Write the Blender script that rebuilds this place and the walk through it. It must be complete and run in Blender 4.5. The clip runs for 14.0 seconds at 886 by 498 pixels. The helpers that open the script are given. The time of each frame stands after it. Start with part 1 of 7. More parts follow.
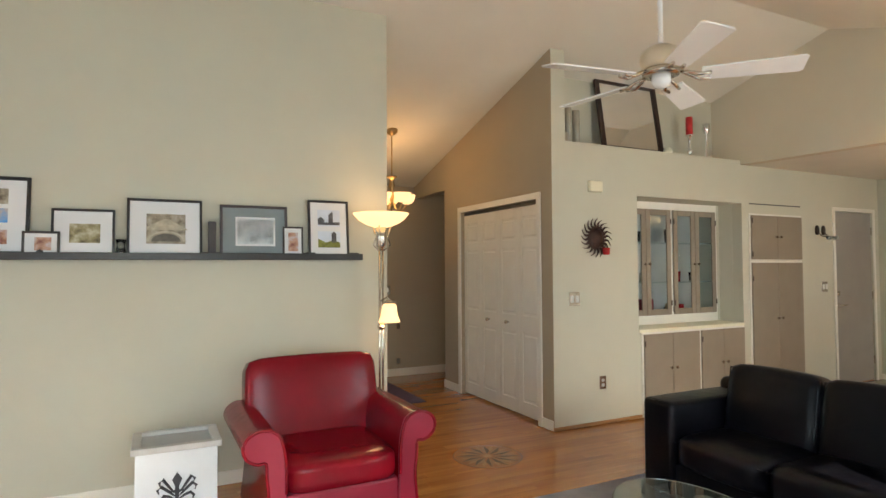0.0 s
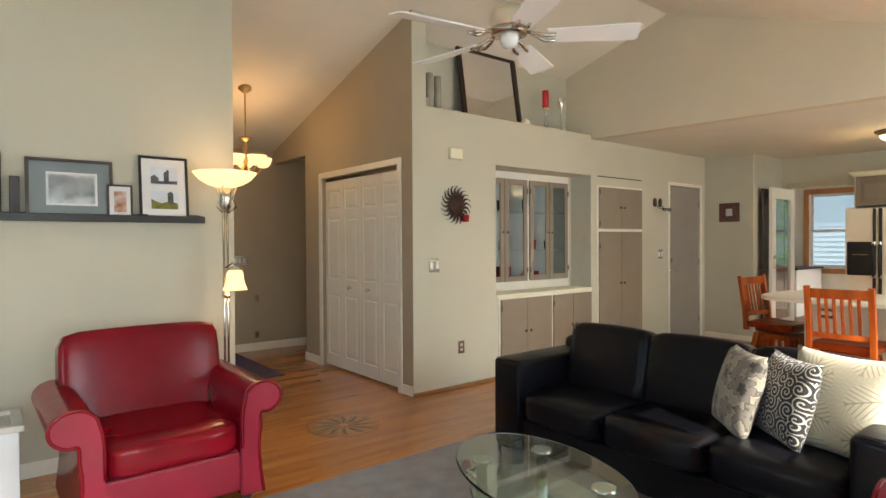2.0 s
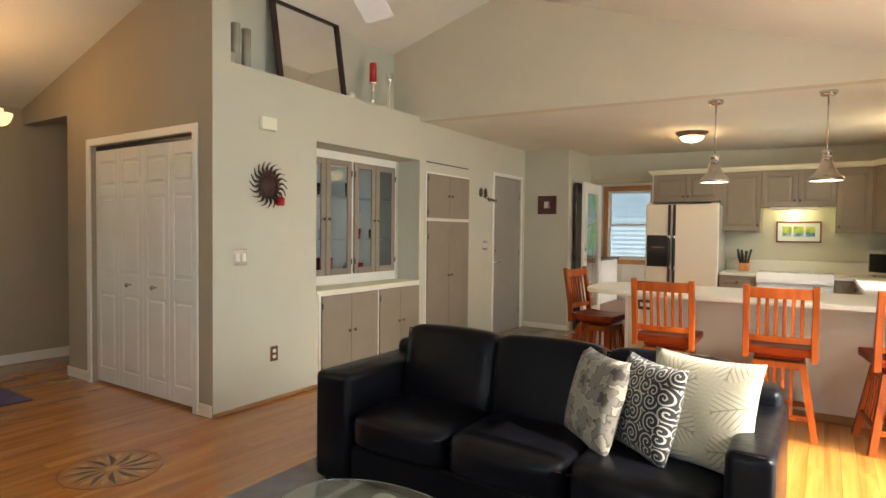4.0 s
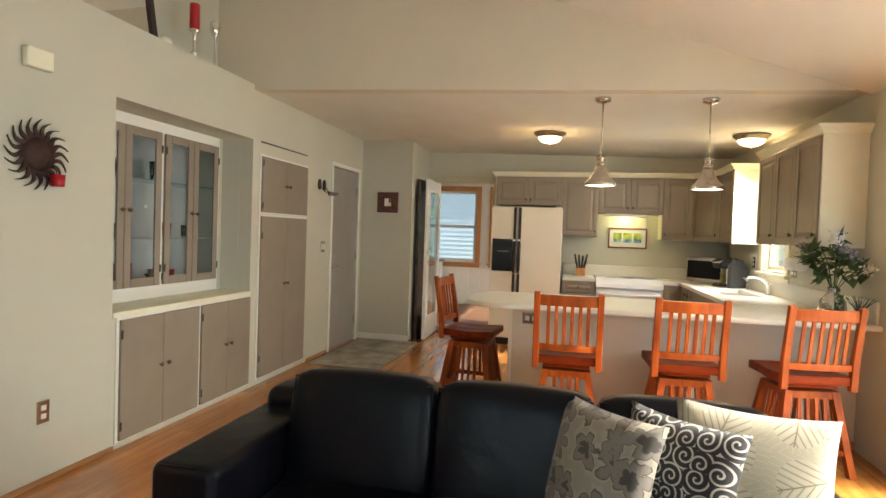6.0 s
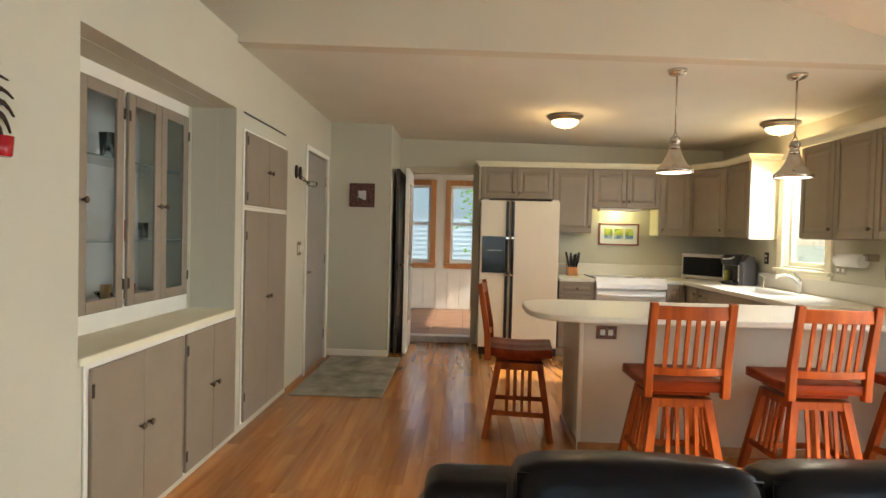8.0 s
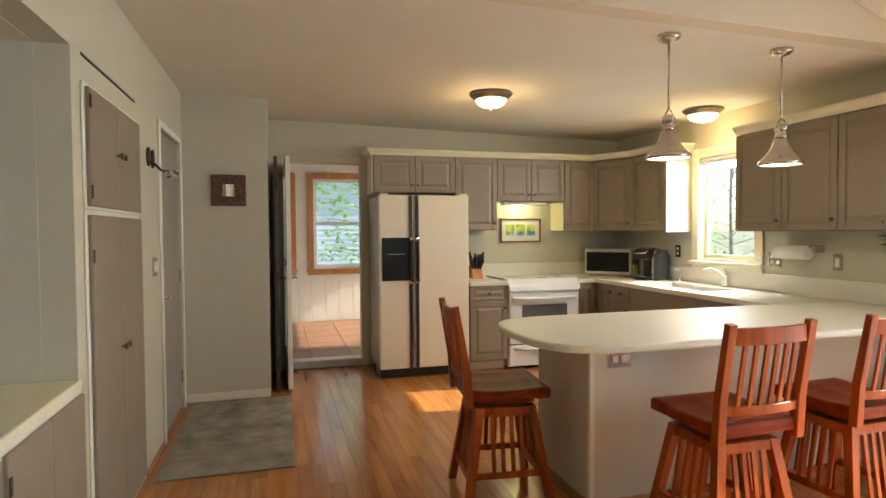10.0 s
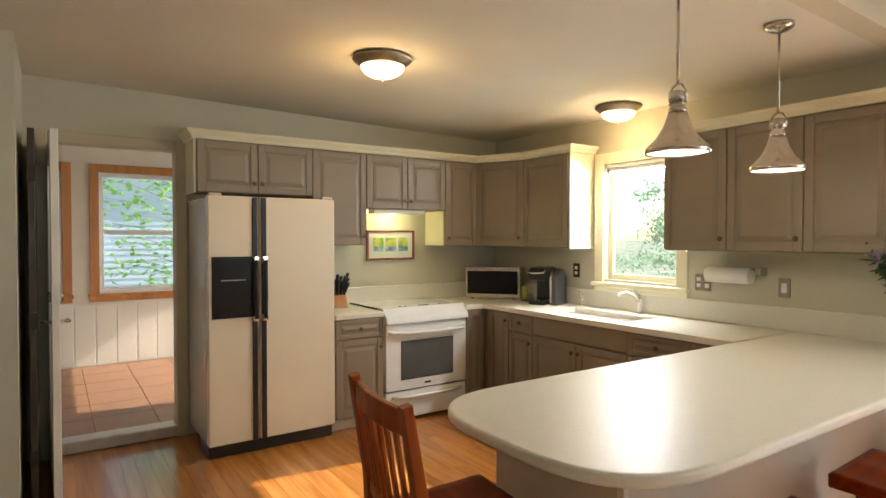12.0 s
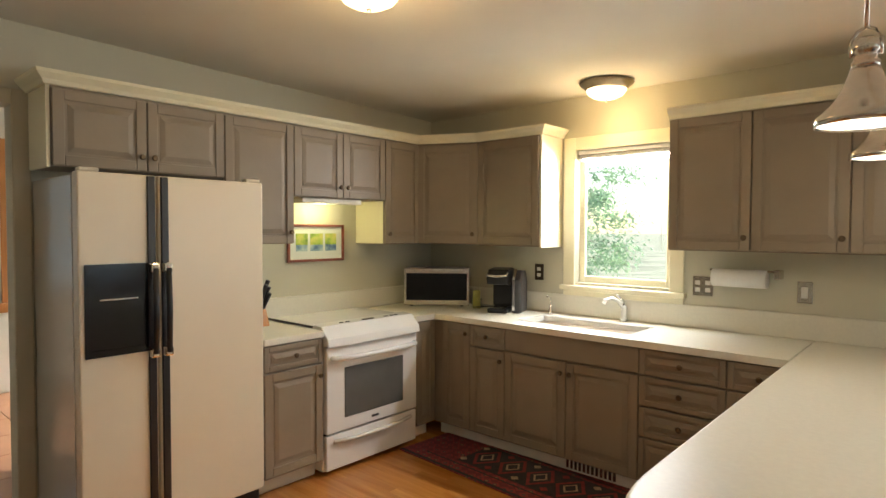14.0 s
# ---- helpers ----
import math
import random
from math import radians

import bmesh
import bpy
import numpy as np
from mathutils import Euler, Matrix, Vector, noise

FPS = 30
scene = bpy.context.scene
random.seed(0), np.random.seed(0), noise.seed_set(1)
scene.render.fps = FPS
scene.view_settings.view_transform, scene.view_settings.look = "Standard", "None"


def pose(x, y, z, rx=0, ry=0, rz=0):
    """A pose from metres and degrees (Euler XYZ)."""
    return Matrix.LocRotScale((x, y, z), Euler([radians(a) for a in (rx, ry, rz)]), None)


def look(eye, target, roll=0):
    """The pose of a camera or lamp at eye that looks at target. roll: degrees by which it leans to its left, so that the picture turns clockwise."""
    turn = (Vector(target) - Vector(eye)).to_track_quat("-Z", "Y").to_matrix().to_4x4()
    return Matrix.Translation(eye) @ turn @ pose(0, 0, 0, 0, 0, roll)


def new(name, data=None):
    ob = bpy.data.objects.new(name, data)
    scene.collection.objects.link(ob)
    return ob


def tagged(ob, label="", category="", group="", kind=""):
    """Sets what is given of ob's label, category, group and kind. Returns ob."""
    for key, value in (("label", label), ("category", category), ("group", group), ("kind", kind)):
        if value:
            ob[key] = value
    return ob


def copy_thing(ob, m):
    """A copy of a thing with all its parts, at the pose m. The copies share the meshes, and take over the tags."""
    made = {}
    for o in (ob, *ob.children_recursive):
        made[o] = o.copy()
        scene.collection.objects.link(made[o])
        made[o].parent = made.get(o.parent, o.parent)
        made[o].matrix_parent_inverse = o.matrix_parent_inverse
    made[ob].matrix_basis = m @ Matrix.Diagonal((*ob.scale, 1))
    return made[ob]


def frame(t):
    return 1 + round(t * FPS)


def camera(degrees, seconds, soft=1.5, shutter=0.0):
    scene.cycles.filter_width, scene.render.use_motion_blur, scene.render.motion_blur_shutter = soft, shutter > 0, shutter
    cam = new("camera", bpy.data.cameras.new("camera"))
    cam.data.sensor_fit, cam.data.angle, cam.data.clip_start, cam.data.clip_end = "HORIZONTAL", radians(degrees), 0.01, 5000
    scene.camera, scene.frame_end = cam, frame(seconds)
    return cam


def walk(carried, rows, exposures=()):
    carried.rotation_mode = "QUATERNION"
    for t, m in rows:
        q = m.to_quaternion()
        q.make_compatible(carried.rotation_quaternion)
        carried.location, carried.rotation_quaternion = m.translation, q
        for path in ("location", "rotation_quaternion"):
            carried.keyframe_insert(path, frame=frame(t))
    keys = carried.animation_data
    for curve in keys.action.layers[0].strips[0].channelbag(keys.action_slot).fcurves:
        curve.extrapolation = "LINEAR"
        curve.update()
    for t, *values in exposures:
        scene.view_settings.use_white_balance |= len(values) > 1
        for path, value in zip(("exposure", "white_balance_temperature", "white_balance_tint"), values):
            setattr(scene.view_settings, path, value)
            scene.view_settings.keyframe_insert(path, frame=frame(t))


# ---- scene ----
cam = camera(74.8, 14.0)
PATH = [
    (0, (0.477, 0.346, 1.438), (1.361, 2.138, 1.501), -0.3),
    (0.5, (0.486, 0.343, 1.421), (1.459, 2.09, 1.452), -0.4),
    (1, (0.515, 0.338, 1.396), (1.58, 2.03, 1.403), -0.4),
    (1.5, (0.572, 0.348, 1.384), (1.728, 1.98, 1.37), -0.3),
    (2, (0.648, 0.37, 1.364), (1.895, 1.934, 1.338), -0.3),
    (2.5, (0.728, 0.426, 1.353), (2.071, 1.907, 1.313), -0.2),
    (3, (0.814, 0.547, 1.333), (2.268, 1.92, 1.29), 0.1),
    (3.5, (0.95, 0.697, 1.34), (2.509, 1.95, 1.286), 0.3),
    (4, (1.068, 0.874, 1.357), (2.738, 1.973, 1.296), 0.6),
    (4.2, (1.11, 0.98, 1.356), (2.827, 2.004, 1.296), 0.8),
    (6.3, (1.783, 2.062, 1.374), (3.753, 2.404, 1.323), 1.8),
    (6.5, (1.847, 2.226, 1.364), (3.827, 2.507, 1.315), 1.6),
    (7, (2.002, 2.543, 1.341), (3.992, 2.736, 1.297), 1.4),
    (7.2, (2.078, 2.637, 1.344), (4.069, 2.818, 1.299), 1.5),
    (9.3, (3.182, 3.601, 1.339), (5.158, 3.302, 1.285), 0.2),
    (9.5, (3.293, 3.653, 1.35), (5.259, 3.286, 1.296), -0.0),
    (10, (3.589, 3.74, 1.394), (5.513, 3.198, 1.332), -0.4),
    (10.5, (3.91, 3.758, 1.402), (5.786, 3.065, 1.345), -0.3),
    (11, (4.285, 3.718, 1.433), (6.099, 2.878, 1.376), -0.5),
    (11.5, (4.631, 3.689, 1.473), (6.375, 2.711, 1.413), -0.3),
    (12, (4.993, 3.672, 1.458), (6.653, 2.556, 1.42), -0.0),
    (12.5, (5.329, 3.617, 1.492), (6.907, 2.39, 1.444), -0.2),
    (13, (5.618, 3.643, 1.49), (7.108, 2.309, 1.445), -0.3),
    (13.5, (5.944, 3.674, 1.483), (7.334, 2.236, 1.438), -0.1),
    (14, (6.16, 3.655, 1.487), (7.485, 2.158, 1.423), 0.2),
]
walk(cam, [(t, look(eye, target, roll)) for t, eye, target, roll in PATH], [(0.0, 1.02), (4.0, 1.08), (6.5, 1.04), (9.5, 1.02), (12.0, 0.96), (14.0, 0.88)])

# ---- world and large lights ----
SUN_WAY = Vector((0.115, 1.0, -0.70)).normalized()
world = bpy.data.worlds.new("sky_world")
scene.world = world
world.use_nodes = True
wn = world.node_tree
sky = wn.nodes.new("ShaderNodeTexSky")
sky.sky_type = "NISHITA"
sky.sun_disc = False
sky.sun_elevation = math.asin(-SUN_WAY.z)
sky.sun_rotation = math.atan2(-SUN_WAY.x, -SUN_WAY.y)
wn.links.new(sky.outputs[0], wn.nodes["Background"].inputs[0])
wn.nodes["Background"].inputs[1].default_value = 0.15
sun_data = bpy.data.lights.new("sun", "SUN")
sun_data.energy, sun_data.angle, sun_data.color = 5.0, radians(0.6), (1.0, 0.93, 0.82)
sun = new("sun", sun_data)
sun.matrix_world = look((0, 0, 20), Vector((0, 0, 20)) + SUN_WAY)


def window_light(name, centre, way, width, height, power, colour=(0.90, 0.96, 1.0)):
    data = bpy.data.lights.new(name, "AREA")
    data.shape, data.size, data.size_y = "RECTANGLE", width, height
    data.energy, data.color = power, colour
    ob = new(name, data)
    ob.matrix_world = look(centre, Vector(centre) + Vector(way))
    return ob


def bulb(name, place, power, colour=(1.0, 0.72, 0.42), radius=0.04):
    data = bpy.data.lights.new(name, "POINT")
    data.energy, data.color, data.shadow_soft_size = power, colour, radius
    ob = new(name, data)
    ob.location = place
    return ob


window_light("sky_light_slider", (4.2, -0.22, 1.05), (0, 1, -0.05), 2.2, 1.95, 18)
window_light("sky_light_living", (0.2, -0.22, 1.35), (0, 1, -0.05), 2.7, 1.45, 15, (0.56, 0.78, 1.0))
window_light("sky_light_sunroom", (11.0, 0.34, 1.6), (0, 1, -0.05), 2.1, 1.4, 7)
# Fill lamp at an unseen west window, added to brighten surfaces facing -x.
window_light("west_fill_light", (-2.78, 2.4, 1.4), (1, 0, -0.05), 2.2, 1.5, 8.0, (0.66, 0.84, 1.0))
# Thin strip added behind the blind, aimed down to brighten sink and counter.
window_light("kitchen_counter_fill", (7.855, -0.13, 1.97), (0, 0.75, -0.65), 0.62, 0.07, 20, (0.93, 0.97, 1.0))

# ---- materials ----
MATS = {}


def mat(name, colour, rough=0.5, metal=0.0, vary=0.08, scale=6.0, bump=0.0, bump_scale=60.0, coat=0.0, emit=None, power=0.0, gloss=0.5):
    """A surface with mottling at two scales and fine relief."""
    if name in MATS:
        return MATS[name]
    m = bpy.data.materials.new(name)
    m.use_nodes = True
    nt = m.node_tree
    b = nt.nodes["Principled BSDF"]
    b.inputs["Roughness"].default_value = rough
    b.inputs["Metallic"].default_value = metal
    b.inputs["Specular IOR Level"].default_value = gloss
    b.inputs["Coat Weight"].default_value = coat
    tc = nt.nodes.new("ShaderNodeTexCoord")
    n1 = nt.nodes.new("ShaderNodeTexNoise")
    n1.inputs["Scale"].default_value = scale
    n1.inputs["Detail"].default_value = 6
    nt.links.new(tc.outputs["Object"], n1.inputs["Vector"])
    ramp = nt.nodes.new("ShaderNodeValToRGB")
    lo = [max(0, c * (1 - vary)) for c in colour]
    hi = [min(1, c * (1 + vary)) for c in colour]
    ramp.color_ramp.elements[0].color = (*lo, 1)
    ramp.color_ramp.elements[1].color = (*hi, 1)
    ramp.color_ramp.elements[0].position, ramp.color_ramp.elements[1].position = 0.3, 0.7
    nt.links.new(n1.outputs["Fac"], ramp.inputs["Fac"])
    nt.links.new(ramp.outputs["Color"], b.inputs["Base Color"])
    if bump:
        n2 = nt.nodes.new("ShaderNodeTexNoise")
        n2.inputs["Scale"].default_value = bump_scale
        n2.inputs["Detail"].default_value = 3
        nt.links.new(tc.outputs["Object"], n2.inputs["Vector"])
        bp = nt.nodes.new("ShaderNodeBump")
        bp.inputs["Strength"].default_value = bump
        bp.inputs["Distance"].default_value = 0.01
        nt.links.new(n2.outputs["Fac"], bp.inputs["Height"])
        nt.links.new(bp.outputs["Normal"], b.inputs["Normal"])
    if emit:
        b.inputs["Emission Color"].default_value = (*emit, 1)
        b.inputs["Emission Strength"].default_value = power
    MATS[name] = m
    return m


def wood(name, dark, light, rough=0.35, axis="X", grain=18.0, per_object=0.0, coat=0.15, gloss=0.5):
    """Timber with grain drawn out along one axis and a tone of its own for each piece."""
    m = bpy.data.materials.new(name)
    m.use_nodes = True
    nt = m.node_tree
    b = nt.nodes["Principled BSDF"]
    b.inputs["Roughness"].default_value = rough
    b.inputs["Coat Weight"].default_value = coat
    b.inputs["Coat Roughness"].default_value = 0.15
    b.inputs["Specular IOR Level"].default_value = gloss
    tc = nt.nodes.new("ShaderNodeTexCoord")
    mp = nt.nodes.new("ShaderNodeMapping")
    mp.inputs["Scale"].default_value = {"X": (0.08, 1, 1), "Y": (1, 0.08, 1), "Z": (1, 1, 0.08)}[axis]
    nt.links.new(tc.outputs["Object"], mp.inputs["Vector"])
    info = nt.nodes.new("ShaderNodeObjectInfo")
    geo = nt.nodes.new("ShaderNodeNewGeometry")
    add = nt.nodes.new("ShaderNodeMath")
    add.operation = "ADD"
    nt.links.new(info.outputs["Random"], add.inputs[0])
    nt.links.new(geo.outputs["Random Per Island"], add.inputs[1])
    frac = nt.nodes.new("ShaderNodeMath")
    frac.operation = "FRACT"
    nt.links.new(add.outputs[0], frac.inputs[0])
    off = nt.nodes.new("ShaderNodeVectorMath")
    off.operation = "MULTIPLY_ADD"
    off.inputs[1].default_value = (7, 7, 7)
    nt.links.new(frac.outputs[0], off.inputs[0])
    nt.links.new(mp.outputs["Vector"], off.inputs[2])
    n = nt.nodes.new("ShaderNodeTexNoise")
    n.inputs["Scale"].default_value = grain
    n.inputs["Detail"].default_value = 8
    n.inputs["Distortion"].default_value = 0.6
    nt.links.new(off.outputs[0], n.inputs["Vector"])
    ramp = nt.nodes.new("ShaderNodeValToRGB")
    ramp.color_ramp.elements[0].color, ramp.color_ramp.elements[1].color = (*dark, 1), (*light, 1)
    ramp.color_ramp.elements[0].position, ramp.color_ramp.elements[1].position = 0.3, 0.72
    nt.links.new(n.outputs["Fac"], ramp.inputs["Fac"])
    hsv = nt.nodes.new("ShaderNodeHueSaturation")
    val = nt.nodes.new("ShaderNodeMapRange")
    val.inputs["To Min"].default_value, val.inputs["To Max"].default_value = 1 - per_object, 1 + per_object
    nt.links.new(frac.outputs[0], val.inputs["Value"])
    nt.links.new(val.outputs[0], hsv.inputs["Value"])
    nt.links.new(ramp.outputs["Color"], hsv.inputs["Color"])
    nt.links.new(hsv.outputs["Color"], b.inputs["Base Color"])
    bp = nt.nodes.new("ShaderNodeBump")
    bp.inputs["Strength"].default_value, bp.inputs["Distance"].default_value = 0.08, 0.005
    nt.links.new(n.outputs["Fac"], bp.inputs["Height"])
    nt.links.new(bp.outputs["Normal"], b.inputs["Normal"])
    MATS[name] = m
    return m


def glass_mat(name, tint=(0.95, 0.98, 0.97), rough=0.0, ior=1.45):
    m = bpy.data.materials.new(name)
    m.use_nodes = True
    b = m.node_tree.nodes["Principled BSDF"]
    b.inputs["Base Color"].default_value = (*tint, 1)
    b.inputs["Transmission Weight"].default_value = 1.0
    b.inputs["Roughness"].default_value = rough
    b.inputs["IOR"].default_value = ior
    return m


def lit_glass(name, colour, power):
    return mat(name, colour, 0.4, vary=0.02, emit=colour, power=power)


WALL = mat("wall_paint", (0.545, 0.525, 0.415), 0.75, vary=0.025, scale=1.5, bump=0.05, bump_scale=180)
GABLE = mat("gable_paint", (0.64, 0.57, 0.435), 0.8, vary=0.03, scale=1.5, bump=0.06, bump_scale=200)
# Taupe wall colour with the chandelier's golden glow mixed into it.
ENTRYWALL = mat("entry_taupe_lamp_tint", (0.415, 0.345, 0.245), 0.75, vary=0.03, scale=1.5, bump=0.05, bump_scale=180)
CEIL = mat("ceiling_paint", (0.715, 0.68, 0.585), 0.9, vary=0.03, scale=2, bump=0.12, bump_scale=220)
WHITE = mat("white_trim_paint", (0.78, 0.75, 0.66), 0.4, vary=0.03, scale=4, bump=0.02)
DOORWHITE = mat("white_door_paint", (0.80, 0.77, 0.69), 0.35, vary=0.03, scale=4, bump=0.02)
CREAM = mat("cream_paint", (0.78, 0.74, 0.55), 0.45, vary=0.03, scale=4)
TAUPE = mat("taupe_cabinet_paint", (0.255, 0.206, 0.150), 0.45, vary=0.06, scale=5, bump=0.03)
GREYDOOR = mat("grey_door_paint", (0.30, 0.275, 0.24), 0.35, vary=0.05, scale=4, bump=0.02)
COUNTER = mat("solid_surface_counter", (0.72, 0.70, 0.61), 0.39, vary=0.03, scale=60)
STEEL = mat("brushed_nickel", (0.62, 0.58, 0.52), 0.22, 1.0, vary=0.06, scale=30)
CHROME = mat("chrome", (0.8, 0.8, 0.8), 0.08, 1.0, vary=0.02)
BRASS = mat("antique_brass", (0.42, 0.30, 0.15), 0.3, 1.0, vary=0.1, scale=20)
DARKMETAL = mat("dark_bronze", (0.06, 0.045, 0.035), 0.45, 0.8, vary=0.2, scale=20)
BLACK = mat("black_plastic", (0.015, 0.015, 0.017), 0.35, vary=0.1)
DARKFRAME = mat("black_frame_wood", (0.02, 0.018, 0.018), 0.35, vary=0.2, scale=10)
SUBFLOOR = mat("dark_subfloor", (0.36, 0.14, 0.03), 0.8, vary=0.1)
OAK = wood("oak_strip_floor", (0.33, 0.117, 0.021), (0.55, 0.232, 0.050), rough=0.2, axis="X", grain=14, per_object=0.11, coat=0.35, gloss=0.5)
STOOLWOOD = wood("cherry_stained_wood", (0.21, 0.038, 0.006), (0.41, 0.096, 0.012), rough=0.4, axis="Z", grain=16, per_object=0.1, coat=0.0, gloss=0.2)
SEATWOOD = wood("dark_cherry_seat", (0.13, 0.018, 0.004), (0.25, 0.040, 0.008), rough=0.34, axis="Y", grain=16, per_object=0.1, coat=0.0, gloss=0.08)
TRIMWOOD = wood("fir_window_trim", (0.42, 0.17, 0.05), (0.58, 0.27, 0.09), rough=0.4, axis="Z", grain=16, per_object=0.08)
SHOEMOULD = wood("oak_shoe_mould", (0.30, 0.14, 0.05), (0.45, 0.22, 0.08), rough=0.4, axis="X", grain=16)
LEATHER = mat("black_leather", (0.004, 0.004, 0.006), 0.28, vary=0.25, scale=3, bump=0.5, bump_scale=8, gloss=0.2)
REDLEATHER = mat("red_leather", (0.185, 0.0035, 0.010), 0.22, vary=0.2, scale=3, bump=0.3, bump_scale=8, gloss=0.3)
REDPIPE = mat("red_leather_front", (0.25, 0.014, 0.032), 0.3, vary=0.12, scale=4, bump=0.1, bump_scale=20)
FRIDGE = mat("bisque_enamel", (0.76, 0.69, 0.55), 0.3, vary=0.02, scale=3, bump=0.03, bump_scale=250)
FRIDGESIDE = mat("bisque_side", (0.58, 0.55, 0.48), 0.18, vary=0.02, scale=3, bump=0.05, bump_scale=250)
ENAMEL = mat("white_enamel", (0.80, 0.80, 0.78), 0.15, vary=0.02)
PANE = glass_mat("clear_glass")
CABGLASS = glass_mat("cabinet_glass", (0.90, 0.95, 0.97), ior=1.2)
OVENGLASS = mat("grey_oven_glass", (0.11, 0.11, 0.105), 0.12, vary=0.08)
TABLEGLASS = glass_mat("greenish_table_glass", (0.80, 0.93, 0.88))
DARKGLASS = mat("dark_oven_glass", (0.012, 0.012, 0.014), 0.12, vary=0.1, gloss=0.2)
MIRROR = mat("mirror_silver", (0.85, 0.85, 0.84), 0.03, 1.0, vary=0.01)
SHADELIT = lit_glass("lit_alabaster_glass", (1.0, 0.66, 0.30), 0.70)
DOMELIT = lit_glass("lit_frosted_glass", (1.0, 0.80, 0.50), 1.7)
BULBLIT = lit_glass("lit_white_diffuser", (1.0, 0.93, 0.84), 2.3)
TILE = mat("terracotta_tile", (0.21, 0.105, 0.058), 0.45, vary=0.15, scale=5, bump=0.06, bump_scale=40)
GROUT = mat("grey_grout", (0.17, 0.088, 0.050), 0.9, vary=0.1)
PANEL = mat("white_panelling", (0.74, 0.70, 0.62), 0.5, vary=0.04, scale=3)
MATGREY = mat("worn_grey_mat", (0.26, 0.24, 0.185), 0.95, vary=0.45, scale=5, bump=0.4, bump_scale=150)
RUGGREY = mat("grey_pile_rug", (0.25, 0.245, 0.255), 0.95, vary=0.15, scale=8, bump=0.6, bump_scale=240)
RUGPURPLE = mat("dark_purple_doormat", (0.070, 0.048, 0.085), 0.95, vary=0.2, scale=10, bump=0.4, bump_scale=200)
RED = mat("red_wax", (0.45, 0.012, 0.015), 0.35, vary=0.08)
PAPER = mat("white_mat_board", (0.75, 0.76, 0.76), 0.6, vary=0.01)
PLATE = mat("plate_white", (0.72, 0.70, 0.64), 0.4, vary=0.02)


# ---- mesh tools ----
def box(bm, c, s, bevel=0.0, seg=2, m=None):
    """A box of size s round the point c."""
    r = bmesh.ops.create_cube(bm, size=1.0)
    vs = r["verts"]
    bmesh.ops.scale(bm, vec=s, verts=vs)
    bmesh.ops.translate(bm, vec=c, verts=vs)
    if m is not None:
        bmesh.ops.transform(bm, matrix=m, verts=vs)
    if bevel:
        es = list({e for v in vs for e in v.link_edges})
        bmesh.ops.bevel(bm, geom=es, offset=min(bevel, min(s) * 0.45), segments=seg, profile=0.5, affect="EDGES")
    return bm


def span(bm, a, b, bevel=0.0, seg=2):
    """A box between two corners."""
    c = [(p + q) / 2 for p, q in zip(a, b)]
    return box(bm, c, [abs(q - p) for p, q in zip(a, b)], bevel, seg)


def lathe(bm, profile, c=(0, 0, 0), n=24, m=None):
    """A turned shape: (radius, height) pairs round the upright axis through c."""
    rings = []
    for r, z in profile:
        ring = []
        for i in range(n):
            a = 2 * math.pi * i / n
            p = Vector((r * math.cos(a), r * math.sin(a), z))
            p = (m @ p) if m is not None else p
            ring.append(bm.verts.new(p + Vector(c)))
        rings.append(ring)
    for a, b in zip(rings, rings[1:]):
        for i in range(n):
            f = bm.faces.new((a[i], a[(i + 1) % n], b[(i + 1) % n], b[i]))
            f.smooth = True
    for ring, flip in ((rings[0], True), (rings[-1], False)):
        bm.faces.new(ring[::-1] if flip else ring)
    return bm


def tube(bm, pts, r, n=8):
    """A round bar along points; r is one radius or one for each point."""
    pts = [Vector(p) for p in pts]
    rs = r if isinstance(r, (list, tuple)) else [r] * len(pts)
    rings = []
    for i, p in enumerate(pts):
        d = (pts[min(i + 1, len(pts) - 1)] - pts[max(i - 1, 0)]).normalized()
        u = d.cross(Vector((0.03, 0.02, 1)) if abs(d.z) < 0.95 else Vector((1, 0, 0))).normalized()
        v = d.cross(u)
        rings.append([bm.verts.new(p + rs[i] * (math.cos(2 * math.pi * k / n) * u + math.sin(2 * math.pi * k / n) * v)) for k in range(n)])
    for a, b in zip(rings, rings[1:]):
        for k in range(n):
            f = bm.faces.new((a[k], a[(k + 1) % n], b[(k + 1) % n], b[k]))
            f.smooth = True
    bm.faces.new(rings[0][::-1])
    bm.faces.new(rings[-1])
    return bm


def prism(bm, poly, axis, lo, hi, bevel=0.0, seg=2):
    """A polygon of (u, v) pairs drawn out along an axis: X takes (y, z), Y takes (x, z), Z takes (x, y)."""
    def at(u, v, w):
        return {"X": (w, u, v), "Y": (u, w, v), "Z": (u, v, w)}[axis]
    a = [bm.verts.new(at(u, v, lo)) for u, v in poly]
    b = [bm.verts.new(at(u, v, hi)) for u, v in poly]
    fs = [bm.faces.new(a), bm.faces.new(b)]
    for i in range(len(poly)):
        j = (i + 1) % len(poly)
        fs.append(bm.faces.new((a[i], a[j], b[j], b[i])))
    bmesh.ops.recalc_face_normals(bm, faces=fs)
    if bevel:
        bmesh.ops.bevel(bm, geom=list({e for f in fs[:2] for e in f.edges}), offset=bevel, segments=seg, profile=0.5, affect="EDGES")
    return bm


def mesh_from(name, bm, material, smooth=False):
    bmesh.ops.recalc_face_normals(bm, faces=bm.faces)
    me = bpy.data.meshes.new(name)
    bm.to_mesh(me)
    bm.free()
    me.materials.append(material)
    if smooth:
        for p in me.polygons:
            p.use_smooth = True
    return me


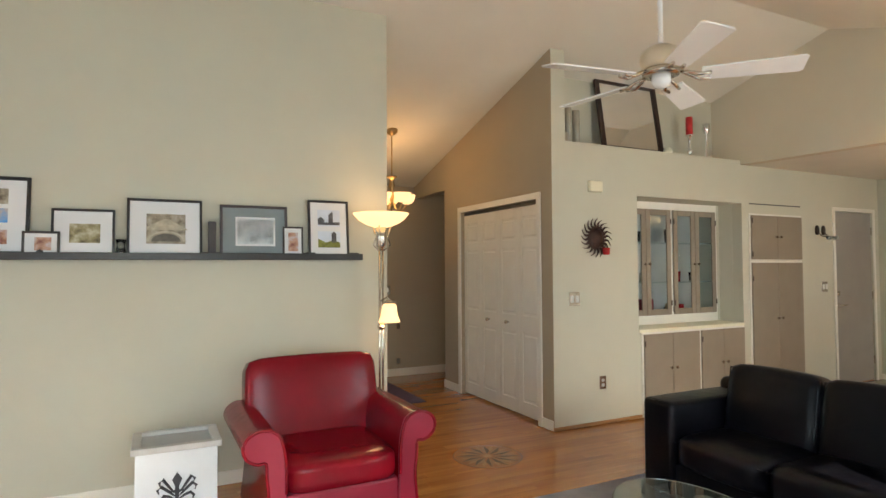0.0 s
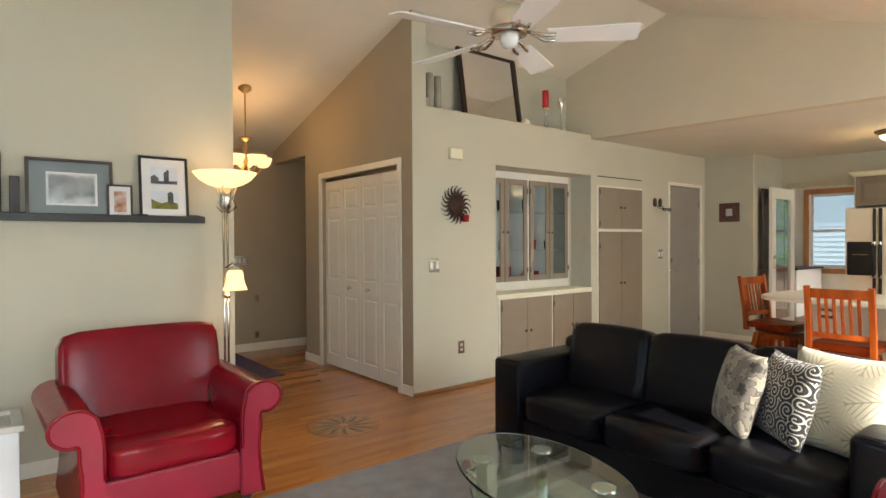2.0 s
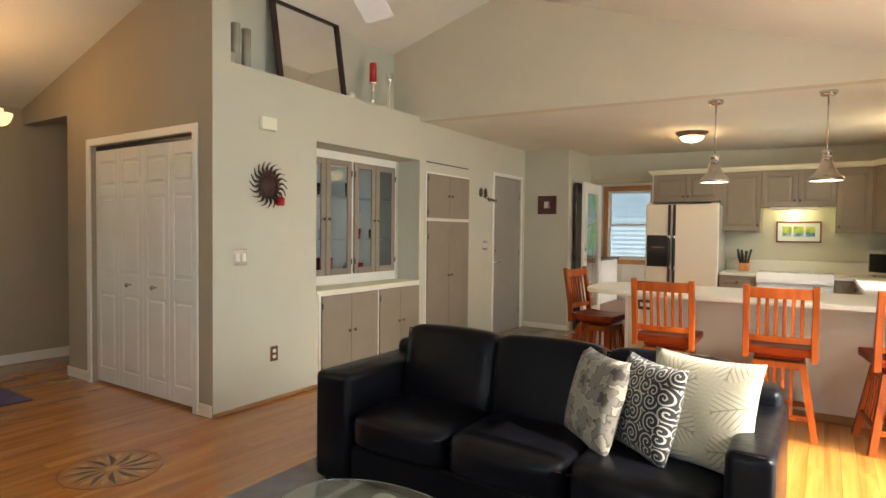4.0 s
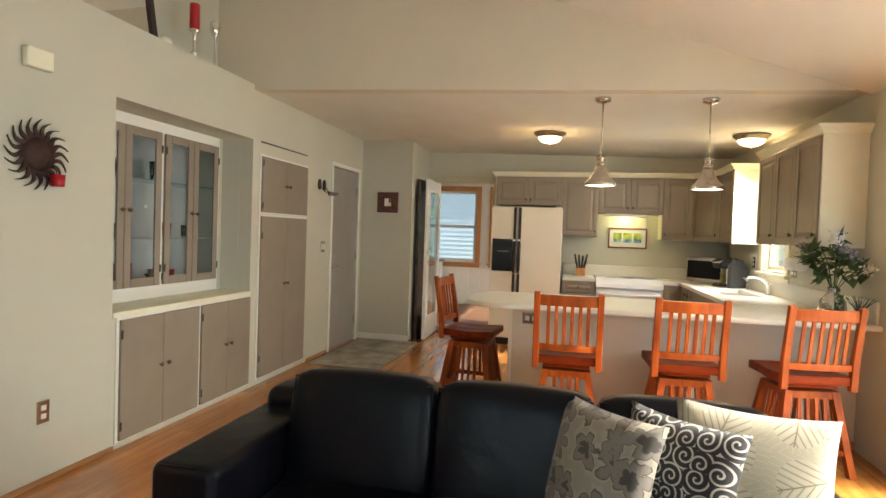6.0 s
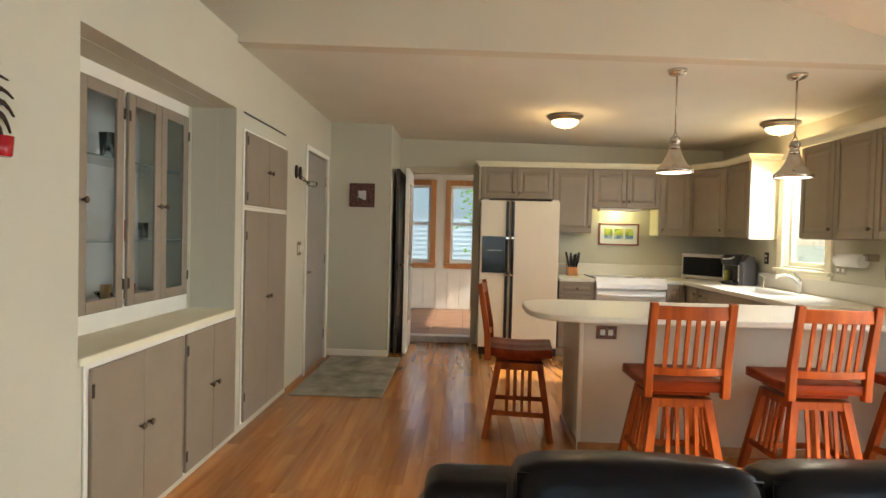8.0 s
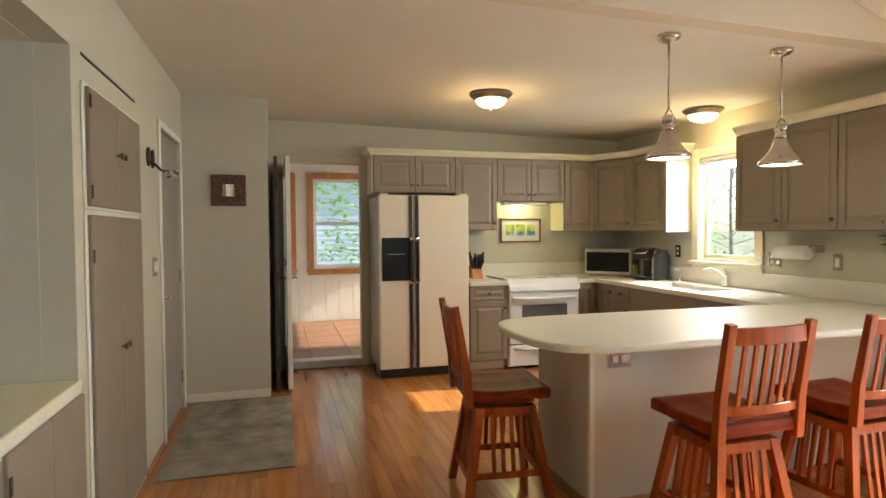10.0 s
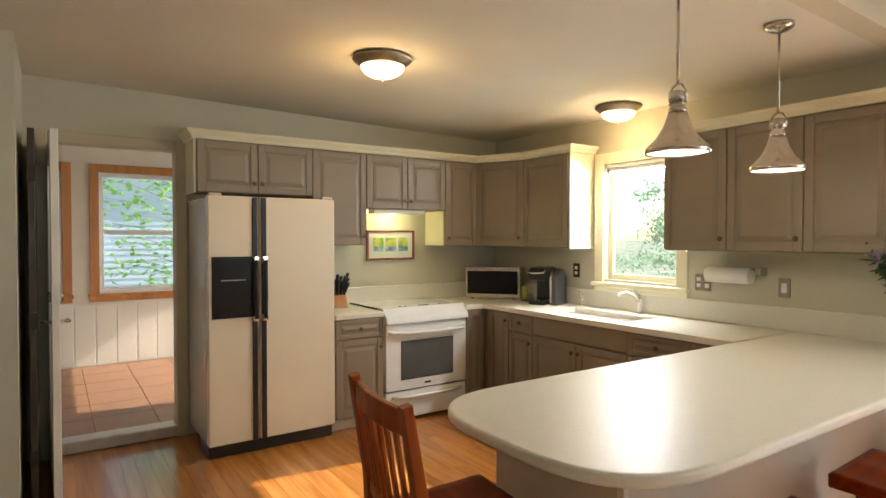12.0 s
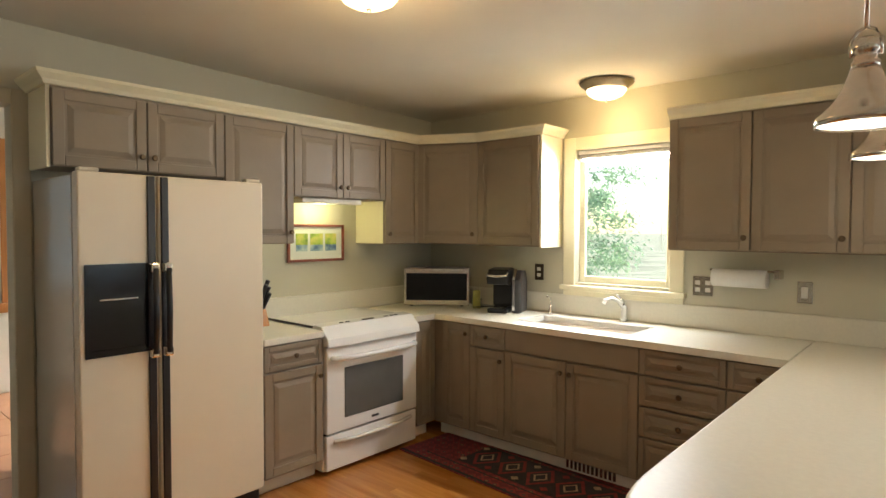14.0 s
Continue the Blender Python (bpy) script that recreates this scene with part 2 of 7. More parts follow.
def part(name, bm, material, parent, label="", smooth=False):
    """One mesh object under a thing or a part, in the parent's own coordinates."""
    ob = new(name, mesh_from(name, bm, material, smooth))
    ob.parent = parent
    if label:
        ob["label"] = label
    return ob


def thing(name, m, label, category, group=""):
    """An Empty at the base of a thing, which carries its parts."""
    ob = new(name)
    ob.empty_display_size = 0.05
    ob.matrix_basis = m
    return tagged(ob, label, category, group)


def solid(name, bm, material, label="", category="", group="", kind="", smooth=False):
    """A thing or a piece of the setting that is one mesh."""
    return tagged(new(name, mesh_from(name, bm, material, smooth)), label, category, group, kind)


def B():
    return bmesh.new()


def structure(name, bm, material, label):
    return solid(name, bm, material, label, kind="structure")


def cushion(bm, c, s, puff=0.3, n=8, m=None, k=7.0):
    """A soft block: a divided box whose sides swell and whose edges are rounded."""
    vs = bmesh.ops.create_cube(bm, size=2.0)["verts"]
    bmesh.ops.subdivide_edges(bm, edges=list({e for v in vs for e in v.link_edges}), cuts=n, use_grid_fill=True)
    allv = bm.verts[:]
    for v in allv:
        x, y, z = v.co
        d = (abs(x) ** k + abs(y) ** k + abs(z) ** k) ** (1 / k)
        q = Vector((x, y, z)) / d
        bulge = 1 + puff * (1 - min(1, (q.x * q.x))) * (1 - min(1, q.y * q.y)) * 0.6 + puff * (1 - min(1, q.y * q.y)) * (1 - min(1, q.z * q.z)) * 0.3 + puff * (1 - min(1, q.x * q.x)) * (1 - min(1, q.z * q.z)) * 0.3
        q *= bulge
        v.co = Vector((q.x * s[0] / 2 + c[0], q.y * s[1] / 2 + c[1], q.z * s[2] / 2 + c[2]))
    if m is not None:
        bmesh.ops.transform(bm, matrix=m, verts=allv)
    for v in allv:
        for f in v.link_faces:
            f.smooth = True
    return bm


# ---- large structure ----
def roof(y):
    return 3.65 - 0.345 * (3.55 - y) if y < 3.55 else 3.65 - 0.281 * (y - 3.55)


T = 0.12
S = -0.07  # inner face of the window wall
N = 4.493  # inner face of the hutch wall
E = 9.6    # inner face of the fridge wall
W = -2.6
def flat(y):
    """Height of the kitchen ceiling, which sags slightly towards the window wall."""
    return 2.43 + 0.021 * y


ROOM = 6.1  # where the vault ends and the flat kitchen ceiling begins


def openings_wall(name, lo, hi, top, holes, axis, face, thick, material, label):
    """A wall along X or Y between lo and hi with rectangular holes (a, b, z0, z1)."""
    bm = B()

    def put(a, b, z0, z1):
        if b - a < 0.002 or z1 - z0 < 0.002:
            return
        if axis == "X":
            span(bm, (a, face, z0), (b, face + thick, z1))
        else:
            span(bm, (face, a, z0), (face + thick, b, z1))
    at = lo
    for a, b, z0, z1 in sorted(holes):
        put(at, a, 0, top)
        put(a, b, 0, z0)
        put(a, b, z1, top)
        at = b
    put(at, hi, 0, top)
    return structure(name, bm, material, label)


openings_wall("wall_south", W - T, E + T, 2.50, [(-1.2, 1.6, 0.55, 2.1), (3.1, 5.4, 0.05, 2.08), (7.52, 8.19, 1.12, 2.055)], "X", S - T, T, WALL, "pale sage painted wall with windows over the counter")
openings_wall("wall_west", S, N, 3.70, [(1.2, 3.6, 0.6, 2.1)], "Y", W - T, T, WALL, "unseen pale sage painted living room wall with an added window")
openings_wall("wall_east", S, N, 2.56, [(2.93, 3.70, 0.0, 2.09)], "Y", E, T, WALL, "olive beige kitchen wall with a doorway to the sunroom")
structure("wall_north_living", span(B(), (W, 4.5, 0), (2.05, 4.5 + T, 3.42)), WALL, "pale sage painted living room wall behind the armchair")
openings_wall("wall_north_hutch", 3.6, 8.69, 2.568, [(4.6, 6.1, 0.80, 2.11), (7.76, 8.55, 0.0, 2.09)], "X", N, T, WALL, "pale sage painted wall with a built-in hutch alcove")
structure("wall_niche_back", span(B(), (3.72, 4.85, 2.572), (ROOM, 4.97, 3.40)), WALL, "painted back of the plant shelf niche")
bm = span(B(), (3.6, N, 2.568), (3.75, N + T, 3.40))
span(bm, (3.722, N + T, 2.568), (3.75, 4.85, 3.40))
structure("wall_niche_column", bm, WALL, "narrow painted wall end beside the plant shelf")
structure("plant_shelf", span(B(), (3.722, N + T, 2.50), (ROOM, 4.85, 2.568)), WALL, "painted plant shelf over the hutch")
# the alcove behind the hutch
bm = B()
span(bm, (4.58, N + T, 0.835), (4.602, 5.10, 2.13))
span(bm, (6.098, N + T, 0.835), (6.12, 5.10, 2.13))
span(bm, (4.602, N + T, 2.108), (6.098, 5.10, 2.13))
# White back coloured mid-grey, so the shade inside the hutch is in the paint.
structure("wall_alcove_back", span(B(), (4.58, 5.10, 0.80), (6.12, 5.13, 2.13)), mat("shaded_hutch_back", (0.52, 0.53, 0.50), 0.5, vary=0.03), "white hutch back greyed for the shade inside")
structure("wall_alcove", bm, WALL, "painted sides and back of the hutch alcove")
# closet wall with its sloping top
bm = B()
prism(bm, [(N + T, 0), (4.716, 0), (4.716, roof(4.716)), (N + T, roof(N + T))], "X", 3.6, 3.72)
prism(bm, [(4.716, 2.06), (6.20, 2.06), (6.20, roof(6.20)), (4.716, roof(4.716))], "X", 3.6, 3.72)
prism(bm, [(6.20, 0), (6.63, 0), (6.63, roof(6.63)), (6.20, roof(6.20))], "X", 3.6, 3.72)
prism(bm, [(6.63, 2.37), (7.55, 2.37), (7.55, roof(7.55)), (6.63, roof(6.63))], "X", 3.6, 3.72)
structure("wall_closet", bm, ENTRYWALL, "taupe closet wall with a lamp-glow tint under the sloping ceiling")
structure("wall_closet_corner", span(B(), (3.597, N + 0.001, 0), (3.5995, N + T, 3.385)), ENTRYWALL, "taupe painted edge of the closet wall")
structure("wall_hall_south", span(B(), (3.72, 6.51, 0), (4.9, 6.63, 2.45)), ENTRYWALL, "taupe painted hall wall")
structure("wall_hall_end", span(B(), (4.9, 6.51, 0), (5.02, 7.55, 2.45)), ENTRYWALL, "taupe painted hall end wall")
structure("ceiling_hall", span(B(), (3.72, 6.51, 2.45), (5.02, 7.67, 2.5)), CEIL, "flat hall ceiling")
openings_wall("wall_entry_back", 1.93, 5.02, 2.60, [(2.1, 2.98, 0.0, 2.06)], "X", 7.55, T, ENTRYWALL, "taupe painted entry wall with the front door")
structure("wall_entry_west", span(B(), (1.93, 4.62, 0), (2.05, 7.55, 3.40)), WALL, "painted entry wall")
# gable over the kitchen opening
NOSE = 0.003
bm = B()
prism(bm, [(0.026, flat(0.026) + NOSE), (4.85, flat(4.85) + NOSE), (4.85, roof(4.85) + 0.02), (3.55, 3.67)], "X", ROOM, ROOM + T)
arc = [(ROOM + NOSE - NOSE * math.cos(radians(9 * i)), NOSE - NOSE * math.sin(radians(9 * i))) for i in range(11)] + [(ROOM + T, 0.0), (ROOM + T, NOSE)]
ends = [[bm.verts.new((x, y, flat(y) + z)) for x, z in arc] for y in (S, 4.85)]
for i in range(len(arc)):
    j = (i + 1) % len(arc)
    bm.faces.new((ends[0][i], ends[0][j], ends[1][j], ends[1][i])).smooth = i < 10
bm.faces.new(ends[0][::-1])
bm.faces.new(ends[1])
structure("wall_gable", bm, GABLE, "warm sage painted gable wall above the kitchen opening")
# ceilings
bm = B()
prism(bm, [(S - T, roof(S - T)), (3.55, 3.65), (7.67, roof(7.67)), (7.67, roof(7.67) + 0.15), (3.55, 3.80), (S - T, roof(S - T) + 0.15)], "X", W - T, ROOM)
structure("ceiling_vault", bm, CEIL, "vaulted ceiling with a matt textured warm white finish")
structure("ceiling_kitchen", prism(B(), [(S - T, flat(S - T)), (4.62, flat(4.62)), (4.62, 2.7), (S - T, 2.7)], "X", ROOM + T, E + T), CEIL, "flat warm white kitchen ceiling")
structure("wall_mosaic", span(B(), (8.69, 3.83, 0), (8.81, 4.62, 2.56)), WALL, "sage painted wall end beside the grey door")
structure("wall_mosaic_return", span(B(), (8.81, 3.83, 0), (E, 3.93, 2.56)), WALL, "sage painted return wall beside the doorway")
structure("floor", span(B(), (W - T, S - T, -0.2), (E + T, 7.67, -0.014)), SUBFLOOR, "oak strip floor with a satin finish")
# Lawn colour raised so that white outdoor glare is built into it.
structure("ground", span(B(), (-400, -400, -0.6), (400, 400, -0.5)), mat("lawn", (0.30, 0.32, 0.22), 0.9, vary=0.4, scale=0.6), "grass lawn outside, paled for glare")

# ---- baseboards and trim ----
def board(name, a, b, material=None, label="low painted baseboard"):
    bm = B()
    span(bm, a, b, 0.004, 1)
    return structure(name, bm, material or WHITE, label)


board("baseboard", (W, 4.486, 0), (2.05, 4.498, 0.09))
board("baseboard", (3.588, 4.48, 0.0), (4.62, N - 0.001, 0.032), SHOEMOULD, "oak shoe mould along the wall")
board("baseboard", (7.2, 4.48, 0), (7.7, N - 0.001, 0.032), SHOEMOULD, "oak shoe mould along the wall")
board("baseboard", (8.678, 3.83, 0), (8.689, 4.49, 0.07))
board("baseboard", (3.588, 4.5, 0), (3.599, 4.66, 0.09))
board("baseboard", (3.588, 6.26, 0), (3.599, 6.63, 0.09))
board("baseboard", (3.06, 7.538, 0), (4.9, 7.549, 0.10))
board("baseboard", (3.588, 6.631, 0), (3.72, 6.642, 0.09))


def casing(name, axis, face, a, b, z1, w, proud, material, label, z0=0.0):
    """Three flat boards round a doorway on the side of the wall that the face looks from."""
    bm = B()
    for (p, q, r, s) in ((a - w, a, z0, z1 + w), (b, b + w, z0, z1 + w), (a, b, z1, z1 + w)):
        if axis == "X":
            span(bm, (p, face - proud, r), (q, face + 0.0 if proud > 0 else face, s), 0.004, 1)
        else:
            span(bm, (face - proud, p, r), (face, q, s), 0.004, 1)
    return structure(name, bm, material, label)


casing("trim_closet", "Y", 3.599, 4.716, 6.20, 2.06, 0.06, 0.018, DOORWHITE, "white painted closet door casing")
casing("trim_grey_door", "X", N - 0.001, 7.76, 8.55, 2.09, 0.045, 0.014, WHITE, "white painted door casing")
casing("trim_sunroom_door", "Y", E - 0.001, 2.93, 3.70, 2.09, 0.075, 0.016, mat("tan_trim_paint", (0.52, 0.46, 0.32), 0.5, vary=0.04, scale=4), "tan painted doorway casing")
casing("trim_front_door", "X", 7.549, 2.1, 2.98, 2.06, 0.07, 0.016, WHITE, "cream painted front door casing")


# ---- things: kitchen ----
def raised_panel(door, w, h, y0, material, t=0.02, rail=0.055):
    """The frame and raised field of a cabinet front in the plane y = y0 looking to -y, under its backing board."""
    for s in (-1, 1):
        part("stile", span(B(), (s * w / 2, y0 - t * 0.5, 0), (s * (w / 2 - rail), y0 - 0.0005, h), 0.004, 2), material, door)
    for z0, z1 in ((0, rail), (h - rail, h)):
        part("rail", span(B(), (-w / 2 + rail, y0 - t * 0.46, z0), (w / 2 - rail, y0 - 0.0005, z1), 0.004, 2), material, door)
    if w > 2 * rail + 0.07 and h > 2 * rail + 0.07:
        g = 0.014
        bm = B()
        a, b, c, d = -w / 2 + rail + g, w / 2 - rail - g, rail + g, h - rail - g
        low = [bm.verts.new((x, y0 - 0.0005, z)) for x, z in ((a, c), (b, c), (b, d), (a, d))]
        mid = [bm.verts.new((x, y0 - 0.0025, z)) for x, z in ((a, c), (b, c), (b, d), (a, d))]
        k = 0.024
        top_ring = [bm.verts.new((x, y0 - t * 0.45, z)) for x, z in ((a + k, c + k), (b - k, c + k), (b - k, d - k), (a + k, d - k))]
        for r0, r1 in ((low, mid), (mid, top_ring)):
            for i in range(4):
                j = (i + 1) % 4
                bm.faces.new((r0[i], r0[j], r1[j], r1[i]))
        bm.faces.new(top_ring)
        part("panel", bm, material, door)
    return door


def knob(parent, x, y, z, label="round brushed nickel knob"):
    bm = B()
    m = Matrix.Rotation(radians(90), 4, "X")
    lathe(bm, [(0.006, 0), (0.006, 0.012), (0.015, 0.018), (0.016, 0.024), (0.010, 0.029)], (x, y, z), 12, m)
    return part("knob", bm, BRONZEKNOB, parent, label)


BRONZEKNOB = mat("aged_bronze_knob", (0.16, 0.12, 0.08), 0.35, 1.0, vary=0.2, scale=40)


def cabinet(m, w, d, z0, z1, fronts, label, group, toe=0.0, door_mat=None, body_mat=None, name="cabinet", category="cabinet"):
    """A cabinet unit whose front looks to -y at y = 0, centred on x. fronts: (x0, x1, z0, z1, knob side or None, style)."""
    ob = thing(name, m, label, category, group)
    bm = B()
    span(bm, (-w / 2, 0.0, z0 + toe), (w / 2, d, z1))
    part("body", bm, body_mat or TAUPE, ob)
    if toe:
        part("toe_kick", span(B(), (-w / 2, 0.07, z0), (w / 2, 0.09, z0 + toe)), WHITE, ob, "off-white toe kick board")
    for x0, x1, a, b, side, style in fronts:
        bm = B()
        if style == "flat":
            span(bm, (-(x1 - x0) / 2 + 0.002, -0.02, 0.002), ((x1 - x0) / 2 - 0.002, -0.001, b - a - 0.002), 0.003, 1)
        else:
            span(bm, (-(x1 - x0) / 2 + 0.003, -0.012, 0), ((x1 - x0) / 2 - 0.003, -0.001, b - a - 0.006), 0.002, 1)
        dr = part("drawer_front" if b - a < 0.25 else "door", bm, door_mat or TAUPE, ob)
        if style != "flat":
            raised_panel(dr, x1 - x0 - 0.006, b - a - 0.006, -0.012, door_mat or TAUPE, rail=0.05 if b - a > 0.25 else 0.03)
        dr.location = ((x0 + x1) / 2, 0, a + 0.003)
        hw = (x1 - x0) / 2
        if side == "c":
            knob(dr, 0, -0.02, (b - a) / 2)
        elif side:
            kx = (hw - 0.03) * (1 if side[0] == "r" else -1)
            kz = {"t": b - a - 0.07, "b": 0.07, "m": (b - a) / 2}[side[1]]
            knob(dr, kx, -0.02, kz)
    return ob


def facing(x, y, way):
    """Pose on the floor with the front looking along way: W is -x, N is +y."""
    return pose(x, y, 0, 0, 0, {"S": 0, "W": -90, "N": 180, "E": 90}[way])


# base units along the fridge wall, fronts at x = 8.985 looking to -x
FX = 8.985
cabinet(facing(FX, 1.756, "W"), 0.396, E - FX, 0, 0.85, [(-0.197, 0.197, 0.70, 0.845, "c", "p"), (-0.197, 0.197, 0.11, 0.695, "rt", "p")], "taupe painted base cabinet with a drawer beside the fridge", "base cabinets", 0.1)
cabinet(facing(FX, 0.665, "W"), 0.20, E - FX, 0, 0.85, [(-0.098, 0.098, 0.11, 0.845, None, "p")], "narrow taupe painted corner base cabinet beside the stove", "base cabinets", 0.1)
# base units along the window wall, fronts at y = 0.55 looking to +y


def window_base(x0, x1, fronts, label):
    w = x1 - x0
    return cabinet(facing((x0 + x1) / 2, 0.55, "N"), w - 0.002, 0.55 - S, 0, 0.85, fronts(w / 2), label, "base cabinets", 0.1)


window_base(8.64, 8.985, lambda h: [(-h + 0.09, h, 0.11, 0.845, "rt", "p")], "taupe painted corner base cabinet")
window_base(8.35, 8.64, lambda h: [(-h, h, 0.70, 0.845, "c", "p"), (-h, h, 0.11, 0.695, "rt", "p")], "taupe painted base cabinet with a drawer")
window_base(7.45, 8.35, lambda h: [(-h, h, 0.70, 0.845, None, "flat"), (-h, 0, 0.11, 0.695, "rt", "p"), (0, h, 0.11, 0.695, "lt", "p")], "taupe painted sink cabinet with two doors")
window_base(7.0, 7.45, lambda h: [(-h, h, 0.70, 0.845, "c", "p"), (-h, h, 0.53, 0.695, "c", "p"), (-h, h, 0.36, 0.525, "c", "p"), (-h, h, 0.11, 0.355, "c", "p")], "taupe painted cabinet with four drawers")
window_base(6.70, 7.0, lambda h: [(-h, h, 0.70, 0.845, "c", "p"), (-h, h, 0.11, 0.695, "rt", "p")], "taupe painted base cabinet beside the peninsula")

# peninsula base
PX0, PX1, PY1 = 6.1, 6.69, 2.29
PENWALL = mat("peninsula_paint", (0.60, 0.56, 0.465), 0.6, vary=0.03, scale=2)
pen = thing("peninsula", pose(0, 0, 0), "pale painted kitchen peninsula base with plain panels", "kitchen peninsula")
part("body", span(B(), (PX0, S, 0.0), (PX1, PY1, 0.85), 0.004, 1), PENWALL, pen)
part("corner_post", span(B(), (PX0 - 0.006, PY1 - 0.02, 0.0), (PX0 + 0.02, PY1 + 0.006, 0.85), 0.003, 1), WHITE, pen)
part("base_strip", span(B(), (PX0 - 0.012, S, 0), (PX0 - 0.001, PY1, 0.06), 0.004, 1), SHOEMOULD, pen, "oak strip at the floor")
part("base_strip", span(B(), (PX0, PY1 + 0.001, 0), (PX1, PY1 + 0.012, 0.06), 0.004, 1), SHOEMOULD, pen, "oak strip at the floor")

# worktop: one continuous slab with a rounded peninsula end and a hole for the sink
top = thing("worktop", pose(0, 0, 0), "glossy off-white solid surface worktop running round the kitchen", "worktop")
TZ0, TZ1 = 0.85, 0.888


def rounded_end(cx, cy, a, b, n=20):
    return [(cx + a * math.copysign(abs(math.cos(t)) ** 0.62, math.cos(t)), cy + b * math.sin(t) ** 0.62) for t in [math.pi * i / n for i in range(n + 1)]]


bm = B()
poly = [(5.81, S)] + [(6.73, S)] + [(x, y) for x, y in rounded_end(6.27, 2.15, 0.46, 0.48, 28)]
prism(bm, poly, "Z", TZ0, TZ1, 0.012, 3)
part("peninsula_top", bm, COUNTER, top)
SK = (7.55, 8.36, 0.09, 0.44)
for a, b in (((6.73, S), (SK[0], 0.585)), ((SK[1], S), (E, 0.585)), ((SK[0], S), (SK[1], SK[2])), ((SK[0], SK[3]), (SK[1], 0.585))):
    part("wall_run_top", span(B(), (a[0], a[1], TZ0), (b[0], b[1], TZ1)), COUNTER, top)
part("wall_run_top", span(B(), (8.955, 0.585, TZ0), (E, 0.774, TZ1)), COUNTER, top)
part("side_top", span(B(), (8.955, 1.556, TZ0), (E, 1.955, TZ1), 0.006, 2), COUNTER, top)
bm = B()
span(bm, (5.85, S + 0.001, TZ1), (E, S + 0.02, 1.03), 0.004, 1)
span(bm, (E - 0.02, S + 0.021, TZ1), (E - 0.001, 1.955, 1.03), 0.004, 1)
part("backsplash", bm, COUNTER, top)
sink = thing("sink", pose(0, 0, 0), "white moulded kitchen sink set in the worktop", "sink")
bm = B()
for a, b in (((SK[0], SK[2], 0.70), (SK[0] + 0.02, SK[3], TZ1 - 0.002)), ((SK[1] - 0.02, SK[2], 0.70), (SK[1], SK[3], TZ1 - 0.002)), ((SK[0], SK[2], 0.70), (SK[1], SK[2] + 0.02, TZ1 - 0.003)), ((SK[0], SK[3] - 0.02, 0.70), (SK[1], SK[3], TZ1 - 0.003)), ((SK[0], SK[2], 0.68), (SK[1], SK[3], 0.70))):
    span(bm, a, b)
part("basin", bm, ENAMEL, sink)
part("drain", lathe(B(), [(0.04, 0), (0.04, 0.004), (0.02, 0.005)], (7.95, 0.26, 0.701), 16), CHROME, sink)
faucet = thing("faucet", pose(7.80, -0.012, TZ1) @ Matrix.Scale(0.85, 4), "white and chrome single-lever kitchen faucet behind the sink", "faucet")
part("base", lathe(B(), [(0.028, 0), (0.028, 0.02), (0.022, 0.03), (0.022, 0.11), (0.016, 0.125)], n=16), ENAMEL, faucet, "white faucet body")
part("spout", tube(B(), [(0, 0, 0.09), (0.02, 0.06, 0.16), (0.04, 0.13, 0.19), (0.06, 0.20, 0.18), (0.065, 0.22, 0.15)], [0.013, 0.013, 0.013, 0.014, 0.016]), ENAMEL, faucet)
part("lever", tube(B(), [(0, 0, 0.12), (0.0, -0.005, 0.15), (0.05, 0.03, 0.21)], [0.014, 0.012, 0.007]), CHROME, faucet, "chrome lever")
soap = thing("soap_dispenser", pose(8.33, 0.035, TZ1), "slim chrome soap dispenser standing on the worktop", "soap dispenser")
part("body", lathe(B(), [(0.018, 0), (0.018, 0.02), (0.009, 0.03), (0.008, 0.07)], n=12), CHROME, soap)
part("spout", tube(B(), [(0, 0, 0.06), (0, 0, 0.12), (0, 0.05, 0.13)], 0.006), CHROME, soap)

# wall units
UX = 9.295


def east_upper(y0, y1, z0, doors, label):
    """A wall unit on the fridge wall; doors in order from the high y side."""
    w = y1 - y0
    fr = []
    n = len(doors)
    for i, side in enumerate(doors):
        fr.append((-w / 2 + i * w / n, -w / 2 + (i + 1) * w / n, z0, 2.14, side, "p"))
    return cabinet(facing(UX, (y0 + y1) / 2, "W"), w - 0.002, E - UX, z0, 2.15, fr, label, "wall cabinets")


east_upper(2.005, 2.845, 1.78, ["rb", "lb"], "taupe painted wall cabinet with two doors over the fridge")
east_upper(1.546, 2.005, 1.40, ["rb"], "tall taupe painted wall cabinet beside the fridge")
east_upper(0.769, 1.546, 1.70, ["rb", "lb"], "short taupe painted wall cabinet over the stove")
east_upper(0.414, 0.769, 1.385, ["lb"], "narrow taupe painted wall cabinet")
part("end_panel", span(B(), (UX + 0.002, 0.7695, 1.39), (E, 0.7755, 1.70)), CREAM, thing("cabinet_side_panel", pose(0, 0, 0), "cream painted cabinet side panel in the stove recess", "cabinet panel"))
part("end_panel", span(B(), (UX, 2.846, 1.775), (E, 2.862, 2.15)), CREAM, thing("cabinet_side_panel", pose(0, 0, 0), "cream painted cabinet side panel over the fridge", "cabinet panel"))
# corner wall unit with a slanting front
a, b = Vector((UX, 0.414)), Vector((8.86, 0.20))
corner = thing("cabinet", pose(0, 0, 0), "taupe painted corner wall cabinet with a slanting door", "cabinet", "wall cabinets")
part("body", prism(B(), [(UX + 0.004, 0.412), (8.862, 0.196), (8.862, S), (E, S), (E, 0.412)], "Z", 1.385, 2.15), TAUPE, corner)
d = b - a
cw = d.length - 0.01
